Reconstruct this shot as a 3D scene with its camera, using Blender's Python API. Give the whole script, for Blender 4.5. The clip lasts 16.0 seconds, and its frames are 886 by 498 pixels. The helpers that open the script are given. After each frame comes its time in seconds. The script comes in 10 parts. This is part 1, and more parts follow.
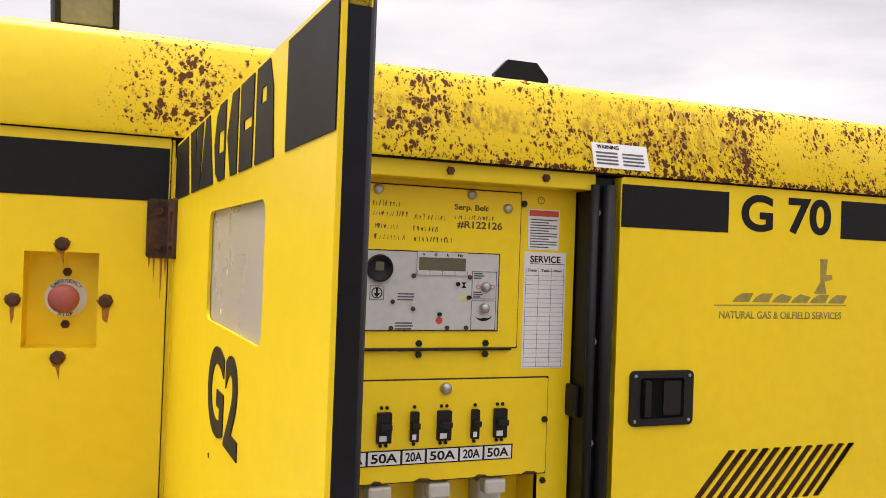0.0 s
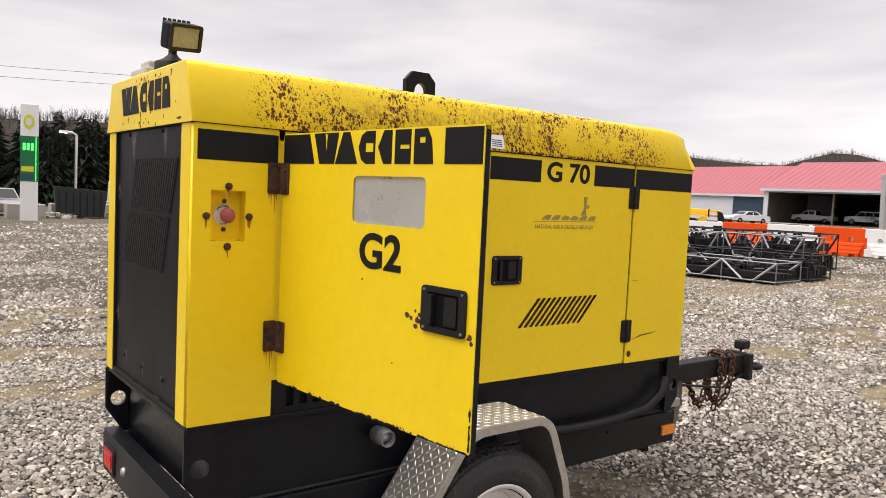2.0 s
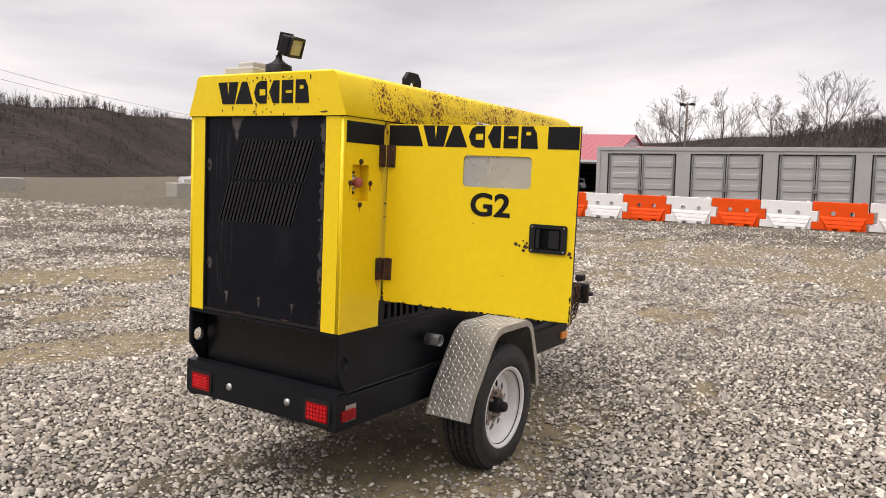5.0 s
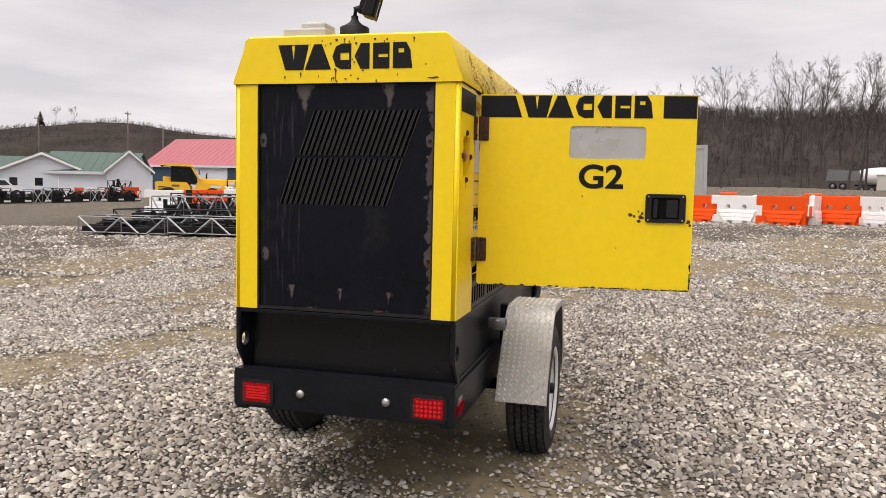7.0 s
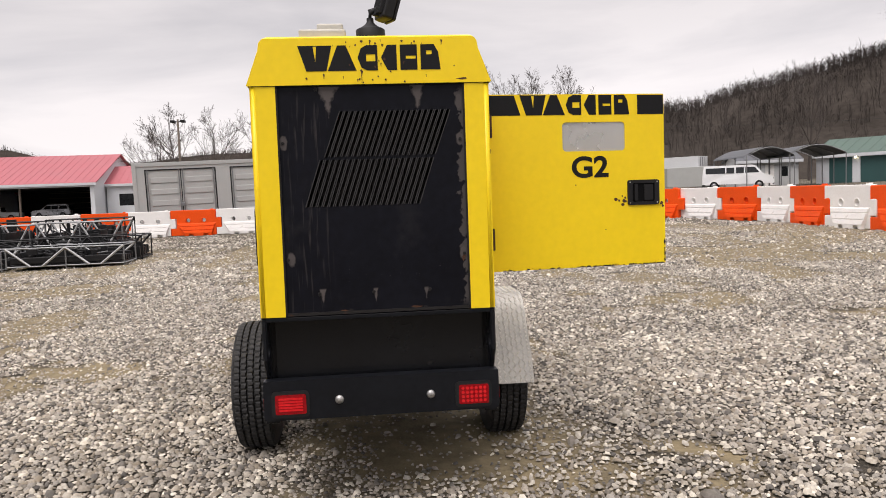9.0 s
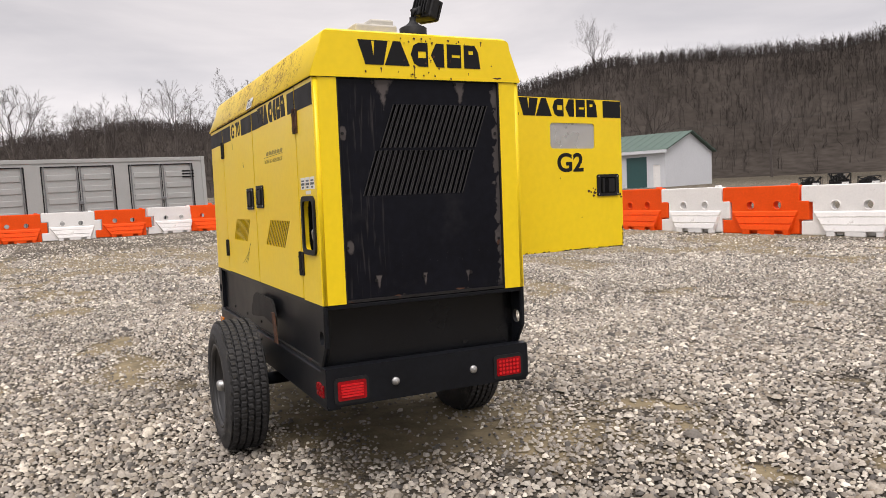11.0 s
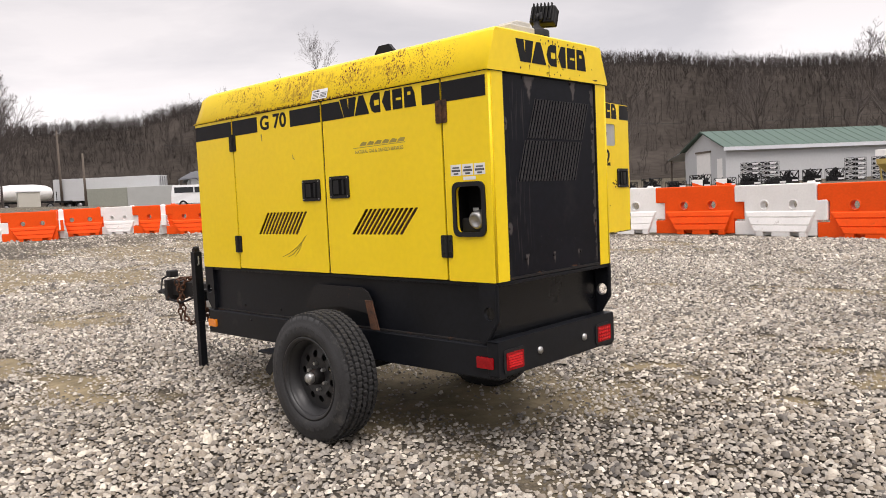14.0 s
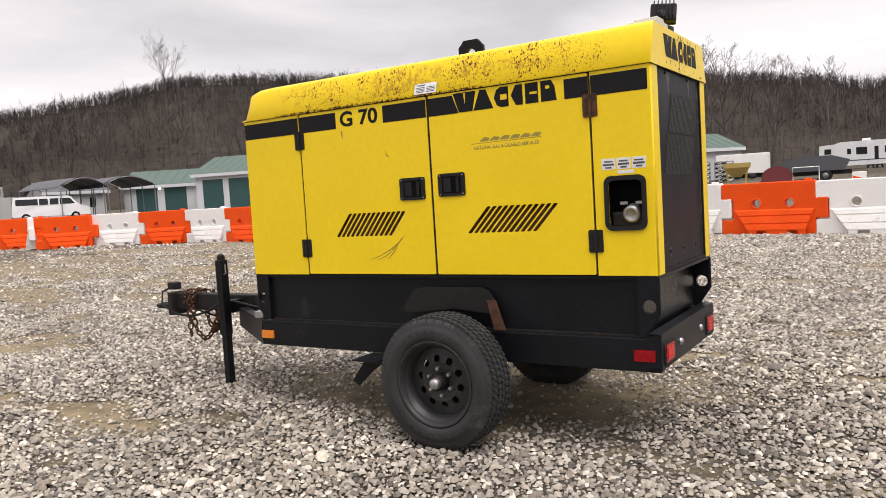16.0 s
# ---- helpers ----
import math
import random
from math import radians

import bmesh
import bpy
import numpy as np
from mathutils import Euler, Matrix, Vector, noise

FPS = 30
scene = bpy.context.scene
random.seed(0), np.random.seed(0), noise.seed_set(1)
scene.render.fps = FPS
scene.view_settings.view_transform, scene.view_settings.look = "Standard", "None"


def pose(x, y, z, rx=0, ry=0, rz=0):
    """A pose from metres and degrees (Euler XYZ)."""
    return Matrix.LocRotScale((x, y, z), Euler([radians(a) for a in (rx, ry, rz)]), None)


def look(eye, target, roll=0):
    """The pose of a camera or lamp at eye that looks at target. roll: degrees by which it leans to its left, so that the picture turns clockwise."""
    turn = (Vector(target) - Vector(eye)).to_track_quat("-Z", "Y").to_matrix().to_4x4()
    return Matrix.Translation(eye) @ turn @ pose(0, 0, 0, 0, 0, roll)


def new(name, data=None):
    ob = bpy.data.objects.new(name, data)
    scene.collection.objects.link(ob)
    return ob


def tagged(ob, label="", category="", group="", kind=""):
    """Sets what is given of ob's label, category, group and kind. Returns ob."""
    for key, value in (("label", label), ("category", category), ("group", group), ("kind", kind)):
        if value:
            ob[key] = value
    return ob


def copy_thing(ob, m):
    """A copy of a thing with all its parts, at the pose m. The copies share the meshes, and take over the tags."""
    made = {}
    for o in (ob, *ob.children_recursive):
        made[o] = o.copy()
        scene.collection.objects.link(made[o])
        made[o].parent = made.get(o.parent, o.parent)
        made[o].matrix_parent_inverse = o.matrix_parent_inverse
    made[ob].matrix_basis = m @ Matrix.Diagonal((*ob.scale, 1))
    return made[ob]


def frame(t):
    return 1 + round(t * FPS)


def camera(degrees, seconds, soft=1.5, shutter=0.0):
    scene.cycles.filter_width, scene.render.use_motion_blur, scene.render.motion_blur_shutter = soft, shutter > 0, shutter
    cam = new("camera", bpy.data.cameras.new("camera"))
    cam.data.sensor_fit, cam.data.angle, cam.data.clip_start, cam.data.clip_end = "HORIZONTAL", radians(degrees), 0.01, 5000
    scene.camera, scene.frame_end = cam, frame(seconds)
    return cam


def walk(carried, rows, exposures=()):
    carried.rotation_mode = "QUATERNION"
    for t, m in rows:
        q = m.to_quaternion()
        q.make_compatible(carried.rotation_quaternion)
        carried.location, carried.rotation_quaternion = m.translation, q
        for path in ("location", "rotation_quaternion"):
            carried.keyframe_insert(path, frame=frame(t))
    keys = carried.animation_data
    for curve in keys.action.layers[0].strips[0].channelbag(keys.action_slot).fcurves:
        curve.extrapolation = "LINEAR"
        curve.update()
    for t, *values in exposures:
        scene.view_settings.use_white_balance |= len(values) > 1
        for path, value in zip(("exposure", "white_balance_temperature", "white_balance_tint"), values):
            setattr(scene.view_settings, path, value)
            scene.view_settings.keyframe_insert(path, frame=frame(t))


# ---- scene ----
cam = camera(60.6, 16.0, soft=0.9)
METRES, EYE, TILT, LEAN, TURN = 11.029, 1.67, 0.0, 0.0, -19.8
ROWS = [
    (0.0, 0.0, 0.0, 0.0, -0.02, 0.67, -2.04),
    (0.5, -0.0129, -0.0283, -0.0004, -5.5, -0.84, -2.21),
    (1.0, -0.0313, -0.0576, -0.0002, -10.08, -2.03, -2.22),
    (1.5, -0.0502, -0.0849, -0.0001, -14.02, -3.12, -2.51),
    (2.0, -0.0659, -0.1123, -0.0001, -17.57, -3.92, -2.7),
    (2.5, -0.0894, -0.1333, -0.0007, -20.93, -4.49, -2.83),
    (3.0, -0.1152, -0.1524, 0.0007, -24.09, -4.89, -2.85),
    (3.5, -0.1381, -0.172, 0.0014, -27.17, -5.25, -2.83),
    (4.0, -0.1686, -0.1773, -0.0003, -30.25, -5.51, -2.72),
    (6.5, -0.2816, -0.0631, -0.0158, -50.87, -4.68, -1.75),
    (7.0, -0.301, -0.0392, -0.0208, -55.56, -4.58, -1.25),
    (7.5, -0.3187, -0.0185, -0.022, -60.48, -4.34, -0.47),
    (8.0, -0.3311, 0.0075, -0.0236, -65.65, -4.1, 0.4),
    (8.5, -0.3454, 0.0318, -0.0248, -70.81, -3.89, 1.32),
    (9.0, -0.3605, 0.0591, -0.0265, -75.84, -3.81, 1.98),
    (9.5, -0.3697, 0.0899, -0.0289, -80.86, -3.84, 2.36),
    (10.0, -0.3771, 0.1197, -0.0294, -86.12, -3.85, 2.49),
    (12.5, -0.3952, 0.2728, -0.0331, -108.3, -4.08, 1.68),
    (13.0, -0.386, 0.3002, -0.0349, -111.41, -4.13, 1.77),
    (13.5, -0.3759, 0.3284, -0.0325, -114.24, -4.04, 2.12),
    (14.0, -0.3683, 0.3575, -0.033, -116.92, -3.96, 2.61),
    (14.5, -0.3519, 0.3828, -0.0327, -119.39, -3.88, 3.09),
    (15.0, -0.3307, 0.4083, -0.0315, -121.95, -3.85, 3.38),
    (15.5, -0.3124, 0.4362, -0.0325, -124.78, -3.86, 3.48),
    (16.0, -0.2935, 0.4596, -0.0318, -127.82, -3.91, 3.48),
]
walk(cam, [(t, pose(0, 0, EYE, TILT, LEAN, TURN) @ pose(METRES * x, METRES * y, METRES * z, 90 + pitch, roll, yaw)) for t, x, y, z, yaw, pitch, roll in ROWS], exposures=[(0.0, 0.5, 6750, 15), (0.5, 0.37, 6750, 15), (1.5, 0.27, 6750, 15), (3.0, 0.2, 6750, 15), (7.0, 0.14, 6750, 15), (10.0, 0.1, 6750, 15), (13.5, 0.2, 6750, 15), (16.0, 0.22, 6750, 15)])

# ---- world, sun, exposure ----
world = bpy.data.worlds.new("overcast_sky")
scene.world = world
world.use_nodes = True
wn, wl = world.node_tree.nodes, world.node_tree.links
wn.clear()
w_out = wn.new("ShaderNodeOutputWorld")
w_bg = wn.new("ShaderNodeBackground")
w_sky = wn.new("ShaderNodeTexSky")
w_sky.sky_type = "NISHITA"
w_sky.sun_disc = False
w_sky.sun_elevation, w_sky.sun_rotation = radians(62), radians(-60)
w_geo = wn.new("ShaderNodeTexCoord")
w_map = wn.new("ShaderNodeMapping")
w_map.inputs["Scale"].default_value = (1.0, 1.0, 4.6)
w_noise = wn.new("ShaderNodeTexNoise")
w_noise.inputs["Scale"].default_value = 1.9
w_noise.inputs["Detail"].default_value = 7.0
w_noise.inputs["Roughness"].default_value = 0.52
w_noise.inputs["Distortion"].default_value = 0.35
w_ramp = wn.new("ShaderNodeValToRGB")
w_ramp.color_ramp.elements[0].position, w_ramp.color_ramp.elements[0].color = 0.34, (0.68, 0.685, 0.72, 1)
w_ramp.color_ramp.elements[1].position, w_ramp.color_ramp.elements[1].color = 0.60, (0.99, 0.975, 0.985, 1)
w_sep = wn.new("ShaderNodeSeparateXYZ")
w_lum = wn.new("ShaderNodeValToRGB")          # bright along the horizon and towards the zenith, duller cloud between
w_lum.color_ramp.interpolation = "EASE"
for at, grey in ((0.0, 0.435), (0.10, 0.40), (0.24, 0.335), (0.5, 0.38), (1.0, 0.94)):
    stop = w_lum.color_ramp.elements[0] if at == 0.0 else w_lum.color_ramp.elements[-1] if at == 1.0 else w_lum.color_ramp.elements.new(at)
    stop.position, stop.color = at, (grey, grey, grey, 1)
w_gain = wn.new("ShaderNodeVectorMath")
w_gain.operation = "SCALE"
w_mul = wn.new("ShaderNodeMix")
w_mul.data_type, w_mul.blend_type = "RGBA", "MULTIPLY"
w_mul.inputs["Factor"].default_value = 1.0
w_skyb = wn.new("ShaderNodeMix")
w_skyb.data_type, w_skyb.blend_type = "RGBA", "MULTIPLY"
w_skyb.inputs["Factor"].default_value = 1.0
w_skyb.inputs["B"].default_value = (0.1, 0.1, 0.1, 1)
w_mix = wn.new("ShaderNodeMix")
w_mix.data_type = "RGBA"
w_mix.inputs["Factor"].default_value = 0.92
wl.new(w_geo.outputs["Generated"], w_map.inputs["Vector"])
wl.new(w_map.outputs["Vector"], w_noise.inputs["Vector"])
wl.new(w_noise.outputs["Fac"], w_ramp.inputs["Fac"])
wl.new(w_geo.outputs["Generated"], w_sep.inputs["Vector"])
wl.new(w_sep.outputs["Z"], w_lum.inputs["Fac"])
wl.new(w_lum.outputs["Color"], w_gain.inputs[0])
wl.new(w_ramp.outputs["Color"], w_mul.inputs["A"])
w_side = wn.new("ShaderNodeMath")          # the cloud is a little thinner towards the south
w_side.operation = "MULTIPLY_ADD"
w_side.inputs[1].default_value, w_side.inputs[2].default_value = -0.12, 2.60
wl.new(w_sep.outputs["Y"], w_side.inputs[0])
wl.new(w_side.outputs[0], w_gain.inputs["Scale"])
wl.new(w_gain.outputs["Vector"], w_mul.inputs["B"])
wl.new(w_sky.outputs["Color"], w_skyb.inputs["A"])
wl.new(w_skyb.outputs["Result"], w_mix.inputs["A"])
wl.new(w_mul.outputs["Result"], w_mix.inputs["B"])
wl.new(w_mix.outputs["Result"], w_bg.inputs["Color"])
w_bg.inputs["Strength"].default_value = 0.92
wl.new(w_bg.outputs["Background"], w_out.inputs["Surface"])

sun_data = bpy.data.lights.new("sun", "SUN")
sun_data.energy, sun_data.angle, sun_data.color = 2.05, radians(35), (1.0, 0.97, 0.93)
sun = new("sun", sun_data)
sun.matrix_world = look((-6, 5.3, 13), (0, 2, 0))


# ---- materials ----
def material(name, base, rough=0.6, metal=0.0, vary=0.12, scale=6.0, fine=60.0, bump=0.1, bump_scale=120.0, depth=0.002, coat=0.0, dirt=None, dirt_at=0.62, dirt_scale=3.0, spec=0.5):
    """A surface with broad and fine variation of its colour, uneven gloss, a fine relief and, where given, stains of another colour."""
    m = bpy.data.materials.new(name)
    m.use_nodes = True
    n, l = m.node_tree.nodes, m.node_tree.links
    b = n["Principled BSDF"]
    tc = n.new("ShaderNodeTexCoord")
    big, small = n.new("ShaderNodeTexNoise"), n.new("ShaderNodeTexNoise")
    big.inputs["Scale"].default_value, big.inputs["Detail"].default_value = scale, 5
    small.inputs["Scale"].default_value, small.inputs["Detail"].default_value = fine, 4
    for t in (big, small):
        l.new(tc.outputs["Object"], t.inputs["Vector"])
    add = n.new("ShaderNodeMath")
    add.operation = "ADD"
    l.new(big.outputs["Fac"], add.inputs[0])
    l.new(small.outputs["Fac"], add.inputs[1])
    rng = n.new("ShaderNodeMapRange")
    rng.inputs["From Min"].default_value, rng.inputs["From Max"].default_value = 0.6, 1.4
    rng.inputs["To Min"].default_value, rng.inputs["To Max"].default_value = 1 - vary, 1 + vary
    l.new(add.outputs[0], rng.inputs["Value"])
    col = n.new("ShaderNodeMix")
    col.data_type, col.blend_type = "RGBA", "MULTIPLY"
    col.inputs["Factor"].default_value = 1.0
    col.inputs["A"].default_value = (*base, 1)
    l.new(rng.outputs["Result"], col.inputs["B"])
    out = col.outputs["Result"]
    if dirt:
        dn = n.new("ShaderNodeTexNoise")
        dn.inputs["Scale"].default_value, dn.inputs["Detail"].default_value, dn.inputs["Roughness"].default_value = dirt_scale, 8, 0.65
        l.new(tc.outputs["Object"], dn.inputs["Vector"])
        dr = n.new("ShaderNodeMapRange")
        dr.inputs["From Min"].default_value, dr.inputs["From Max"].default_value = dirt_at, dirt_at + 0.12
        l.new(dn.outputs["Fac"], dr.inputs["Value"])
        dm = n.new("ShaderNodeMix")
        dm.data_type = "RGBA"
        dm.inputs["B"].default_value = (*dirt, 1)
        l.new(dr.outputs["Result"], dm.inputs["Factor"])
        l.new(out, dm.inputs["A"])
        out = dm.outputs["Result"]
    l.new(out, b.inputs["Base Color"])
    rr = n.new("ShaderNodeMapRange")
    rr.inputs["To Min"].default_value, rr.inputs["To Max"].default_value = max(rough - 0.12, 0.02), min(rough + 0.12, 1)
    l.new(big.outputs["Fac"], rr.inputs["Value"])
    l.new(rr.outputs["Result"], b.inputs["Roughness"])
    b.inputs["Metallic"].default_value = metal
    b.inputs["Specular IOR Level"].default_value = spec
    b.inputs["Coat Weight"].default_value = coat
    if bump:
        bn = n.new("ShaderNodeTexNoise")
        bn.inputs["Scale"].default_value, bn.inputs["Detail"].default_value = bump_scale, 6
        l.new(tc.outputs["Object"], bn.inputs["Vector"])
        bp = n.new("ShaderNodeBump")
        bp.inputs["Strength"].default_value, bp.inputs["Distance"].default_value = bump, depth
        l.new(bn.outputs["Fac"], bp.inputs["Height"])
        l.new(bp.outputs["Normal"], b.inputs["Normal"])
    return m


def rusted_paint(name, base, zone, amount, big_scale=4.2, scuffs=(), seam=None):
    """Yellow paint eaten by clusters of rust pits inside a soft zone (x0, x1, z0, z1 of the thing), with bleeding brown round them."""
    m = material(name, base, 0.34, 0, 0.05, 2.2, 30, 0.03, 240, 0.001)
    n, l = m.node_tree.nodes, m.node_tree.links
    b = n["Principled BSDF"]
    b.inputs["Specular IOR Level"].default_value = 0.32
    if not amount:
        return m
    paint = b.inputs["Base Color"].links[0].from_socket
    tc = n.new("ShaderNodeTexCoord")
    sep = n.new("ShaderNodeSeparateXYZ")
    l.new(tc.outputs["Object"], sep.inputs["Vector"])

    def soft(sock, a, c, e):
        up, down = n.new("ShaderNodeMapRange"), n.new("ShaderNodeMapRange")
        up.interpolation_type = down.interpolation_type = "SMOOTHSTEP"
        up.inputs["From Min"].default_value, up.inputs["From Max"].default_value = a - e, a + e
        down.inputs["From Min"].default_value, down.inputs["From Max"].default_value = c - e, c + e
        down.inputs["To Min"].default_value, down.inputs["To Max"].default_value = 1, 0
        l.new(sock, up.inputs["Value"])
        l.new(sock, down.inputs["Value"])
        k = n.new("ShaderNodeMath")
        k.operation = "MULTIPLY"
        l.new(up.outputs["Result"], k.inputs[0])
        l.new(down.outputs["Result"], k.inputs[1])
        return k.outputs[0]

    zx, zz = soft(sep.outputs["X"], zone[0], zone[1], 0.12), soft(sep.outputs["Z"], zone[2], zone[3], 0.03)
    area = n.new("ShaderNodeMath")
    area.operation = "MULTIPLY"
    l.new(zx, area.inputs[0])
    l.new(zz, area.inputs[1])
    zone_mask = area
    area = n.new("ShaderNodeMath")
    area.operation = "MULTIPLY"
    l.new(zone_mask.outputs[0], area.inputs[0])
    cluster = n.new("ShaderNodeTexNoise")
    cluster.inputs["Scale"].default_value, cluster.inputs["Detail"].default_value, cluster.inputs["Roughness"].default_value = big_scale, 5, 0.62
    l.new(tc.outputs["Object"], cluster.inputs["Vector"])
    side = n.new("ShaderNodeMapRange")          # the weather side has rusted more
    side.inputs["From Min"].default_value, side.inputs["From Max"].default_value = 0.15, -0.15
    side.inputs["To Min"].default_value, side.inputs["To Max"].default_value = 0.56, 0.94
    l.new(sep.outputs["Y"], side.inputs["Value"])
    l.new(side.outputs["Result"], area.inputs[1])
    cm = n.new("ShaderNodeMapRange")
    cm.inputs["From Min"].default_value, cm.inputs["From Max"].default_value = 0.32, 0.66
    l.new(cluster.outputs["Fac"], cm.inputs["Value"])
    mask = n.new("ShaderNodeMath")
    mask.operation = "MULTIPLY"
    l.new(cm.outputs["Result"], mask.inputs[0])
    l.new(area.outputs[0], mask.inputs[1])
    if seam:
        low = n.new("ShaderNodeMath")
        low.operation = "MULTIPLY"
        l.new(soft(sep.outputs["X"], seam[0], seam[1], 0.1), low.inputs[0])
        l.new(soft(sep.outputs["Z"], seam[2], seam[3], 0.008), low.inputs[1])
        both = n.new("ShaderNodeMath")
        both.operation = "MAXIMUM"
        l.new(mask.outputs[0], both.inputs[0])
        l.new(low.outputs[0], both.inputs[1])
        mask = both
    warp = n.new("ShaderNodeTexNoise")
    warp.inputs["Scale"].default_value, warp.inputs["Detail"].default_value = 90, 3
    l.new(tc.outputs["Object"], warp.inputs["Vector"])
    wv = n.new("ShaderNodeVectorMath")
    wv.operation = "MULTIPLY_ADD"
    l.new(warp.outputs["Color"], wv.inputs[0])
    wv.inputs[1].default_value = (0.016, 0.016, 0.024)
    l.new(tc.outputs["Object"], wv.inputs[2])
    squeeze = n.new("ShaderNodeMapping")
    squeeze.inputs["Scale"].default_value = (1.0, 1.0, 0.58)
    l.new(wv.outputs["Vector"], squeeze.inputs["Vector"])
    pits = []
    for scale, weight in ((88, 0.60), (170, 0.58)):
        pit = n.new("ShaderNodeTexVoronoi")
        pit.inputs["Scale"].default_value = scale
        l.new(squeeze.outputs["Vector"], pit.inputs["Vector"])
        pc = n.new("ShaderNodeSeparateColor")
        l.new(pit.outputs["Color"], pc.inputs["Color"])
        own = n.new("ShaderNodeMath")
        own.operation = "POWER"
        l.new(pc.outputs["Red"], own.inputs[0])
        own.inputs[1].default_value = 1.6
        rad = n.new("ShaderNodeMath")
        rad.operation = "MULTIPLY"
        l.new(own.outputs[0], rad.inputs[0])
        l.new(mask.outputs[0], rad.inputs[1])
        dif = n.new("ShaderNodeMath")
        dif.operation = "MULTIPLY_ADD"
        l.new(rad.outputs[0], dif.inputs[0])
        dif.inputs[1].default_value = weight * amount
        neg = n.new("ShaderNodeMath")
        neg.operation = "MULTIPLY"
        l.new(pit.outputs["Distance"], neg.inputs[0])
        neg.inputs[1].default_value = -1.0
        l.new(neg.outputs[0], dif.inputs[2])
        pits.append(dif.outputs[0])
    s2 = n.new("ShaderNodeMath")
    s2.operation = "MAXIMUM"
    l.new(pits[0], s2.inputs[0])
    l.new(pits[1], s2.inputs[1])

    def step(a, c):
        k = n.new("ShaderNodeMapRange")
        k.inputs["From Min"].default_value, k.inputs["From Max"].default_value = a, c
        l.new(s2.outputs[0], k.inputs["Value"])
        return k.outputs["Result"]

    near = n.new("ShaderNodeMath")
    near.operation, near.use_clamp = "MULTIPLY", True
    l.new(mask.outputs[0], near.inputs[0])
    near.inputs[1].default_value = 4.0
    faint = n.new("ShaderNodeMath")
    faint.operation = "MULTIPLY"
    l.new(step(-0.20, 0.02), faint.inputs[0])
    l.new(near.outputs[0], faint.inputs[1])
    halo, core = faint.outputs[0], step(0.0, 0.045)
    # scuffed remains of old transfers, rubbed upright
    rub = n.new("ShaderNodeTexNoise")
    rub.inputs["Scale"].default_value, rub.inputs["Detail"].default_value, rub.inputs["Roughness"].default_value = 1.0, 8, 0.7
    rs = n.new("ShaderNodeMapping")
    rs.inputs["Scale"].default_value = (55, 55, 22)
    l.new(tc.outputs["Object"], rs.inputs["Vector"])
    l.new(rs.outputs["Vector"], rub.inputs["Vector"])
    worn = None
    for x0, x1, z0, z1 in scuffs:
        q = n.new("ShaderNodeMath")
        q.operation = "MULTIPLY"
        l.new(soft(sep.outputs["X"], x0, x1, 0.015), q.inputs[0])
        l.new(soft(sep.outputs["Z"], z0, z1, 0.006), q.inputs[1])
        if worn is not None:
            k = n.new("ShaderNodeMath")
            k.operation = "MAXIMUM"
            l.new(worn, k.inputs[0])
            l.new(q.outputs[0], k.inputs[1])
            q = k
        worn = q.outputs[0]
    if worn is not None:
        rr_ = n.new("ShaderNodeMapRange")
        rr_.inputs["From Min"].default_value, rr_.inputs["From Max"].default_value = 0.46, 0.60
        l.new(rub.outputs["Fac"], rr_.inputs["Value"])
        wk = n.new("ShaderNodeMath")
        wk.operation = "MULTIPLY"
        l.new(rr_.outputs["Result"], wk.inputs[0])
        l.new(worn, wk.inputs[1])
        wf = n.new("ShaderNodeMath")
        wf.operation = "MULTIPLY"
        wf.inputs[1].default_value = 0.78
        l.new(wk.outputs[0], wf.inputs[0])
        wm = n.new("ShaderNodeMix")
        wm.data_type = "RGBA"
        wm.inputs["B"].default_value = (0.46, 0.26, 0.016, 1)
        l.new(wf.outputs[0], wm.inputs["Factor"])
        l.new(paint, wm.inputs["A"])
        paint = wm.outputs["Result"]
    h = n.new("ShaderNodeMix")
    h.data_type = "RGBA"
    h.inputs["B"].default_value = (0.38, 0.15, 0.022, 1)
    hf = n.new("ShaderNodeMath")
    hf.operation = "MULTIPLY"
    hf.inputs[1].default_value = 0.75
    l.new(halo, hf.inputs[0])
    l.new(hf.outputs[0], h.inputs["Factor"])
    l.new(paint, h.inputs["A"])
    c = n.new("ShaderNodeMix")
    c.data_type = "RGBA"
    c.inputs["B"].default_value = (0.115, 0.042, 0.015, 1)
    l.new(core, c.inputs["Factor"])
    l.new(h.outputs["Result"], c.inputs["A"])
    l.new(c.outputs["Result"], b.inputs["Base Color"])
    rr = n.new("ShaderNodeMapRange")
    rr.inputs["To Min"].default_value, rr.inputs["To Max"].default_value = 0.32, 0.9
    b.inputs["Specular IOR Level"].default_value = 0.32
    l.new(core, rr.inputs["Value"])
    l.new(rr.outputs["Result"], b.inputs["Roughness"])
    return m


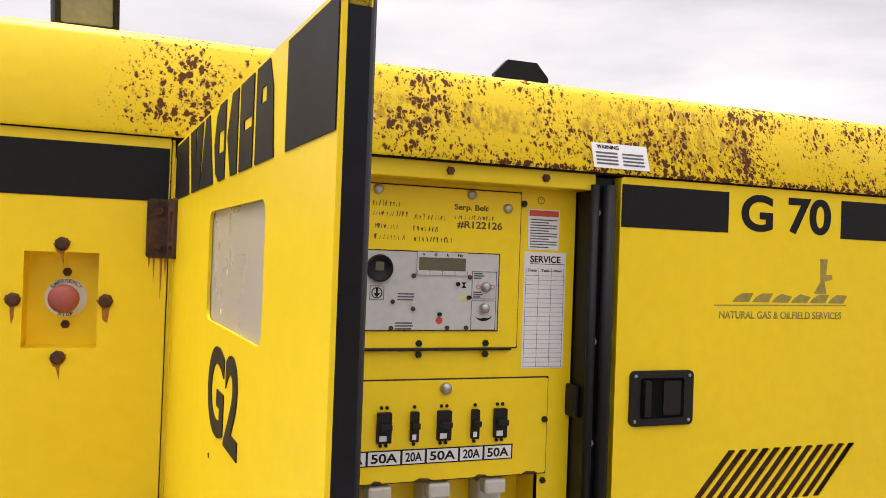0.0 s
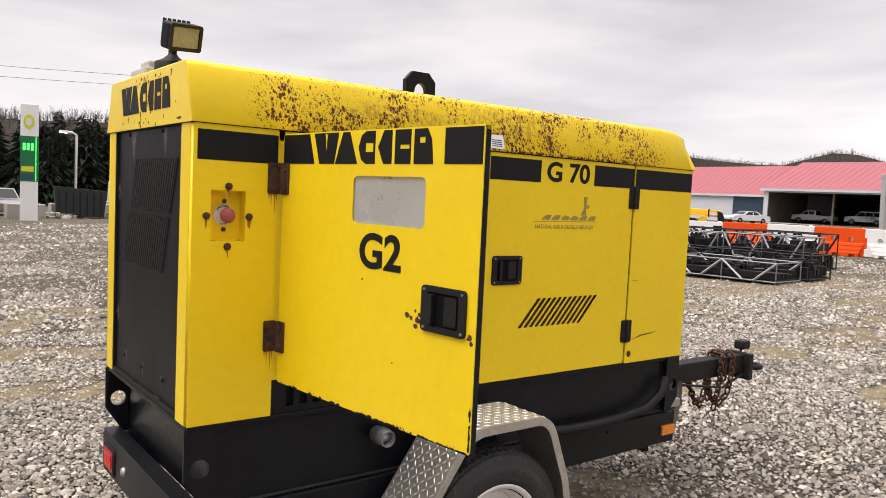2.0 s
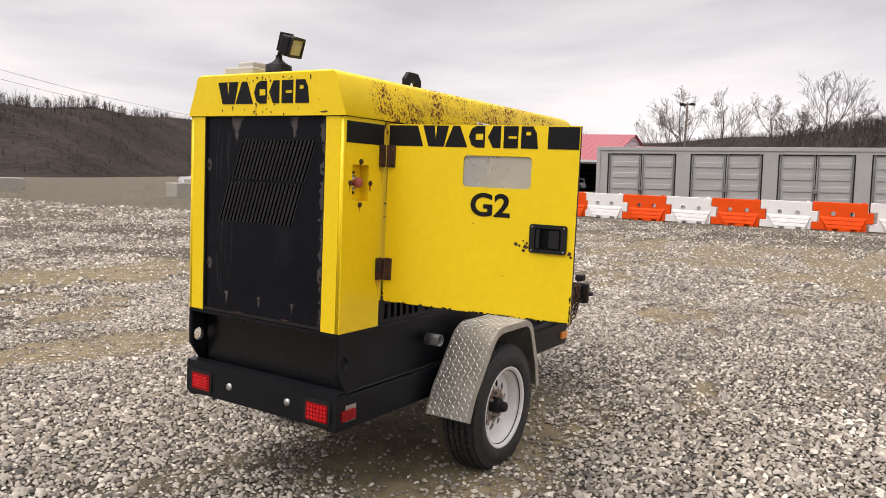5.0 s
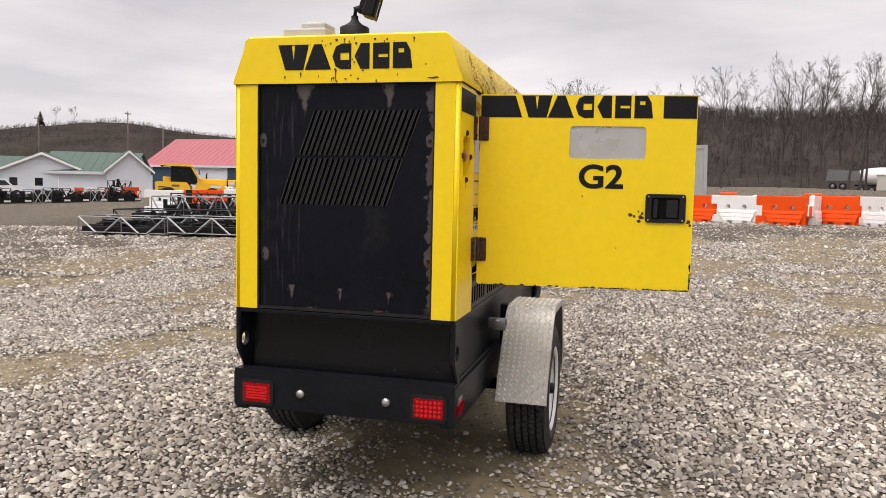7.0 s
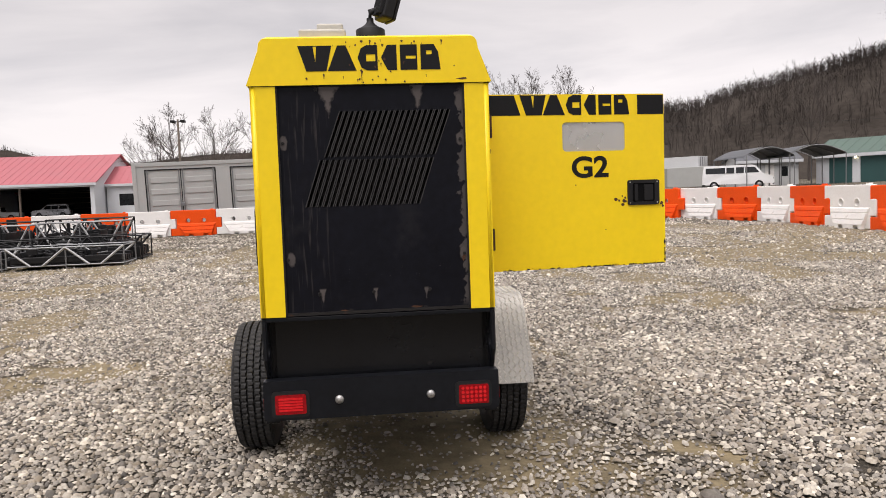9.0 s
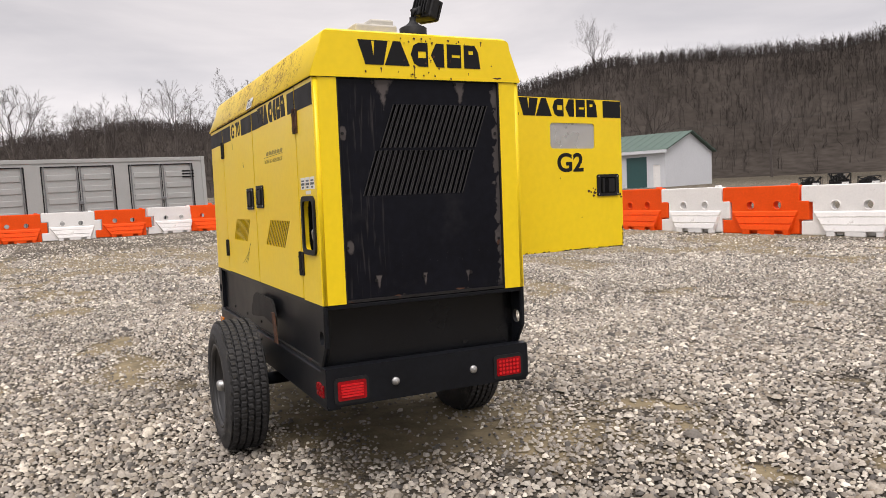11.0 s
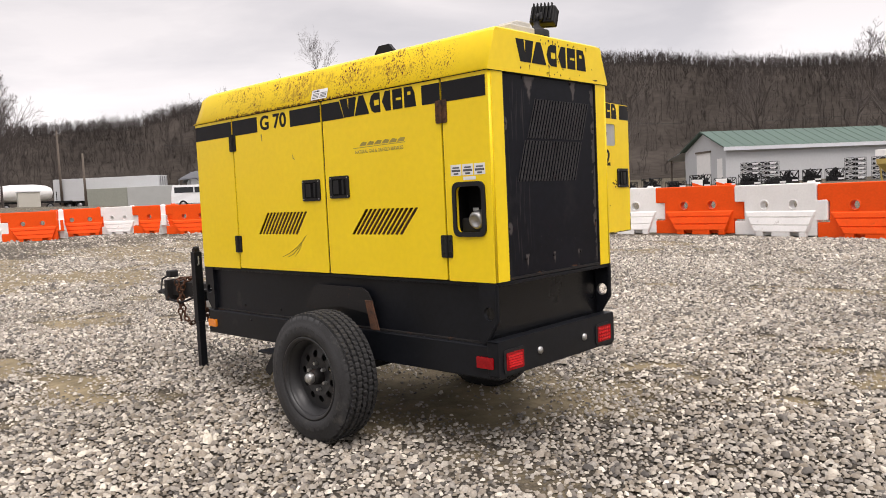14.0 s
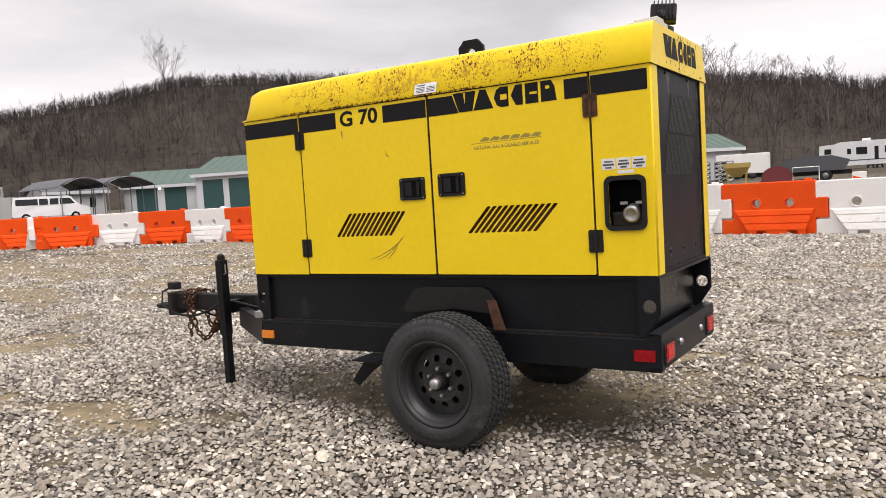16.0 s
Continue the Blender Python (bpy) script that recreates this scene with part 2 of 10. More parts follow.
def panel_wear(m):
    """Runs, peeled edges and flecks of bare grey on the black radiator panel, in the generator's own metres (y across, z up)."""
    n, l = m.node_tree.nodes, m.node_tree.links
    b = n["Principled BSDF"]
    tc, sep = n.new("ShaderNodeTexCoord"), n.new("ShaderNodeSeparateXYZ")
    l.new(tc.outputs["Object"], sep.inputs["Vector"])
    y, z = sep.outputs["Y"], sep.outputs["Z"]

    def m2(op, p, q):
        k = n.new("ShaderNodeMath")
        k.operation = op
        for i, v in enumerate((p, q)):
            if isinstance(v, (int, float)):
                k.inputs[i].default_value = v
            else:
                l.new(v, k.inputs[i])
        return k.outputs[0]

    def grain(sy, sz, detail=6):
        k, mp = n.new("ShaderNodeTexNoise"), n.new("ShaderNodeMapping")
        mp.inputs["Scale"].default_value = (1, sy, sz)
        k.inputs["Scale"].default_value, k.inputs["Detail"].default_value = 1.0, detail
        l.new(tc.outputs["Object"], mp.inputs["Vector"])
        l.new(mp.outputs["Vector"], k.inputs["Vector"])
        return m2("SUBTRACT", k.outputs["Fac"], 0.5)

    def ramp(v, lo, hi, top=1.0):
        k = n.new("ShaderNodeMapRange")
        k.inputs["From Min"].default_value, k.inputs["From Max"].default_value, k.inputs["To Max"].default_value = lo, hi, top
        l.new(v, k.inputs["Value"])
        return k.outputs["Result"]

    def band(v, lo, hi, e):
        return m2("MULTIPLY", ramp(v, lo - e, lo + e), ramp(m2("MULTIPLY", v, -1), -hi - e, -hi + e))

    rough, runs, fine = grain(26, 26), grain(70, 5), grain(110, 150)
    out = None
    # wedge-shaped runs below the top screws and the row of lower screws
    for yc, half, zt, zb, top in ((0.180, 0.040, 1.862, 1.715, 0.9), (-0.195, 0.034, 1.862, 1.74, 0.85), (0.235, 0.014, 1.010, 0.935, 0.9), (0.012, 0.011, 1.005, 0.940, 0.9), (-0.205, 0.011, 1.000, 0.950, 0.7)):
        off = m2("ABSOLUTE", m2("SUBTRACT", y, yc), 0)
        width = m2("MULTIPLY", m2("SUBTRACT", z, zb), half / (zt - zb))
        k = m2("ADD", m2("SUBTRACT", width, off), m2("MULTIPLY", rough, half * 1.5))
        k = m2("MULTIPLY", ramp(k, 0.0, half * 0.35, top), band(z, zb, zt, 0.004))
        out = k if out is None else m2("MAXIMUM", out, k)
    # paint peeled along one upright edge
    peel = m2("ADD", m2("SUBTRACT", -0.368, y), m2("MULTIPLY", rough, 0.13))
    out = m2("MAXIMUM", out, m2("MULTIPLY", ramp(peel, 0.0, 0.006, 0.62), band(z, 0.93, 1.84, 0.02)))
    # bare grey round the head of each screw
    for yc, zc in ((0.375, 1.63), (-0.372, 1.63), (-0.372, 1.14), (-0.372, 1.79), (0.36, 1.14)):
        d2 = m2("ADD", m2("POWER", m2("SUBTRACT", y, yc), 2.0), m2("MULTIPLY", m2("POWER", m2("SUBTRACT", z, zc), 2.0), 0.35))
        out = m2("MAXIMUM", out, ramp(m2("ADD", m2("MULTIPLY", d2, -1.0), m2("MULTIPLY", rough, 0.0009)), -0.00035, -0.00015, 0.75))
    # smeared wash marks down the other side
    wash = m2("MULTIPLY", ramp(runs, 0.06, 0.24, 0.35), band(y, 0.20, 0.37, 0.04))
    out = m2("MAXIMUM", out, wash)
    # flecks across the lower third
    fleck = m2("MULTIPLY", ramp(fine, 0.15, 0.19, 0.8), m2("MULTIPLY", band(z, 1.05, 1.10, 0.035), band(y, -0.34, 0.27, 0.03)))
    out = m2("MAXIMUM", out, m2("MULTIPLY", fleck, ramp(rough, 0.0, 0.12)))
    mix = n.new("ShaderNodeMix")
    mix.data_type = "RGBA"
    mix.inputs["B"].default_value = (0.105, 0.092, 0.088, 1)
    l.new(out, mix.inputs["Factor"])
    l.new(b.inputs["Base Color"].links[0].from_socket, mix.inputs["A"])
    l.new(mix.outputs["Result"], b.inputs["Base Color"])


YEL = (0.89, 0.638, 0.014)
M = {}
M["yellow"] = rusted_paint("yellow_enamel", YEL, (-9, 9, -9, 9), 0.0)
M["hood"] = rusted_paint("rust_pitted_yellow_enamel", YEL, (0.22, 2.35, 1.84, 2.14), 1.85, 4.6, ((0.62, 1.02, 1.935, 1.995), (1.12, 1.58, 1.895, 2.03), (0.48, 0.60, 1.93, 1.97)), (0.85, 2.3, 1.845, 1.878))
M["door_edge"] = rusted_paint("edge_worn_yellow_enamel", YEL, (-9, 9, 1.00, 1.020), 2.6, 9.0)
M["black"] = material("black_paint", (0.0068, 0.0078, 0.0105), 0.40, 0, 0.4, 3, 40, 0.06, 200, 0.001, dirt=(0.035, 0.032, 0.030), dirt_at=0.63, spec=0.2)
M["panel_black"] = material("scuffed_black_paint", (0.0048, 0.0053, 0.0088), 0.42, 0, 0.4, 2.5, 30, 0.06, 150, 0.001, dirt=(0.012, 0.012, 0.015), dirt_at=0.55, dirt_scale=4, spec=0.14)
panel_wear(M["panel_black"])
M["tank_gloss"] = material("scuffed_gloss_black", (0.006, 0.0065, 0.008), 0.26, 0, 0.4, 3, 40, 0.05, 120, 0.001, dirt=(0.04, 0.036, 0.032), dirt_at=0.66, dirt_scale=5, spec=0.3)
M["slot_edge"] = material("worn_slot_edge", (0.030, 0.029, 0.030), 0.5, 0, 0.5, 20, 90, 0.1, 200)
M["decal"] = material("black_decal_film", (0.008, 0.008, 0.0095), 0.55, 0, 0.2, 8, 60, 0.0, spec=0.2)
M["faded"] = material("faded_olive_decal", (0.32, 0.25, 0.05), 0.6, 0, 0.3, 20, 90, 0.0)
M["ink"] = material("marker_ink", (0.10, 0.075, 0.02), 0.6, 0, 0.3, 40, 90, 0.0)
M["rubber"] = material("black_rubber", (0.009, 0.009, 0.010), 0.6, 0, 0.25, 10, 80, 0.1, 150, spec=0.3)
M["tyre"] = material("worn_tyre_rubber", (0.023, 0.023, 0.024), 0.75, 0, 0.45, 9, 90, 0.5, 90, 0.002, dirt=(0.075, 0.070, 0.062), dirt_at=0.58, dirt_scale=9)
M["white_rim"] = material("chipped_white_enamel", (0.74, 0.74, 0.72), 0.4, 0, 0.06, 12, 60, 0.05, 200, dirt=(0.20, 0.11, 0.06), dirt_at=0.70, dirt_scale=14)


def rust_centre(m, inner, outer):
    """Rust creeping out over a wheel's disc from its hub and nuts."""
    n, l = m.node_tree.nodes, m.node_tree.links
    b = n["Principled BSDF"]
    paint = b.inputs["Base Color"].links[0].from_socket
    tc, sep, flat, far, grain, edge, mix = (n.new("ShaderNode" + k) for k in ("TexCoord", "SeparateXYZ", "CombineXYZ", "VectorMath", "TexNoise", "MapRange", "Mix"))
    l.new(tc.outputs["Object"], sep.inputs["Vector"])
    l.new(sep.outputs["X"], flat.inputs["X"])
    l.new(sep.outputs["Z"], flat.inputs["Y"])
    far.operation = "LENGTH"
    l.new(flat.outputs["Vector"], far.inputs[0])
    grain.inputs["Scale"].default_value, grain.inputs["Detail"].default_value = 38, 8
    l.new(tc.outputs["Object"], grain.inputs["Vector"])
    add = n.new("ShaderNodeMath")
    add.operation = "MULTIPLY_ADD"
    l.new(grain.outputs["Fac"], add.inputs[0])
    add.inputs[1].default_value = 0.11
    l.new(far.outputs["Value"], add.inputs[2])
    edge.inputs["From Min"].default_value, edge.inputs["From Max"].default_value = inner + 0.055, outer + 0.055
    edge.inputs["To Min"].default_value, edge.inputs["To Max"].default_value = 0.9, 0.0
    l.new(add.outputs[0], edge.inputs["Value"])
    mix.data_type = "RGBA"
    mix.inputs["B"].default_value = (0.16, 0.085, 0.045, 1)
    l.new(edge.outputs["Result"], mix.inputs["Factor"])
    l.new(paint, mix.inputs["A"])
    l.new(mix.outputs["Result"], b.inputs["Base Color"])


rust_centre(M["white_rim"], 0.088, 0.108)
M["black_rim"] = material("black_rim_enamel", (0.018, 0.018, 0.019), 0.45, 0, 0.3, 12, 60, 0.05, 200, dirt=(0.07, 0.06, 0.05), dirt_at=0.66, dirt_scale=12)
M["steel"] = material("dull_zinc_steel", (0.45, 0.45, 0.44), 0.42, 0.9, 0.2, 20, 90, 0.1, 200)
M["rust_stain"] = material("rust_run_on_paint", (0.36, 0.14, 0.012), 0.6, 0, 0.4, 40, 160, 0.0)
M["latch_dark"] = material("black_latch_recess", (0.004, 0.004, 0.0045), 0.8, 0, 0.2, 10, 60, 0, spec=0.1)
M["alu"] = material("aluminium_tread_plate", (0.50, 0.48, 0.435), 0.46, 0.7, 0.2, 14, 90, 0.06, 200)
M["alu_bright"] = material("polished_tread_lozenge", (0.78, 0.755, 0.69), 0.38, 0.75, 0.1, 14, 90, 0.0)
M["rust"] = material("rusted_steel", (0.085, 0.036, 0.018), 0.88, 0.1, 0.5, 25, 120, 0.6, 160, 0.002, dirt=(0.035, 0.020, 0.014), dirt_at=0.52, dirt_scale=22)
M["rust_black"] = material("rust_stained_black_steel", (0.011, 0.010, 0.010), 0.65, 0, 0.4, 12, 90, 0.3, 140, 0.002, dirt=(0.10, 0.040, 0.018), dirt_at=0.60, dirt_scale=18, spec=0.3)
M["hinge_rust"] = material("rust_eaten_hinge", (0.075, 0.030, 0.015), 0.8, 0.1, 0.5, 25, 120, 0.5, 160, 0.002, dirt=(0.018, 0.014, 0.012), dirt_at=0.50, dirt_scale=26)
M["red_lens"] = material("red_lamp_lens", (0.26, 0.004, 0.007), 0.16, 0, 0.25, 30, 120, 0.25, 70, 0.004, spec=0.25)
M["red_bright"] = material("bright_red_lens_insert", (0.62, 0.012, 0.016), 0.2, 0, 0.25, 60, 200, 0.2, 90, 0.003, spec=0.3)
M["amber"] = material("amber_lamp_lens", (0.75, 0.22, 0.012), 0.2, 0, 0.15, 30, 120, 0.2, 70, 0.004, coat=0.5)
M["lamp_glass"] = material("lamp_glass", (0.23, 0.235, 0.21), 0.12, 0.1, 0.2, 20, 90, 0.3, 50, 0.004)
M["grey_face"] = material("grey_instrument_panel", (0.52, 0.52, 0.50), 0.5, 0, 0.10, 9, 60, 0.02)
M["white_label"] = material("white_label", (0.74, 0.74, 0.74), 0.5, 0, 0.06, 12, 60, 0.0)
M["clear"] = material("hazy_window_plastic", (0.66, 0.66, 0.64), 0.28, 0.0, 0.05, 3, 12, 0.0)
M["clear"].node_tree.nodes["Principled BSDF"].inputs["Transmission Weight"].default_value = 0.55
M["lcd"] = material("lcd_glass", (0.11, 0.115, 0.07), 0.2, 0, 0.1, 10, 60, 0)
M["red_button"] = material("faded_red_plastic", (0.36, 0.085, 0.075), 0.5, 0, 0.15, 30, 90, 0.05)
M["orange_stop"] = material("red_print", (0.62, 0.07, 0.03), 0.5, 0, 0.1, 30, 90, 0)
M["beige"] = material("beige_plastic", (0.52, 0.50, 0.44), 0.55, 0, 0.1, 12, 60, 0.05)
M["orange"] = material("orange_polyethylene", (0.86, 0.085, 0.006), 0.5, 0, 0.10, 2.5, 25, 0.05, 60, 0.003, dirt=(0.50, 0.08, 0.02), dirt_at=0.66, dirt_scale=3, spec=0.2)
M["white_poly"] = material("white_polyethylene", (0.86, 0.85, 0.83), 0.42, 0, 0.06, 2.5, 25, 0.05, 60, 0.003, dirt=(0.45, 0.42, 0.38), dirt_at=0.64, dirt_scale=3)
M["container"] = material("grey_container_paint", (0.40, 0.41, 0.40), 0.5, 0, 0.08, 1.5, 20, 0.05, 40, 0.003, dirt=(0.24, 0.22, 0.19), dirt_at=0.66, dirt_scale=2)
M["galv"] = material("galvanised_tube", (0.21, 0.215, 0.22), 0.5, 0.4, 0.2, 6, 40, 0.05)
M["green_grey"] = material("grey_green_container_paint", (0.27, 0.28, 0.24), 0.6, 0, 0.1, 0.6, 6, 0.05, 10, 0.01, dirt=(0.18, 0.15, 0.12), dirt_at=0.66, dirt_scale=1)
M["brace_galv"] = material("bright_galvanised_strap", (0.42, 0.425, 0.43), 0.5, 0.4, 0.2, 6, 40, 0.05)
M["machine_black"] = material("black_machine_paint", (0.010, 0.010, 0.011), 0.5, 0, 0.4, 3, 30, 0.05, spec=0.25)
M["pink_roof"] = material("faded_red_roof_sheet", (0.37, 0.098, 0.115), 0.55, 0, 0.08, 0.4, 4, 0.05, 8, 0.01)
M["pale_wall"] = material("pale_blue_siding", (0.66, 0.69, 0.74), 0.6, 0, 0.05, 0.5, 8, 0.1, 9, 0.01)
M["white_wall"] = material("white_wall_cladding", (0.62, 0.64, 0.67), 0.6, 0, 0.06, 0.5, 6, 0.05, 10, 0.01, dirt=(0.42, 0.42, 0.42), dirt_at=0.68, dirt_scale=0.5)
M["grey_wall"] = material("pale_grey_cladding", (0.50, 0.51, 0.52), 0.6, 0, 0.07, 0.5, 6, 0.05, 10, 0.01)
M["green_roof"] = material("green_roof_sheet", (0.092, 0.135, 0.115), 0.7, 0, 0.12, 0.5, 6, 0.05, 10, 0.01, spec=0.2)
M["teal_door"] = material("teal_shutter", (0.03, 0.09, 0.09), 0.5, 0, 0.1, 1, 10, 0)
M["blue_door"] = material("dark_blue_shutter", (0.028, 0.062, 0.105), 0.5, 0, 0.1, 1, 10, 0)
# near-black base that carries the shade of interiors and gaps
M["dark_inside"] = material("interior_shade_black", (0.02, 0.018, 0.017), 0.9, 0, 0.2, 1, 10, 0)
M["grey_roof"] = material("grey_sheet_roof", (0.085, 0.09, 0.10), 0.6, 0.1, 0.1, 0.6, 6, 0)
M["car_white"] = material("white_car_paint", (0.76, 0.77, 0.78), 0.25, 0, 0.04, 1, 10, 0, coat=0.5)
M["car_dark"] = material("dark_blue_car_paint", (0.025, 0.03, 0.05), 0.25, 0, 0.1, 1, 10, 0, coat=0.5)
M["car_silver"] = material("silver_car_paint", (0.30, 0.30, 0.31), 0.28, 0.6, 0.1, 1, 10, 0, coat=0.4)
M["glass"] = material("tinted_glass", (0.012, 0.014, 0.016), 0.06, 0, 0.1, 2, 10, 0)
M["machine_yellow"] = material("machine_yellow_paint", (0.90, 0.52, 0.02), 0.4, 0, 0.08, 1, 20, 0)
M["hopper"] = material("dull_yellow_paint", (0.46, 0.34, 0.10), 0.5, 0, 0.12, 2, 20, 0)
M["maroon"] = material("maroon_paint", (0.16, 0.025, 0.03), 0.5, 0, 0.15, 2, 20, 0)
M["concrete"] = material("weathered_concrete", (0.40, 0.375, 0.33), 0.9, 0, 0.15, 1.2, 18, 0.35, 30, 0.01, dirt=(0.22, 0.20, 0.17), dirt_at=0.60, dirt_scale=1.6)
M["ply"] = material("weathered_plywood", (0.42, 0.36, 0.28), 0.85, 0, 0.15, 2, 30, 0.2, 40)
M["pole_wood"] = material("weathered_pole_wood", (0.13, 0.105, 0.085), 0.9, 0, 0.2, 1, 20, 0.3, 30)
M["wire"] = material("cable_black", (0.02, 0.02, 0.02), 0.7, 0, 0.1, 1, 10, 0)
M["bark"] = material("grey_bark", (0.075, 0.062, 0.056), 0.95, 0, 0.35, 0.6, 8, 0.3, 20, 0.02)
M["wood_far"] = material("leafless_twigs", (0.066, 0.057, 0.0525), 0.95, 0, 0.55, 0.05, 0.8, 0, spec=0.0)
M["needle"] = material("dark_conifer_needles", (0.016, 0.026, 0.013), 0.9, 0, 0.4, 0.2, 2, 0)
M["skip"] = material("dark_skip_paint", (0.012, 0.018, 0.017), 0.6, 0, 0.2, 2, 20, 0.05)
M["sign_green"] = material("green_sign_face", (0.0, 0.16, 0.055), 0.4, 0, 0.06, 1, 10, 0)
M["sign_yellow"] = material("yellow_sign_mark", (0.66, 0.66, 0.03), 0.4, 0, 0.06, 1, 10, 0)


def emitter(name, colour, strength):
    m = bpy.data.materials.new(name)
    m.use_nodes = True
    b = m.node_tree.nodes["Principled BSDF"]
    b.inputs["Base Color"].default_value = (*colour, 1)
    b.inputs["Emission Color"].default_value = (*colour, 1)
    b.inputs["Emission Strength"].default_value = strength
    return m


M["led_green"] = emitter("green_led_digits", (0.05, 1.0, 0.12), 1.6)
M["lamp_on"] = emitter("lit_lamp_face", (1.0, 0.92, 0.62), 6.0)


def ground_material():
    """Crushed stone of pale and dark pieces, trodden into damp earth in patches."""
    m = bpy.data.materials.new("crushed_stone_yard")
    m.use_nodes = True
    n, l = m.node_tree.nodes, m.node_tree.links
    b = n["Principled BSDF"]
    tc = n.new("ShaderNodeTexCoord")

    def noise_at(scale, detail=5, rough=0.55):
        k = n.new("ShaderNodeTexNoise")
        k.inputs["Scale"].default_value, k.inputs["Detail"].default_value, k.inputs["Roughness"].default_value = scale, detail, rough
        l.new(tc.outputs["Object"], k.inputs["Vector"])
        return k.outputs["Fac"]

    def ramp(sock, *stops):
        k = n.new("ShaderNodeValToRGB")
        e = k.color_ramp.elements
        e[0].position, e[0].color = stops[0][0], (*stops[0][1], 1)
        e[1].position, e[1].color = stops[-1][0], (*stops[-1][1], 1)
        for p, c in stops[1:-1]:
            x = e.new(p)
            x.color = (*c, 1)
        l.new(sock, k.inputs["Fac"])
        return k.outputs["Color"]

    def mix(f, a, c, mode="MIX"):
        k = n.new("ShaderNodeMix")
        k.data_type, k.blend_type = "RGBA", mode
        for s, v in (("Factor", f), ("A", a), ("B", c)):
            if isinstance(v, (int, float)):
                k.inputs[s].default_value = v
            elif isinstance(v, tuple):
                k.inputs[s].default_value = v
            else:
                l.new(v, k.inputs[s])
        return k.outputs["Result"]

    cells = n.new("ShaderNodeTexVoronoi")
    cells.inputs["Scale"].default_value = 44
    l.new(tc.outputs["Object"], cells.inputs["Vector"])
    small = n.new("ShaderNodeTexVoronoi")
    small.inputs["Scale"].default_value = 60
    l.new(tc.outputs["Object"], small.inputs["Vector"])
    sep = n.new("ShaderNodeSeparateColor")
    l.new(cells.outputs["Color"], sep.inputs["Color"])
    stone = ramp(sep.outputs["Red"], (0.0, (0.068, 0.059, 0.048)), (0.35, (0.157, 0.141, 0.115)), (0.7, (0.262, 0.237, 0.198)), (1.0, (0.47, 0.437, 0.374)))
    joint = ramp(cells.outputs["Distance"], (0.0, (1, 1, 1)), (0.5, (0.9, 0.9, 0.9)), (0.85, (0.42, 0.39, 0.34)))
    stone = mix(1.0, stone, joint, "MULTIPLY")
    tone = ramp(noise_at(0.35, 4), (0.30, (0.72, 0.705, 0.67)), (0.70, (1.0, 0.985, 0.95)))
    stone = mix(1.0, stone, tone, "MULTIPLY")
    fleck = ramp(noise_at(6.0, 9, 0.82), (0.37, (0.46, 0.435, 0.40)), (0.5, (0.92, 0.90, 0.86)), (0.63, (1.38, 1.36, 1.31)))
    stone = mix(1.0, stone, fleck, "MULTIPLY")
    # where loose stones lie, the shade between them is put into the ground colour
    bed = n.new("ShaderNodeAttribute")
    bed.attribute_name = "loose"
    gap_shade = ramp(noise_at(30, 6, 0.7), (0.3, (0.022, 0.019, 0.015)), (0.7, (0.080, 0.069, 0.055)))
    stone = mix(bed.outputs["Fac"], stone, gap_shade)
    earth = ramp(noise_at(5, 8, 0.65), (0.3, (0.12, 0.096, 0.058)), (0.7, (0.27, 0.218, 0.132)))
    # worn and muddy places come with the ground's own map of bare earth
    bare = n.new("ShaderNodeAttribute")
    bare.attribute_name = "earth"
    fray = n.new("ShaderNodeMath")
    fray.operation = "MULTIPLY_ADD"
    l.new(noise_at(9, 7, 0.7), fray.inputs[0])
    fray.inputs[1].default_value = 0.9
    l.new(bare.outputs["Fac"], fray.inputs[2])
    cl = n.new("ShaderNodeMapRange")
    cl.inputs["From Min"].default_value, cl.inputs["From Max"].default_value = 0.62, 1.0
    l.new(fray.outputs[0], cl.inputs["Value"])
    col = mix(cl.outputs["Result"], stone, earth)
    turf = n.new("ShaderNodeAttribute")
    turf.attribute_name = "turf"
    col = mix(turf.outputs["Fac"], col, ramp(noise_at(0.8, 8, 0.7), (0.3, (0.035, 0.029, 0.020)), (0.7, (0.095, 0.078, 0.050))))
    l.new(col, b.inputs["Base Color"])
    b.inputs["Roughness"].default_value = 0.92
    b.inputs["Specular IOR Level"].default_value = 0.25
    hb = n.new("ShaderNodeMath")
    hb.operation = "MULTIPLY_ADD"
    l.new(cells.outputs["Distance"], hb.inputs[0])
    hb.inputs[1].default_value = -1.0
    l.new(small.outputs["Distance"], hb.inputs[2])
    bp = n.new("ShaderNodeBump")
    bp.inputs["Strength"].default_value, bp.inputs["Distance"].default_value = 0.9, 0.02
    firm = n.new("ShaderNodeMapRange")
    firm.inputs["To Min"].default_value, firm.inputs["To Max"].default_value = 0.8, 0.12
    l.new(cl.outputs["Result"], firm.inputs["Value"])
    l.new(firm.outputs["Result"], bp.inputs["Strength"])
    l.new(hb.outputs[0], bp.inputs["Height"])
    l.new(bp.outputs["Normal"], b.inputs["Normal"])
    return m


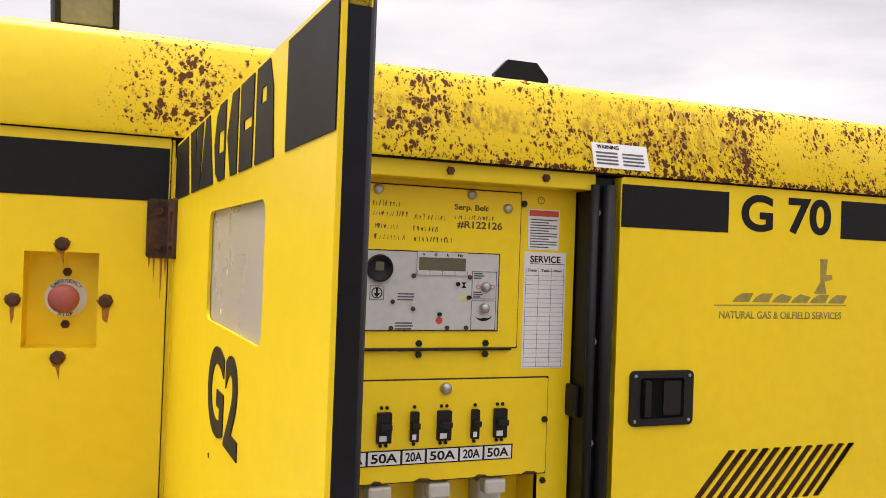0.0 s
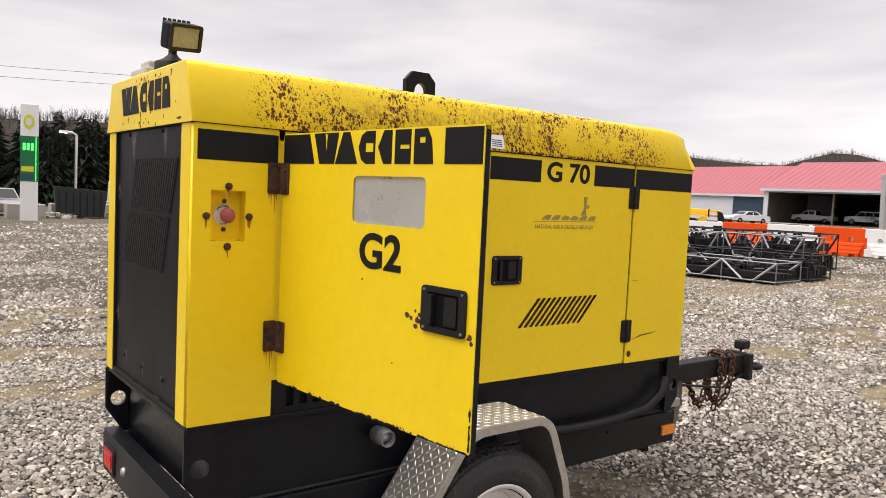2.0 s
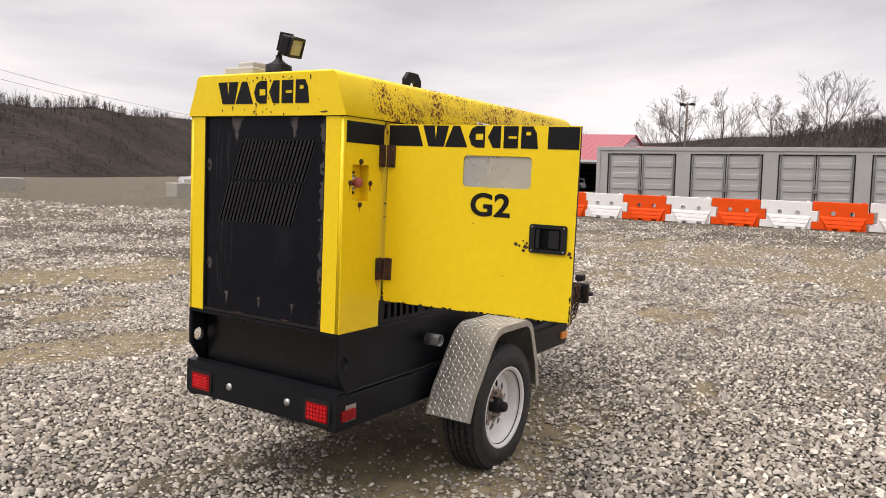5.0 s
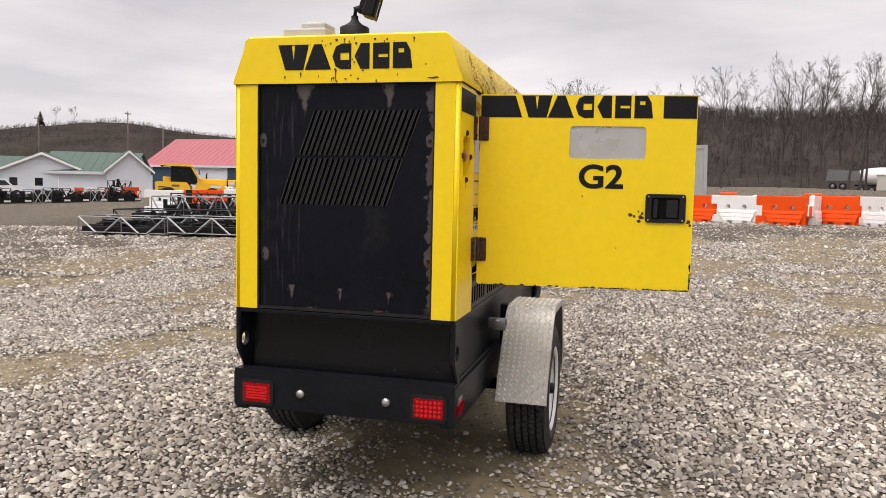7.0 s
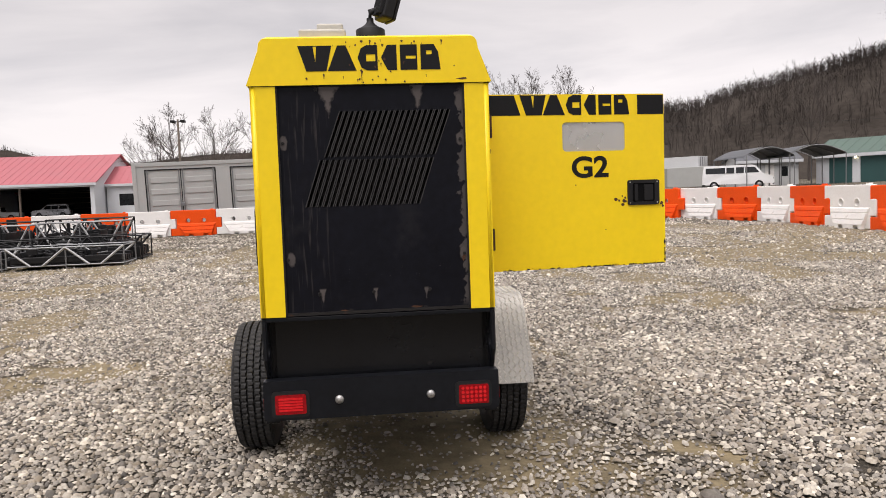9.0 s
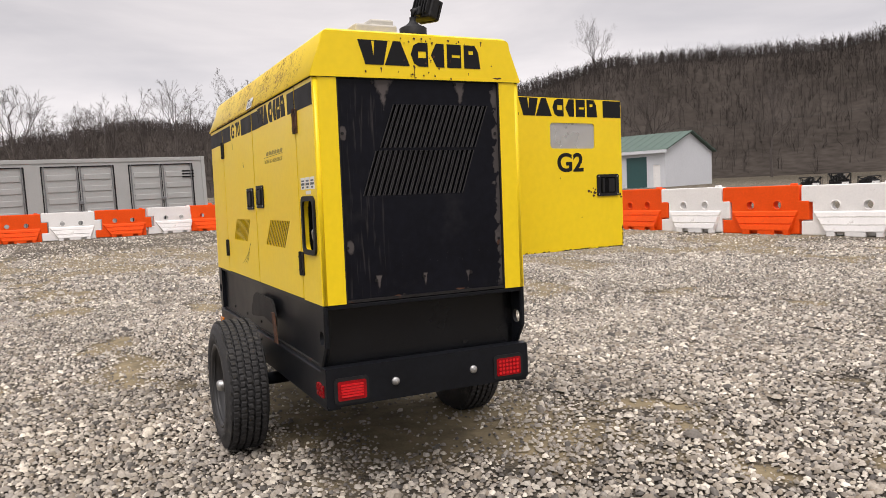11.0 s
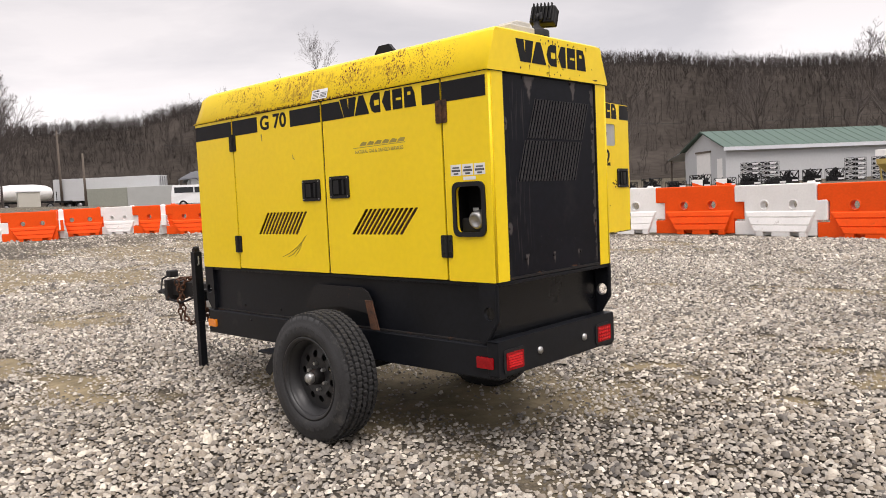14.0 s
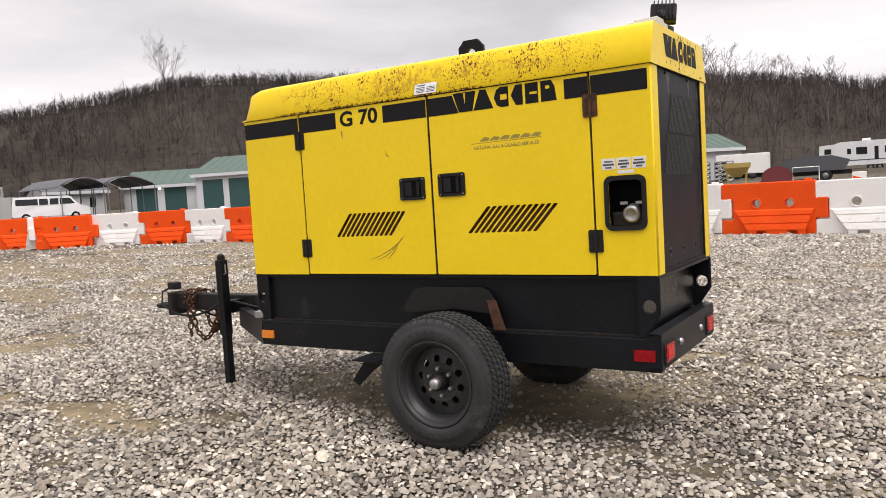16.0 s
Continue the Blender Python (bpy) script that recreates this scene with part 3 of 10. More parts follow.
def stone_material():
    """Loose stones, each of its own grey."""
    m = bpy.data.materials.new("loose_crushed_stone")
    m.use_nodes = True
    n, l = m.node_tree.nodes, m.node_tree.links
    b = n["Principled BSDF"]
    g = n.new("ShaderNodeNewGeometry")
    k = n.new("ShaderNodeValToRGB")
    e = k.color_ramp.elements
    e[0].position, e[0].color = 0.0, (0.085, 0.079, 0.072, 1)
    e[1].position, e[1].color = 1.0, (0.74, 0.69, 0.60, 1)
    for p, c in ((0.12, (0.17, 0.156, 0.14, 1)), (0.30, (0.265, 0.226, 0.175, 1)), (0.48, (0.315, 0.292, 0.26, 1)), (0.66, (0.38, 0.338, 0.277, 1)), (0.82, (0.44, 0.408, 0.356, 1)), (0.93, (0.58, 0.53, 0.445, 1))):
        x = e.new(p)
        x.color = c
    l.new(g.outputs["Random Per Island"], k.inputs["Fac"])
    tc = n.new("ShaderNodeTexCoord")
    t = n.new("ShaderNodeTexNoise")
    t.inputs["Scale"].default_value, t.inputs["Detail"].default_value = 70, 6
    l.new(tc.outputs["Object"], t.inputs["Vector"])
    rng = n.new("ShaderNodeMapRange")
    rng.inputs["From Min"].default_value, rng.inputs["From Max"].default_value = 0.3, 0.7
    rng.inputs["To Min"].default_value, rng.inputs["To Max"].default_value = 0.78, 1.15
    l.new(t.outputs["Fac"], rng.inputs["Value"])
    x = n.new("ShaderNodeMix")
    x.data_type, x.blend_type = "RGBA", "MULTIPLY"
    x.inputs["Factor"].default_value = 1
    l.new(k.outputs["Color"], x.inputs["A"])
    wide = n.new("ShaderNodeTexNoise")          # paler and greyer drifts across the yard
    wide.inputs["Scale"].default_value, wide.inputs["Detail"].default_value, wide.inputs["Roughness"].default_value = 1.1, 5, 0.6
    l.new(tc.outputs["Object"], wide.inputs["Vector"])
    drift = n.new("ShaderNodeMapRange")
    drift.inputs["From Min"].default_value, drift.inputs["From Max"].default_value = 0.33, 0.67
    drift.inputs["To Min"].default_value, drift.inputs["To Max"].default_value = 0.76, 1.12
    l.new(wide.outputs["Fac"], drift.inputs["Value"])
    both = n.new("ShaderNodeMath")
    both.operation = "MULTIPLY"
    l.new(rng.outputs["Result"], both.inputs[0])
    l.new(drift.outputs["Result"], both.inputs[1])
    l.new(both.outputs[0], x.inputs["B"])
    l.new(x.outputs["Result"], b.inputs["Base Color"])
    b.inputs["Roughness"].default_value = 0.85
    b.inputs["Specular IOR Level"].default_value = 0.3
    bp = n.new("ShaderNodeBump")
    bp.inputs["Strength"].default_value, bp.inputs["Distance"].default_value = 0.5, 0.004
    l.new(t.outputs["Fac"], bp.inputs["Height"])
    l.new(bp.outputs["Normal"], b.inputs["Normal"])
    return m


def hill_material():
    m = material("wooded_slope_floor", (0.046, 0.0395, 0.0345), 1.0, 0, 0.5, 0.05, 0.6, 0.0, spec=0.0)
    return m


M["ground"], M["stone"], M["hill"] = ground_material(), stone_material(), hill_material()


# ---- tools for building ----
def ground_z(x, y):
    """The yard's slope; beyond it the land rises a little ahead of the hitch."""
    k = min(1.0, max(0.0, (x - 45.0) / 30.0)) * min(1.0, max(0.0, (y + 30.0) / 8.0)) * min(1.0, max(0.0, (8.0 - y) / 8.0))
    swell = 0.12 * math.exp(-((x - 26.5) / 5) ** 2 - ((y - 17) / 8) ** 2)
    return 0.005 + 0.017 * (2.9 - y) + 0.012 * x + 0.85 * k * k * (3 - 2 * k) + swell


def part(name, bm, mat, parent=None, label="", smooth=False):
    """Links a bmesh as one mesh object, under a thing or a part where one is given."""
    me = bpy.data.meshes.new(name)
    bm.normal_update()
    bm.to_mesh(me)
    bm.free()
    me.materials.append(mat)
    if smooth:
        for p in me.polygons:
            p.use_smooth = True
    ob = new(name, me)
    if parent is not None:
        ob.parent = parent
    if label:
        tagged(ob, label)
    return ob


def thing(name, place, label, category, group="", rz=0.0, kind=""):
    ob = new(name)
    ob.empty_display_size = 0.2
    ob.matrix_world = pose(*place, 0, 0, rz)
    return tagged(ob, label, category, group, kind)


def add_box(bm, x0, x1, y0, y1, z0, z1, bevel=0.0, seg=2, m=None):
    g = bmesh.ops.create_cube(bm, size=1.0)
    c = Matrix.Translation(((x0 + x1) / 2, (y0 + y1) / 2, (z0 + z1) / 2)) @ Matrix.Diagonal((abs(x1 - x0), abs(y1 - y0), abs(z1 - z0), 1))
    bmesh.ops.transform(bm, matrix=c, verts=g["verts"])
    vs = g["verts"]
    if bevel:
        es = list({e for v in vs for e in v.link_edges})
        r = bmesh.ops.bevel(bm, geom=es, offset=bevel, segments=seg, affect="EDGES", profile=0.5)
        vs = list({v for f in r["faces"] for v in f.verts} | {v for v in vs if v.is_valid})
    if m is not None:
        bmesh.ops.transform(bm, matrix=m, verts=vs)
    return bm


def box(*a, **k):
    return add_box(bmesh.new(), *a, **k)


def rrect(u0, v0, u1, v1, r=0.01, n=4):
    """A rounded rectangle's outline."""
    out = []
    for cu, cv, a0 in ((u1 - r, v1 - r, 0), (u0 + r, v1 - r, 90), (u0 + r, v0 + r, 180), (u1 - r, v0 + r, 270)):
        for i in range(n + 1):
            a = radians(a0 + 90 * i / n)
            out.append((cu + r * math.cos(a), cv + r * math.sin(a)))
    return out


def ring(cu, cv, r, n=16):
    return [(cu + r * math.cos(2 * math.pi * i / n), cv + r * math.sin(2 * math.pi * i / n)) for i in range(n)]


def add_plate(bm, outer, holes, to, thick):
    """A plate with holes: outlines in (u, v), placed by to(u, v, w), w from 0 to thick."""
    start = set(bm.verts)
    edges = []
    for loop in (outer, *holes):
        vs = [bm.verts.new(to(u, v, 0.0)) for u, v in loop]
        edges += [bm.edges.new((vs[i], vs[(i + 1) % len(vs)])) for i in range(len(vs))]
    r = bmesh.ops.triangle_fill(bm, use_beauty=True, edges=edges)
    faces = [f for f in r["geom"] if isinstance(f, bmesh.types.BMFace)]
    ex = bmesh.ops.extrude_face_region(bm, geom=faces)
    moved = [v for v in ex["geom"] if isinstance(v, bmesh.types.BMVert)]
    d = Vector(to(0, 0, thick)) - Vector(to(0, 0, 0))
    bmesh.ops.translate(bm, vec=d, verts=moved)
    made = [f for f in bm.faces if any(v not in start for v in f.verts)]
    bmesh.ops.recalc_face_normals(bm, faces=made)
    return bm


def plate(outer, holes, to, thick):
    return add_plate(bmesh.new(), outer, holes, to, thick)


def add_tube(bm, pts, r, n=8, closed=False):
    """A round bar along a line of points."""
    pts = [Vector(p) for p in pts]
    rings = []
    for i, p in enumerate(pts):
        if closed:
            d = pts[(i + 1) % len(pts)] - pts[i - 1]
        else:
            d = pts[min(i + 1, len(pts) - 1)] - pts[max(i - 1, 0)]
        d.normalize()
        up = Vector((0, 0, 1)) if abs(d.z) < 0.9 else Vector((1, 0, 0))
        a = d.cross(up).normalized()
        c = a.cross(d)
        rr = r[i] if isinstance(r, (list, tuple)) else r
        rings.append([bm.verts.new(p + (a * math.cos(2 * math.pi * k / n) + c * math.sin(2 * math.pi * k / n)) * rr) for k in range(n)])
    last = len(rings) if closed else len(rings) - 1
    for i in range(last):
        a, c = rings[i], rings[(i + 1) % len(rings)]
        for k in range(n):
            bm.faces.new((a[k], a[(k + 1) % n], c[(k + 1) % n], c[k]))
    if not closed:
        bm.faces.new(rings[0][::-1])
        bm.faces.new(rings[-1])
    return bm


def tube(pts, r, n=8, closed=False):
    return add_tube(bmesh.new(), pts, r, n, closed)


def add_lathe(bm, profile, n, to, closed=False):
    """Turns (radius, along) pairs about an axis; to(a, b, along) places them."""
    rows = []
    for i in range(n):
        a = 2 * math.pi * i / n
        rows.append([bm.verts.new(to(r * math.cos(a), r * math.sin(a), h)) for r, h in profile])
    m = len(profile)
    for i in range(n):
        a, c = rows[i], rows[(i + 1) % n]
        for k in range(m if closed else m - 1):
            q = (k + 1) % m
            bm.faces.new((a[k], a[q], c[q], c[k]))
    bmesh.ops.recalc_face_normals(bm, faces=list(bm.faces))
    return bm


def lathe(profile, n, to, closed=False):
    return add_lathe(bmesh.new(), profile, n, to, closed)


def text_part(name, words, mat, parent, to, width=None, height=None, thick=0.0008, label="", bold=0.022):
    """Raised lettering of the built-in font, set into a box of the given size, placed by to(u, v, w)."""
    c = bpy.data.curves.new(name, "FONT")
    c.body, c.size, c.extrude, c.offset = words, 1.0, 0.0, bold
    ob = new(name, c)
    me = bpy.data.meshes.new_from_object(ob.evaluated_get(bpy.context.evaluated_depsgraph_get()))
    bpy.data.objects.remove(ob)
    bpy.data.curves.remove(c)
    bm = bmesh.new()
    bm.from_mesh(me)
    bpy.data.meshes.remove(me)
    xs, ys = [v.co.x for v in bm.verts], [v.co.y for v in bm.verts]
    x0, x1, y0, y1 = min(xs), max(xs), min(ys), max(ys)
    sy = (height or width * (y1 - y0) / (x1 - x0)) / (y1 - y0)
    sx = (width / (x1 - x0)) if width else sy
    bmesh.ops.remove_doubles(bm, verts=bm.verts, dist=1e-5)
    ex = bmesh.ops.extrude_face_region(bm, geom=list(bm.faces))
    up = {v for v in ex["geom"] if isinstance(v, bmesh.types.BMVert)}
    for v in bm.verts:
        v.co = Vector(to((v.co.x - x0) * sx, (v.co.y - y0) * sy, thick if v in up else 0.0))
    bmesh.ops.recalc_face_normals(bm, faces=list(bm.faces))
    if len(words) > 4:
        return part(name, bm, mat, parent, label)
    # large letters are parts of their own
    left = set(bm.verts)
    while left:
        island, edge = set(), [left.pop()]
        while edge:
            v = edge.pop()
            island.add(v)
            for e in v.link_edges:
                o = e.other_vert(v)
                if o in left:
                    left.discard(o)
                    edge.append(o)
        one = bmesh.new()
        twin = {v: one.verts.new(v.co) for v in island}
        for f in bm.faces:
            if f.verts[0] in twin:
                one.faces.new([twin[v] for v in f.verts])
        part("letter", one, mat, parent, label)
    bm.free()
    return parent


# ---- ground ----
def trodden(x, y):
    """Bare damp earth, 0 to 1: worn patches in the yard and the mud under and behind the trailer."""
    k = noise.noise(Vector((x * 0.62 + 7.1, y * 0.95 - 3.3, 0.4))) + 0.55 * noise.noise(Vector((x * 1.9, y * 2.6, 4.0))) + 0.35 * noise.noise(Vector((x * 5.2, y * 6.1, 9.0)))
    wide = noise.noise(Vector((x * 0.16 - 2.0, y * 0.16 + 5.0, 2.0)))
    bare = min(1.0, max(0.0, (k + 0.5 * wide + 0.046 * min(max(x, y - 3.0), 15.0) - 0.33) / 0.30))
    mud = 0.94 - math.hypot((x - 0.65) * 0.46, (y - 1.65) * 0.84) + 0.55 * k
    return max(0.85 * bare, min(1.0, max(0.0, mud * 1.6)))


def build_ground():
    fine_x = [-5 + 0.2 * i for i in range(106)]
    fine_y = [-8.4 + 0.2 * i for i in range(91)]
    far = (20, 24, 30, 45, 70, 110, 180, 320, 600, 1200)
    xs = [-d for d in reversed(far)] + [-12, -8] + fine_x + list(far)
    ys = [-d for d in reversed(far)] + [-14, -11] + fine_y + [12, 15] + list(far)
    grid = [(x, y, ground_z(x, y) + (0.012 * noise.noise(Vector((x * 0.6, y * 0.6, 0))) if abs(x) < 20 and abs(y) < 20 else 0)) for x in xs for y in ys]
    rows = len(ys)
    quads = [(i * rows + k, (i + 1) * rows + k, (i + 1) * rows + k + 1, i * rows + k + 1) for i in range(len(xs) - 1) for k in range(rows - 1)]
    me = bpy.data.meshes.new("ground")
    me.from_pydata(grid, [], quads)
    me.attributes.new("earth", "FLOAT", "POINT").data.foreach_set("value", [trodden(x, y) if -6 < x < 17 and -9 < y < 10.5 else 0.15 for x, y, z in grid])
    me.attributes.new("turf", "FLOAT", "POINT").data.foreach_set("value", [1.0 if y < -60 else 0.0 for x, y, z in grid])
    # how strongly the ground takes the painted shade between stones, field by field
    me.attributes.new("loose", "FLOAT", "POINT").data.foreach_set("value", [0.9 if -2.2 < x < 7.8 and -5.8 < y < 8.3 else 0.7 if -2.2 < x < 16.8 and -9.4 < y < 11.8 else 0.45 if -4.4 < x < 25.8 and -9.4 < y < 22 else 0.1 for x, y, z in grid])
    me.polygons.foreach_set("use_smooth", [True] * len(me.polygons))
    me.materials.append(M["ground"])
    tagged(new("ground", me), "pale crushed stone yard with damp brown earth patches", "ground", kind="structure")


build_ground()


def build_gravel():
    """Crushed stones lying shoulder to shoulder: low faceted chips, coarser away from the trailer, thin on bare earth."""
    rng = np.random.default_rng(11)

    def chips(x0, x1, y0, y1, per_m2, size, sides, loose=0.75):
        cell = per_m2 ** -0.5          # one stone to a cell, so that they lie side by side
        i, j = np.meshgrid(np.arange(int((x1 - x0) / cell)), np.arange(int((y1 - y0) / cell)), indexing="ij")
        i, j = i.ravel(), j.ravel()
        n = len(i)
        x = x0 + cell * (i + 0.5 * (j % 2) + rng.uniform(0.0, loose, n))
        y = y0 + cell * (j + rng.uniform(0.0, loose, n))
        bare = np.array([trodden(a, b) for a, b in zip(x, y)])
        keep = rng.random(n) < 1.03 - 0.86 * bare
        x, y, bare = x[keep], y[keep], bare[keep]
        n = len(x)
        s = size * np.exp(rng.normal(0, 0.28, n)) * (1 - 0.3 * bare)
        long_, short, tall = s * rng.uniform(0.95, 1.45, n), s * rng.uniform(0.72, 1.0, n), s * rng.uniform(0.7, 1.25, n)
        turn = rng.uniform(0, 2 * np.pi, n)

        def circle(k, inner, jitter, height, rough):
            a = 2 * np.pi * (np.arange(k)[None, :] + rng.uniform(-jitter, jitter, (n, k))) / k + rng.uniform(0, 0.5, (n, 1))
            r = inner * rng.uniform(0.86, 1.12, (n, k))
            return np.stack([np.cos(a) * r * long_[:, None], np.sin(a) * r * short[:, None], (height + rng.uniform(-rough, rough, (n, k))) * tall[:, None]], 2)

        if sides == 6:      # widest a little off the ground, with a flat crown
            p = np.concatenate([circle(6, 1.0, 0.16, 0.08, 0.12), circle(3, 0.70, 0.22, 0.80, 0.12)], 1)
            tri = [(6, 7, 8)] + [t for k in range(3) for t in ((2 * k, 2 * k + 1, 6 + k), (2 * k + 1, (2 * k + 2) % 6, 6 + (k + 1) % 3), (2 * k + 1, 6 + (k + 1) % 3, 6 + k))]
        else:
            p = np.concatenate([circle(4, 1.0, 0.18, 0.0, 0.12), circle(2, 0.52, 0.25, 0.80, 0.14)], 1)
            tri = [(0, 1, 4), (1, 2, 5), (1, 5, 4), (2, 3, 5), (3, 0, 4), (3, 4, 5)]
        lean = rng.normal(0, 0.18, (n, 1))
        z = p[:, :, 2] + lean * p[:, :, 0]
        c, d = np.cos(turn)[:, None], np.sin(turn)[:, None]
        q = np.stack([p[:, :, 0] * c - p[:, :, 1] * d + x[:, None], p[:, :, 0] * d + p[:, :, 1] * c + y[:, None], z + np.array([ground_z(a, b) for a, b in zip(x, y)])[:, None] + 0.004 + rng.uniform(0.0, 0.42, (n, 1)) * s[:, None]], 2)
        return q.reshape(-1, 3), (np.array(tri)[None] + (np.arange(n) * p.shape[1])[:, None, None]).reshape(-1, 3)

    fields = ((-2.4, 3.0, -2.2, 6.9, 1180, 0.0129, 6), (-2.4, 3.0, -2.2, 6.9, 560, 0.0080, 4, 1.0),
              (3.0, 8.0, -5.0, 8.5, 880, 0.0145, 4), (-2.4, 3.0, -6.0, -2.2, 880, 0.0145, 4), (-2.4, 3.0, 6.9, 8.5, 880, 0.0145, 4),
              (8.0, 17.0, -9.2, 12.0, 320, 0.0215, 4), (-2.4, 8.0, -9.6, -6.0, 480, 0.0185, 4), (3.0, 8.0, -6.0, -5.0, 600, 0.017, 4),
              (-3.0, 8.0, 8.5, 22.0, 210, 0.0245, 4), (17.0, 26.0, -8.5, 12.0, 100, 0.030, 4), (8.0, 17.0, 12.0, 22.0, 100, 0.030, 4), (0.0, 17.0, 22.0, 40.0, 30, 0.05, 4), (-4.6, -2.4, -6.0, 8.5, 260, 0.0235, 4))
    verts, faces, count = [], [], 0
    for f in fields:
        v, t = chips(*f)
        verts.append(v)
        faces.append(t + count)
        count += len(v)
    v, f = np.concatenate(verts).astype(np.float32), np.concatenate(faces).astype(np.int32)
    me = bpy.data.meshes.new("gravel")
    me.vertices.add(len(v))
    me.vertices.foreach_set("co", v.ravel())
    me.loops.add(f.size)
    me.loops.foreach_set("vertex_index", f.ravel())
    me.polygons.add(len(f))
    me.polygons.foreach_set("loop_start", np.arange(0, f.size, 3, dtype=np.int32))
    me.update(calc_edges=True)
    me.materials.append(M["stone"])
    tagged(new("gravel", me), "loose grey and white crushed stones", "gravel", kind="stuff")


build_gravel()


# ---- hills and woods ----
SKYLINE = ((-120, 5.0), (-100, 5.0), (-87, 5.8), (-84, 6.4), (-79.4, 7.2), (-73.6, 8.25), (-68, 8.75), (-62.5, 9.6), (-58.5, 9.85), (-53.4, 9.3), (-47.4, 9.65), (-43.4, 9.95), (-38.5, 10.0), (-35.5, 9.1), (-31.7, 8.2), (-28.5, 7.5), (-24, 6.3), (-18, 5.7), (-10, 5.7), (-4, 6.2), (3, 5.0), (10, 4.0), (18, 3.35), (21.2, 3.5), (25, 4.45), (28.9, 3.4), (32, 3.65), (34.3, 3.9), (36.2, 4.13), (38, 4.27), (39.8, 4.14), (42.8, 3.7), (45.5, 3.4), (49.5, 3.5), (60, 4.3), (75, 4.8), (95, 4.5), (150, 4.5), (220, 5.0), (240, 5.0))   # bearing and rise of the treetops in degrees


def ridge(a):
    for (a0, e0), (a1, e1) in zip(SKYLINE, SKYLINE[1:]):
        if a <= a1:
            f = (a - a0) / (a1 - a0)
            return e0 + (e1 - e0) * (0.5 * f + 0.5 * f * f * (3 - 2 * f))
    return SKYLINE[-1][1]


def reach(a):
    """Distance of the ridge on a bearing: the hills ahead of the hitch lie far off."""
    k = 1 / (1 + math.exp(-(a - 8) / 2.5)) * (1 / (1 + math.exp((a - 53) / 2.5)))
    return 235 + 260 * k


def hill_point(a, f):
    """A point on a hillside: f from 0 at its foot to 1 on the ridge."""
    r1 = reach(a)
    r0 = 0.52 * r1
    r = r0 + (r1 - r0) * f
    x, y = r * math.cos(radians(a)), 1.9 + r * math.sin(radians(a))
    top = 1.3 + r1 * math.tan(radians(ridge(a) - 0.68 * 235 / r1 * (0.62 if r1 > 376 else 1.0)))
    foot = ground_z(x, y) - 0.5
    s = f * f * (3 - 2 * f)
    return x, y, foot + (max(top, foot + 2) - foot) * (0.75 * s + 0.25 * f) + 2.2 * noise.noise(Vector((x * 0.02, y * 0.02, 1.0))) * f


def build_hills():
    bm = bmesh.new()
    rows = []
    for i in range(241):
        a = -120 + 1.5 * i
        row = [bm.verts.new(hill_point(a, f / 9)) for f in range(10)]
        x, y, z = row[-1].co
        k = 1.5
        row.append(bm.verts.new((x * k, y * k, z * 0.4)))
        rows.append(row)
    for i in range(240):
        for k in range(10):
            bm.faces.new((rows[i][k], rows[i + 1][k], rows[i + 1][k + 1], rows[i][k + 1]))
    bmesh.ops.recalc_face_normals(bm, faces=list(bm.faces))
    tagged(part("backdrop", bm, M["hill"], smooth=True), "brown leaf-strewn hillsides round the yard", "hills", kind="structure")


build_hills()


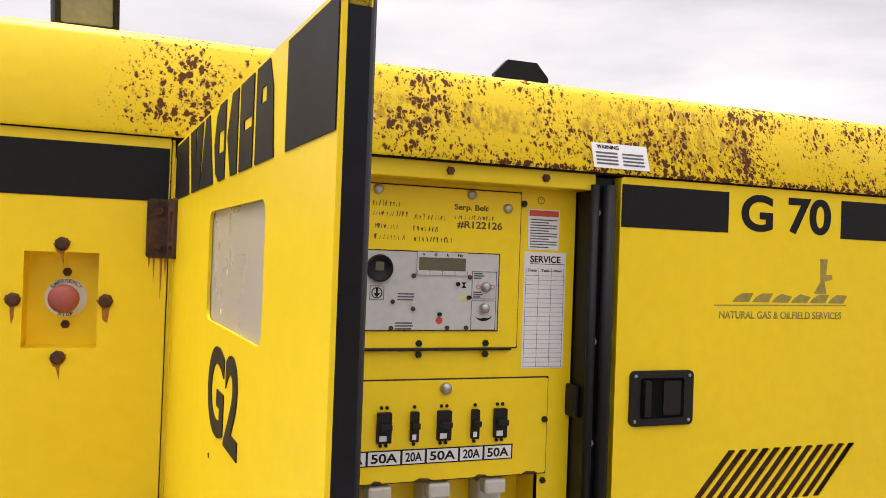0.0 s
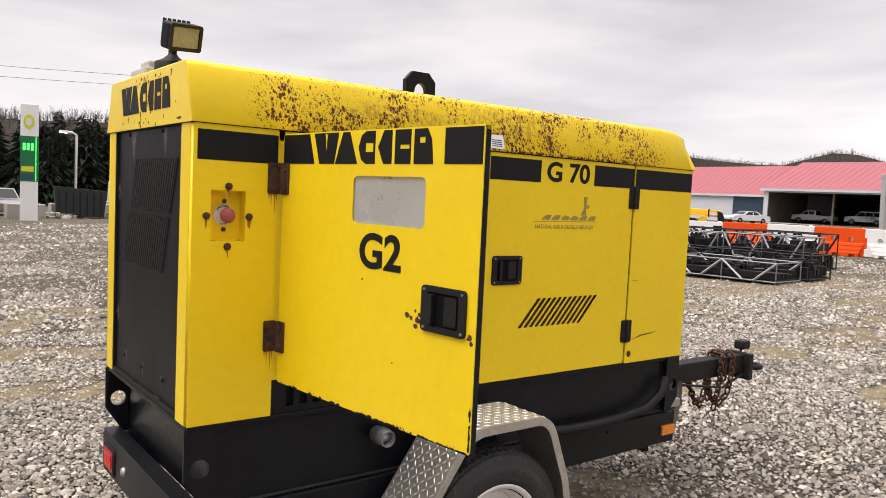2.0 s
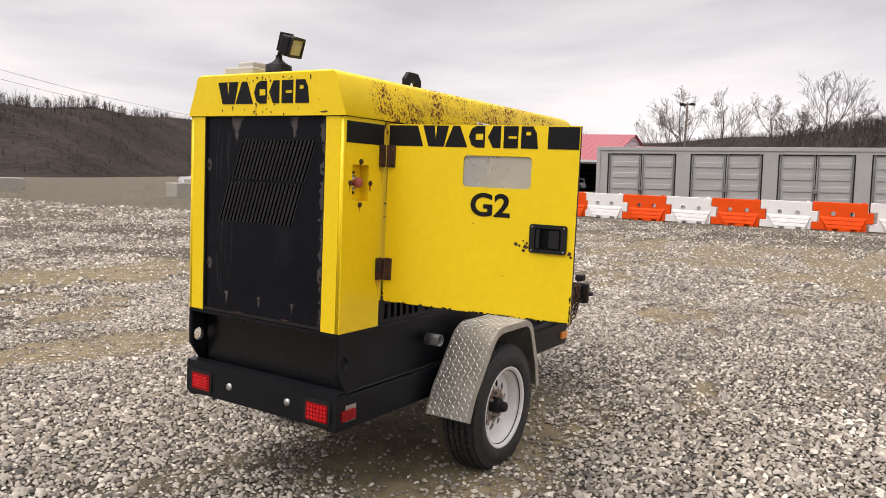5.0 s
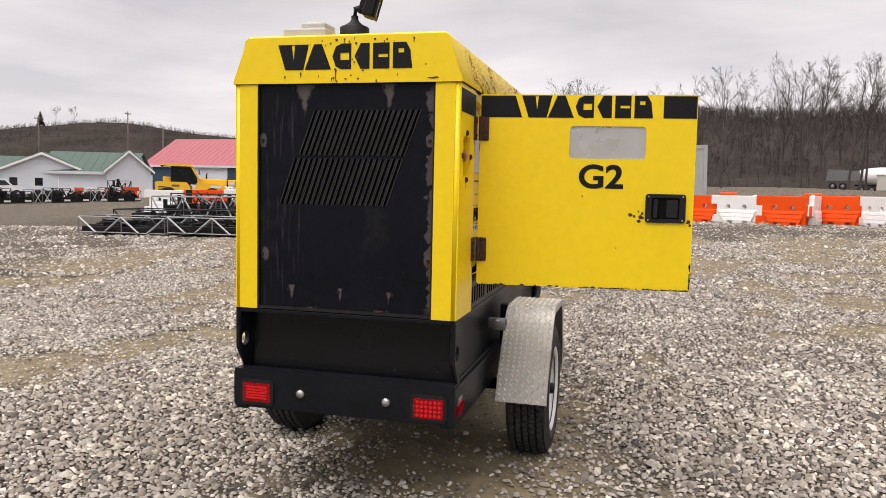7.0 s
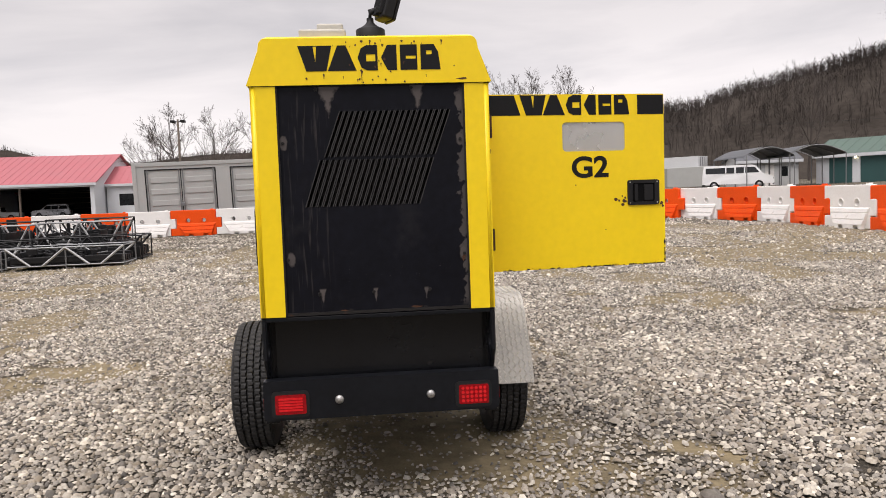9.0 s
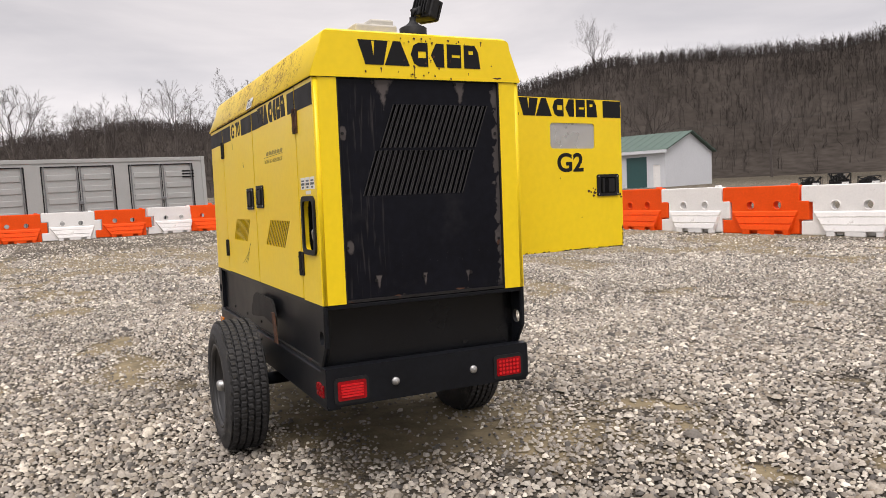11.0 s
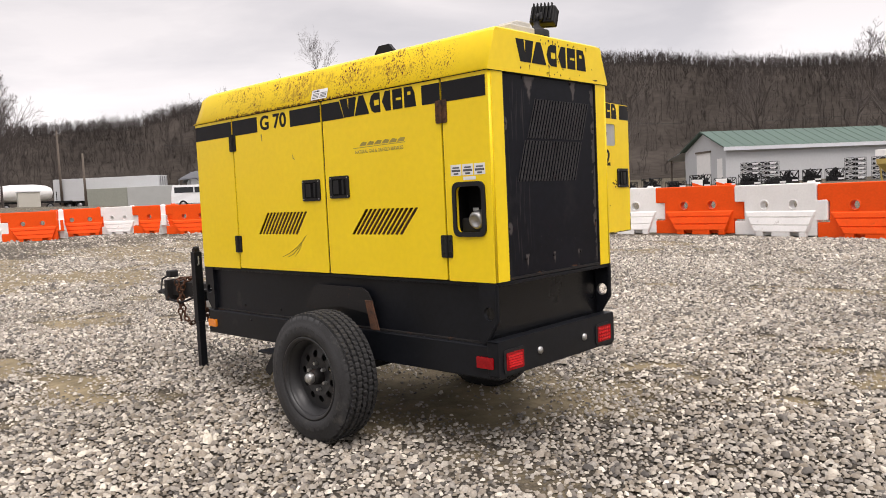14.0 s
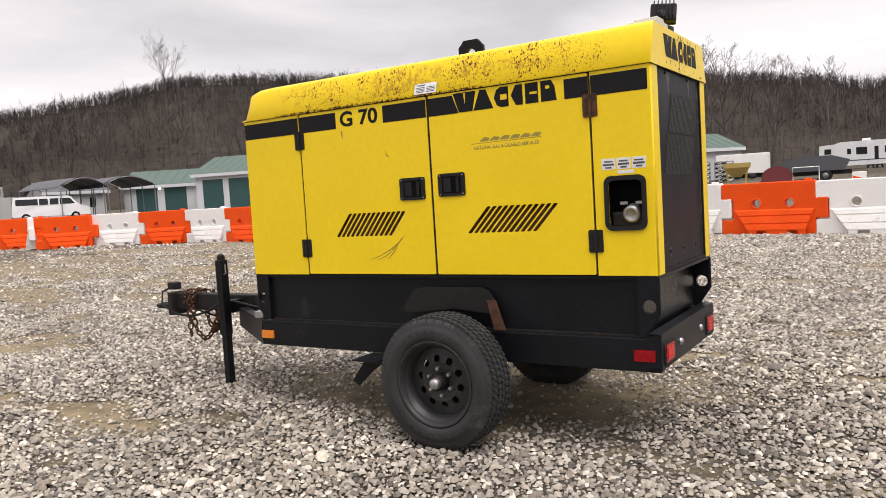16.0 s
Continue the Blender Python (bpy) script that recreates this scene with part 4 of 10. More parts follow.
def build_woods():
    """Thousands of small leafless crowns: a stem, rising limbs and a fan of fine twigs each, all slender blades."""
    rng = np.random.default_rng(5)
    bearing = np.concatenate([rng.uniform(a0, a1, n) for a0, a1, n in ((-102, 4, 13200), (4, 50, 4200), (50, 102, 2600))])
    depth = np.sqrt(rng.uniform(0.0, 1.12, len(bearing)))
    edge = rng.random(len(bearing)) < np.where(bearing > 50, 0.5, 0.24)
    depth[edge] = rng.uniform(0.95, 1.07, edge.sum())
    base = np.array([hill_point(a, f) for a, f in zip(bearing, depth)])
    far = np.array([reach(a) / 235 for a in bearing])
    n = len(base)
    h = rng.uniform(2.5, 4.2, n) * np.where(far > 1.6, rng.uniform(0.45, 0.8, n), 1.0) * np.where(rng.random(n) < 0.05, 1.3, 1.0)
    h *= np.where((bearing > 50) & ~edge, 0.5, 1.0)
    wide = np.where(far > 1.6, 0.034, 0.045 * far) * (0.6 + 0.4 * np.minimum(depth, 1.0))
    base[:, 2] -= 0.3 + 6.0 * np.maximum(0.0, depth - 1.0)

    def blades(p, q, w):
        """Slender triangles from p to q, w wide at the foot, turned at random."""
        d = q - p
        side = np.cross(d, rng.normal(0, 1, d.shape))
        side *= (w / np.maximum(np.linalg.norm(side, axis=-1), 1e-6))[..., None]
        return np.stack([p - side, p + side, q], -2).reshape(-1, 3)

    top = base + np.stack([rng.normal(0, 0.04, n) * h, rng.normal(0, 0.04, n) * h, h], 1)
    sets = [blades(base, top, wide * 1.5), blades(base, top, wide * 1.5)]
    for k in range(4):      # brush about the foot
        a, ln = rng.uniform(0, 2 * np.pi, n), h * rng.uniform(0.18, 0.42, n)
        p = base + np.stack([rng.normal(0, 0.5, n), rng.normal(0, 0.5, n), np.zeros(n)], 1)
        sets.append(blades(p, p + np.stack([np.cos(a) * ln * 0.6, np.sin(a) * ln * 0.6, ln], 1), wide * 1.6))
    for k in range(8):
        f = rng.uniform(0.10, 0.86, n)
        p = base + (top - base) * f[:, None]
        a = rng.uniform(0, 2 * np.pi, n)
        ln = h * rng.uniform(0.12, 0.24, n) * (1.2 - 0.5 * f)
        up = rng.uniform(0.9, 2.0, n)
        q = p + np.stack([np.cos(a) * ln, np.sin(a) * ln, ln * up], 1)
        sets.append(blades(p, q, wide))
        for j in range(2):
            g = rng.uniform(0.2, 0.95, n)
            u = p + (q - p) * g[:, None]
            l2 = ln * rng.uniform(0.35, 0.7, n)
            b = a + rng.normal(0, 0.8, n)
            v = u + np.stack([np.cos(b) * l2, np.sin(b) * l2, l2 * rng.uniform(0.7, 2.2, n)], 1)
            sets.append(blades(u, v, wide * 0.7))
    v = np.concatenate(sets)
    me = bpy.data.meshes.new("woods")
    me.vertices.add(len(v))
    me.vertices.foreach_set("co", v.astype(np.float32).ravel())
    me.loops.add(len(v))
    me.loops.foreach_set("vertex_index", np.arange(len(v), dtype=np.int32))
    me.polygons.add(len(v) // 3)
    me.polygons.foreach_set("loop_start", np.arange(0, len(v), 3, dtype=np.int32))
    me.update(calc_edges=True)
    me.validate()
    me.materials.append(M["wood_far"])
    tagged(new("woods", me), "leafless brown woods covering the hillsides", "woods", kind="stuff")


build_woods()


def bare_tree(x, y, h, seed, spread=0.30, limbs=22, thick=0.22, label="tall leafless grey tree at the edge of the yard"):
    """A leafless tree: a tapered trunk, rising limbs, and three generations of ever finer branches."""
    rng = random.Random(seed)
    t = thing("bare_tree", (x, y, ground_z(x, y) - 0.1), label, "tree", "bare trees round the yard")
    parts = {"trunk": ([], []), "crown": ([], [])}

    def limb(name, points, r0, r1, sides=4):
        verts, faces = parts[name]
        k = len(verts)
        for i, c in enumerate(points):
            d = (points[min(i + 1, len(points) - 1)] - points[max(i - 1, 0)]).normalized()
            a = d.cross(Vector((0.31, 0.93, 0.17))).normalized()
            b = d.cross(a)
            r = r0 + (r1 - r0) * i / (len(points) - 1)
            for j in range(sides):
                w = 2 * math.pi * j / sides
                verts.append(tuple(c + a * (r * math.cos(w)) + b * (r * math.sin(w))))
        for i in range(len(points) - 1):
            for j in range(sides):
                faces.append((k + i * sides + j, k + i * sides + (j + 1) % sides, k + (i + 1) * sides + (j + 1) % sides, k + (i + 1) * sides + j))

    def swing(p, d, ln, n, wander, lift):
        points = [p]
        for i in range(n):
            d = (d + Vector((rng.gauss(0, wander), rng.gauss(0, wander), rng.gauss(0, wander) + lift))).normalized()
            points.append(points[-1] + d * (ln / n))
        return points, d

    def along(points, f):
        g = f * (len(points) - 1)
        i = min(int(g), len(points) - 2)
        return points[i].lerp(points[i + 1], g - i), (points[i + 1] - points[i]).normalized()

    def fork(d, angle):
        side = d.cross(Vector((rng.gauss(0, 1), rng.gauss(0, 1), rng.gauss(0, 1)))).normalized()
        return (d * math.cos(angle) + side * math.sin(angle)).normalized()

    def grow(points, ln, r, level):
        for i in range((0, 5, 5, 3)[level]):
            f = rng.uniform(0.28, 1.0)
            p, d = along(points, f)
            l2 = ln * rng.uniform(0.35, 0.62) * (1.15 - 0.4 * f)
            q, e = swing(p, fork(d, rng.uniform(0.35, 0.75)), l2, (3, 3, 2, 1)[level], 0.09, 0.09)
            limb("crown", q, max(0.012, r * (0.48, 0.48, 0.5, 0.6)[level]), max(0.006, r * 0.14), 3)
            if level < 3:
                grow(q, l2, r * 0.48, level + 1)

    stem, d = swing(Vector((0, 0, 0)), Vector((rng.gauss(0, 0.05), rng.gauss(0, 0.05), 1)), 0.93 * h, 7, 0.06, 0.12)
    limb("trunk", stem, thick, thick * 0.10, 6)
    for i in range(max(8, limbs // 2)):
        f = rng.uniform(0.30, 0.97)
        p, d = along(stem, f)
        ln = h * (spread + 0.24) * (1.15 - 0.8 * f) * rng.uniform(0.75, 1.2)
        q, e = swing(p, fork(d, rng.uniform(0.5, 0.95)), ln, 5, 0.09, 0.10)
        r = thick * 0.45 * (1.15 - 0.8 * f)
        limb("crown", q, r, r * 0.22, 4)
        grow(q, ln, r * 0.75, 1)
    for name, (vs, fs) in parts.items():
        me = bpy.data.meshes.new(name)
        me.from_pydata(vs, [], fs)
        me.materials.append(M["bark"])
        new(name, me).parent = t
    return t


# ---- water-filled road barriers ----
def barrier_parts(t, mat):
    front = lambda u, v, w: (u, w - 0.085, v)
    outline = [(0, 0.02), (1.72, 0.02), (1.72, 0.30), (1.50, 0.30), (1.50, 0.68), (1.72, 0.68), (1.72, 0.985), (1.70, 1.01), (0.02, 1.01), (0, 0.985), (0, 0.69), (-0.20, 0.69), (-0.20, 0.31), (0, 0.31)]
    body = plate(outline, [ring(0.46, 0.61, 0.085, 20), ring(1.06, 0.61, 0.085, 20)], front, 0.17)
    crease = [e for e in body.edges if len(e.link_faces) == 2 and e.calc_face_angle(0.0) > 0.9]
    bmesh.ops.bevel(body, geom=crease, offset=0.016, segments=2, affect="EDGES", profile=0.5, clamp_overlap=True)
    add_box(body, 0.09, 0.20, -0.05, 0.05, 1.0, 1.045, 0.01)
    part("body", body, mat, t, smooth=False)
    # the flared foot: a tapering panel with two pressed grooves, standing on three pads
    rows = [(0.495, 0.0), (0.470, 0.028), (0.388, 0.045), (0.382, 0.028), (0.366, 0.030), (0.360, 0.051), (0.238, 0.076), (0.232, 0.058), (0.216, 0.060), (0.210, 0.082), (0.115, 0.100), (0.095, 0.098)]
    for side in (-1, 1):
        bm = bmesh.new()
        ends = []
        for v, w in rows:
            k = (0.495 - v) / 0.40
            ends.append([bm.verts.new((u, side * (0.084 + w), v)) for u in (0.03 + 0.14 * k, 1.47 - 0.27 * k)] + [bm.verts.new((u, side * 0.080, v)) for u in (0.0 + 0.14 * k, 1.50 - 0.27 * k)])
        for a, b in zip(ends, ends[1:]):
            bm.faces.new((a[0], a[1], b[1], b[0]))
            bm.faces.new((a[2], a[0], b[0], b[2]))
            bm.faces.new((a[1], a[3], b[3], b[1]))
        bm.faces.new((ends[-1][0], ends[-1][1], ends[-1][3], ends[-1][2]))
        bmesh.ops.recalc_face_normals(bm, faces=list(bm.faces))
        fl = part("flared_foot", bm, mat, t)
        for u0, u1 in ((0.175, 0.30), (0.48, 0.86), (1.04, 1.20)):
            y0, y1 = sorted((side * 0.082, side * 0.180))
            part("foot_pad", box(u0, u1, y0, y1, 0.0, 0.098, 0.012), mat, fl)
        for u in (0.46, 1.06):
            lip = lathe([(0.082, 0.0), (0.108, 0.0), (0.100, 0.010), (0.086, 0.010)], 18, lambda a, b, c, u=u: (u + a, side * (0.084 + c), 0.61 + b), True)
            part("hole_rim", lip, mat, t)


BARRIERS = {}


def barrier(colour, x, y, yaw):
    z = ground_z(x + 0.85 * math.cos(radians(yaw)), y + 0.85 * math.sin(radians(yaw)))
    m = pose(x, y, z - 0.015, 0, 0, yaw)
    if colour in BARRIERS:
        return copy_thing(BARRIERS[colour], m)
    t = thing("road_barrier", (0, 0, 0), f"{colour} plastic water-filled road barrier on the gravel", "barrier", "row of road barriers round the yard")
    barrier_parts(t, M["orange"] if colour == "orange" else M["white_poly"])
    t.matrix_world = m
    BARRIERS[colour] = t


def build_barriers():
    colours = ("orange", "white")
    # the run beside the sheds, its joints 1.71 m apart
    def south(x):
        bend = min(1.0, max(0.0, (x - 17.0) / 4.0))
        return -9.55 - 0.75 * math.exp(-((x - 4.6) / 2.6) ** 2) + 0.35 * math.exp(-((x - 13) / 4) ** 2) + 1.15 * bend
    for i in range(-3, 12):
        x = 0.36 + 1.71 * i
        y, y2 = south(x), south(x + 1.71)
        yaw = math.degrees(math.atan2(y2 - y, 1.71))
        barrier(colours[i % 2], x, y, yaw)
    # the untidy corner, where some stand askew
    for colour, x, y, yaw in (("orange", 20.75, -8.30, 36), ("white", 22.30, -7.25, -28), ("orange", 23.05, -8.15, 33), ("white", 24.50, -7.30, 21), ("orange", 26.00, -6.75, 62), ("white", 25.15, -4.95, -20), ("orange", 25.10, -4.80, 60), ("white", 25.95, -3.35, 60), ("orange", 26.75, -2.05, 60)):
        barrier(colour, x, y, yaw)
    # the run in front of the container
    def east(y):
        return 27.1 + 0.25 * max(0.0, 1.0 - y)
    for i in range(-1, 6):
        y = 0.98 + 1.74 * i
        x, x2 = east(y), east(y + 1.74)
        yaw = math.degrees(math.atan2(1.74, x2 - x))
        barrier(colours[i % 2], x, y, yaw)
    x, y = 27.1, 11.25
    for i in range(6, 12):
        yaw = 97 + 1.2 * (i - 6)
        barrier(colours[i % 2], x, y, yaw)
        x, y = x + 1.74 * math.cos(radians(yaw)), y + 1.74 * math.sin(radians(yaw))
    # a scattered row far off, before the pale house
    for i in range(7):
        barrier(colours[(i + 1) % 2], 44.0 + 1.74 * i, 42.4 + 0.22 * i, 7 + 14 * math.sin(2.1 * i))


build_barriers()


# ---- storage container with doors along its side ----
def build_container():
    ax, ay, bx, by = 28.4, 11.3, 32.0, -2.0
    length = math.hypot(bx - ax, by - ay)
    yaw = math.degrees(math.atan2(by - ay, bx - ax))
    t = thing("storage_container", (ax, ay, 0.30), "long grey steel storage container with side doors", "container", rz=yaw)
    t.matrix_world = pose(ax, ay, 0.14, 0, -1.45, yaw) @ Matrix.Diagonal((1, 1, 1.06, 1))          # it stands on the slope of the yard
    front = lambda u, v, w: (u, -w, v)
    H, W = 2.88, 2.44
    doors = [(0.44 + 3.36 * i, 0.44 + 3.36 * i + 2.74) for i in range(4)]
    part("side_wall", plate([(0, 0), (length, 0), (length, H), (0, H)], [[(a, 0.14), (b, 0.14), (b, 2.62), (a, 2.62)] for a, b in doors], front, 0.05), M["container"], t)
    part("roof", box(0, length, 0.0, W, H - 0.03, H + 0.03), M["container"], t)
    part("rear_wall", box(0, length, W - 0.04, W, 0, H), M["container"], t)
    end = bmesh.new()
    for i in range(9):
        add_box(end, length - 0.03, length + (0.02 if i % 2 else -0.005), 0.05 + i * 0.26, 0.05 + i * 0.26 + 0.26, 0.15, H - 0.1)
    part("end_wall", end, M["container"], t)
    part("end_wall", box(0, 0.04, 0, W, 0, H), M["container"], t)
    for u in (-0.06, length - 0.10):
        part("corner_post", box(u, u + 0.16, -0.09, 0.10, 0, H + 0.04, 0.01), M["container"], t)
    part("roof_rail", box(0.1, length - 0.1, -0.08, 0.03, H - 0.12, H + 0.03, 0.01), M["container"], t)
    for a, b in doors:
        for lo, hi in ((a + 0.02, (a + b) / 2 - 0.015), ((a + b) / 2 + 0.015, b - 0.02)):
            bm = box(lo, hi, -0.03, 0.02, 0.16, 2.60, 0.008)
            for k in range(5):
                add_box(bm, lo + 0.16, hi - 0.12, -0.055, -0.02, 0.35 + 0.44 * k, 0.57 + 0.44 * k, 0.02)
            d = part("door", bm, M["container"], t)
            bars = tube([(lo + 0.06, -0.07, 0.12), (lo + 0.06, -0.07, 2.64)], 0.022, 6)
            add_tube(bars, [(hi - 0.06, -0.07, 0.12), (hi - 0.06, -0.07, 2.64)], 0.022, 6)
            part("lock_bar", bars, M["galv"], d)
        seal = box(a - 0.025, a + 0.02, -0.062, -0.03, 0.14, 2.64)
        add_box(seal, (a + b) / 2 - 0.014, (a + b) / 2 + 0.014, -0.04, -0.02, 0.14, 2.62)
        add_box(seal, b - 0.02, b + 0.025, -0.062, -0.03, 0.14, 2.64)
        add_box(seal, a, b, -0.062, -0.03, 2.60, 2.645)
        part("door_seal", seal, M["rubber"], t)
        part("lock_box", box((a + b) / 2 - 0.10, (a + b) / 2 + 0.10, -0.13, -0.06, 1.18, 1.32, 0.02), M["galv"], t)
    # writing that cannot be made out
    for k in range(3):
        part("marking", box(length - 1.0, length - 0.45, -0.062, -0.056, 2.30 - 0.12 * k, 2.36 - 0.12 * k), M["decal"], t, "dark unreadable lettering bars")


build_container()


# ---- the generator on its trailer ----
# Its own frame: x from the radiator end to the hitch, y across, the side with the open door at -y.
GEN = thing("trailer_generator", (-0.288, 1.93, 0.0), "yellow towable diesel generator with one side door open, rust-pitted hood", "generator")
LEN, HW = 2.593, 0.5
Z0, Z1, Z2 = 0.90, 1.868, 2.066
S1, S2, S3 = 0.288, 1.205, 2.134
right = lambda u, v, w: (u, -HW + 0.0 - w, v)      # outward on the open side
left = lambda u, v, w: (u, HW + w, v)
rear = lambda u, v, w: (-w, u, v)


def door_on(u, v, w):
    """On the open door: u along it from the hinge, w outward from its yellow face."""
    hx, hy, ex, ey = 0.294, -0.518, 0.391, -1.427
    d = Vector((ex - hx, ey - hy, 0)).normalized()
    nrm = Vector((d.y, -d.x, 0))
    return Vector((hx, hy, 0)) + d * u + nrm * w + Vector((0, 0, v))


def wide(to, u0, flip=False):
    """Lettering helper: a local origin and, on the far side, a mirrored u so that it reads rightly."""
    return (lambda u, v, w: to(u0 - u, v, w)) if flip else (lambda u, v, w: to(u0 + u, v, w))


# the maker's mark is drawn as six plain blocks
MARK = [[(0.00, 1.0), (0.235, 1.0), (0.195, 0.0), (0.055, 0.0)],
        [(0.275, 1.0), (0.335, 1.0), (0.405, 0.0), (0.205, 0.0)],
        [(0.415, 0.5), (0.44, 0.88), (0.48, 1.0), (0.555, 1.0), (0.555, 0.0), (0.48, 0.0), (0.44, 0.12)],
        [(0.58, 0.5), (0.625, 1.0), (0.69, 1.0), (0.69, 0.0), (0.625, 0.0)],
        [(0.715, 0.0), (0.715, 1.0), (0.835, 1.0), (0.835, 0.0)],
        [(0.86, 0.0), (0.86, 1.0), (0.955, 1.0), (0.985, 0.7), (1.0, 0.0)]]
SLITS = {0: [[(0.105, 0.97), (0.13, 0.97), (0.12, 0.35)]], 2: [[(0.475, 0.36), (0.475, 0.64), (0.54, 0.64), (0.54, 0.36)]], 4: [[(0.755, 0.44), (0.755, 0.56), (0.825, 0.56), (0.825, 0.44)]], 5: [[(0.90, 0.60), (0.90, 0.76), (0.94, 0.76), (0.94, 0.60)]]}


def mark(parent, to, width, height):
    for i, shape in enumerate(MARK):
        holes = [[(u * width, v * height) for u, v in h] for h in SLITS.get(i, [])]
        part("mark_block", plate([(u * width, v * height) for u, v in shape], holes, to, 0.0012), M["decal"], parent, "plain black block of the maker's mark")


def bolt(bm, to, u, v, r=0.009, h=0.006):
    vs = [[bm.verts.new(to(u + q * math.cos(math.pi * k / 3), v + q * math.sin(math.pi * k / 3), w)) for k in range(6)] for q, w in ((r, 0), (r * 0.9, h))]
    for k in range(6):
        bm.faces.new((vs[0][k], vs[0][(k + 1) % 6], vs[1][(k + 1) % 6], vs[1][k]))
    bm.faces.new(vs[1])
    bmesh.ops.recalc_face_normals(bm, faces=list(bm.faces))
    return bm


def louvre(u0, u1, shift, v0, v1, count=12, gap=0.52):
    """Slanted slots, as outlines, between v0 and v1; shift is how far their tops lean."""
    out = []
    for i in range(count):
        a = u0 + (u1 - u0) * i / count
        w = (u1 - u0) / count * gap
        out.append([(a, v0 + 0.004), (a + 0.003, v0), (a + w - 0.003, v0), (a + w, v0 + 0.004), (a + w + shift, v1 - 0.004), (a + w + shift - 0.003, v1), (a + shift + 0.003, v1), (a + shift, v1 - 0.004)])
    return out


def hinge(parent, to, u, v, mat, hgt=0.108):
    bm = plate(rrect(u - 0.036, v - hgt / 2, u - 0.004, v + hgt / 2, 0.008), [], to, 0.006)
    add_plate(bm, rrect(u + 0.004, v - hgt / 2, u + 0.036, v + hgt / 2, 0.008), [], to, 0.006)
    h = part("hinge", bm, mat, parent, "rusty steel hinge" if mat == M["rust"] else "")
    k = tube([to(u, v - hgt / 2, 0.008), to(u, v + hgt / 2, 0.008)], 0.008, 8)
    for du in (-0.02, 0.02):
        for dv in (-0.03, 0.03):
            bolt(k, to, u + du, v + dv, 0.007, 0.011)
    part("hinge_pin", k, mat, parent)


def latch(parent, to, u, v):
    """A black paddle latch, 0.165 by 0.122, sunk in its tray."""
    bm = plate(rrect(u - 0.083, v - 0.061, u + 0.083, v + 0.061, 0.012), [rrect(u - 0.058, v - 0.045, u + 0.058, v + 0.045, 0.006)], to, 0.007)
    part("latch_tray", bm, M["rubber"], parent, "black latch tray")
    part("latch_well", plate(rrect(u - 0.062, v - 0.049, u + 0.062, v + 0.049, 0.005), [], to, 0.002), M["latch_dark"], parent)
    pd = plate(rrect(u - 0.050, v - 0.040, u - 0.034, v + 0.040, 0.004), [], to, 0.015)
    add_plate(pd, rrect(u + 0.004, v - 0.038, u + 0.050, v + 0.038, 0.005), [], to, 0.006)
    part("latch_paddle", pd, M["rubber"], parent)
    for du in (-0.071, 0.071):
        for dv in (-0.05, 0.05):
            part("screw", bolt(bmesh.new(), lambda a, b, w: to(a, b, w + 0.007), u + du, v + dv, 0.0042, 0.002), M["steel"], parent)


def stripe(parent, to, u0, u1, slant0=0.0, slant1=0.0):
    part("stripe", plate([(u0 + slant0, 1.752), (u1 + slant1, 1.752), (u1, 1.846), (u0, 1.846)], [], to, 0.0012), M["decal"], parent, "black stripe")


TH = 0.022   # thickness of the sheet panels, folded edges included

# chassis: side rails, front beams, tongue
for y in (-0.5, 0.44):
    part("frame_rail", box(0.0, 2.575, y, y + 0.06, 0.445, 0.605, 0.006), M["black"], GEN)
part("frame_crossmember", box(0.9, 1.0, -0.44, 0.44, 0.47, 0.57), M["black"], GEN)
part("frame_crossmember", box(2.3, 2.4, -0.44, 0.44, 0.47, 0.57), M["black"], GEN)
part("axle", tube([(1.085, -0.60, 0.375), (1.085, 0.60, 0.375)], 0.035, 12), M["black"], GEN, smooth=True)
for s in (-1, 1):
    bm = bmesh.new()
    vs = [bm.verts.new(p) for p in ((2.575, s * 0.5, 0.445), (2.575, s * 0.44, 0.445), (3.16, s * 0.06, 0.47), (3.22, s * 0.10, 0.47), (2.575, s * 0.5, 0.605), (2.575, s * 0.44, 0.605), (3.16, s * 0.06, 0.605), (3.22, s * 0.10, 0.605))]
    for f in ((0, 1, 2, 3), (4, 5, 6, 7), (0, 1, 5, 4), (1, 2, 6, 5), (2, 3, 7, 6), (3, 0, 4, 7)):
        bm.faces.new([vs[i] for i in f])
    bmesh.ops.recalc_face_normals(bm, faces=list(bm.faces))
    part("front_beam", bm, M["black"], GEN)
    lug = box(2.60, 2.68, s * 0.43 - 0.03, s * 0.43 + 0.03, 0.606, 0.65, 0.004)
    bolt(lug, lambda u, v, w: (u, v, 0.65 + w), 2.64, s * 0.43, 0.014, 0.02)
    part("frame_bolt", lug, M["steel"], GEN)

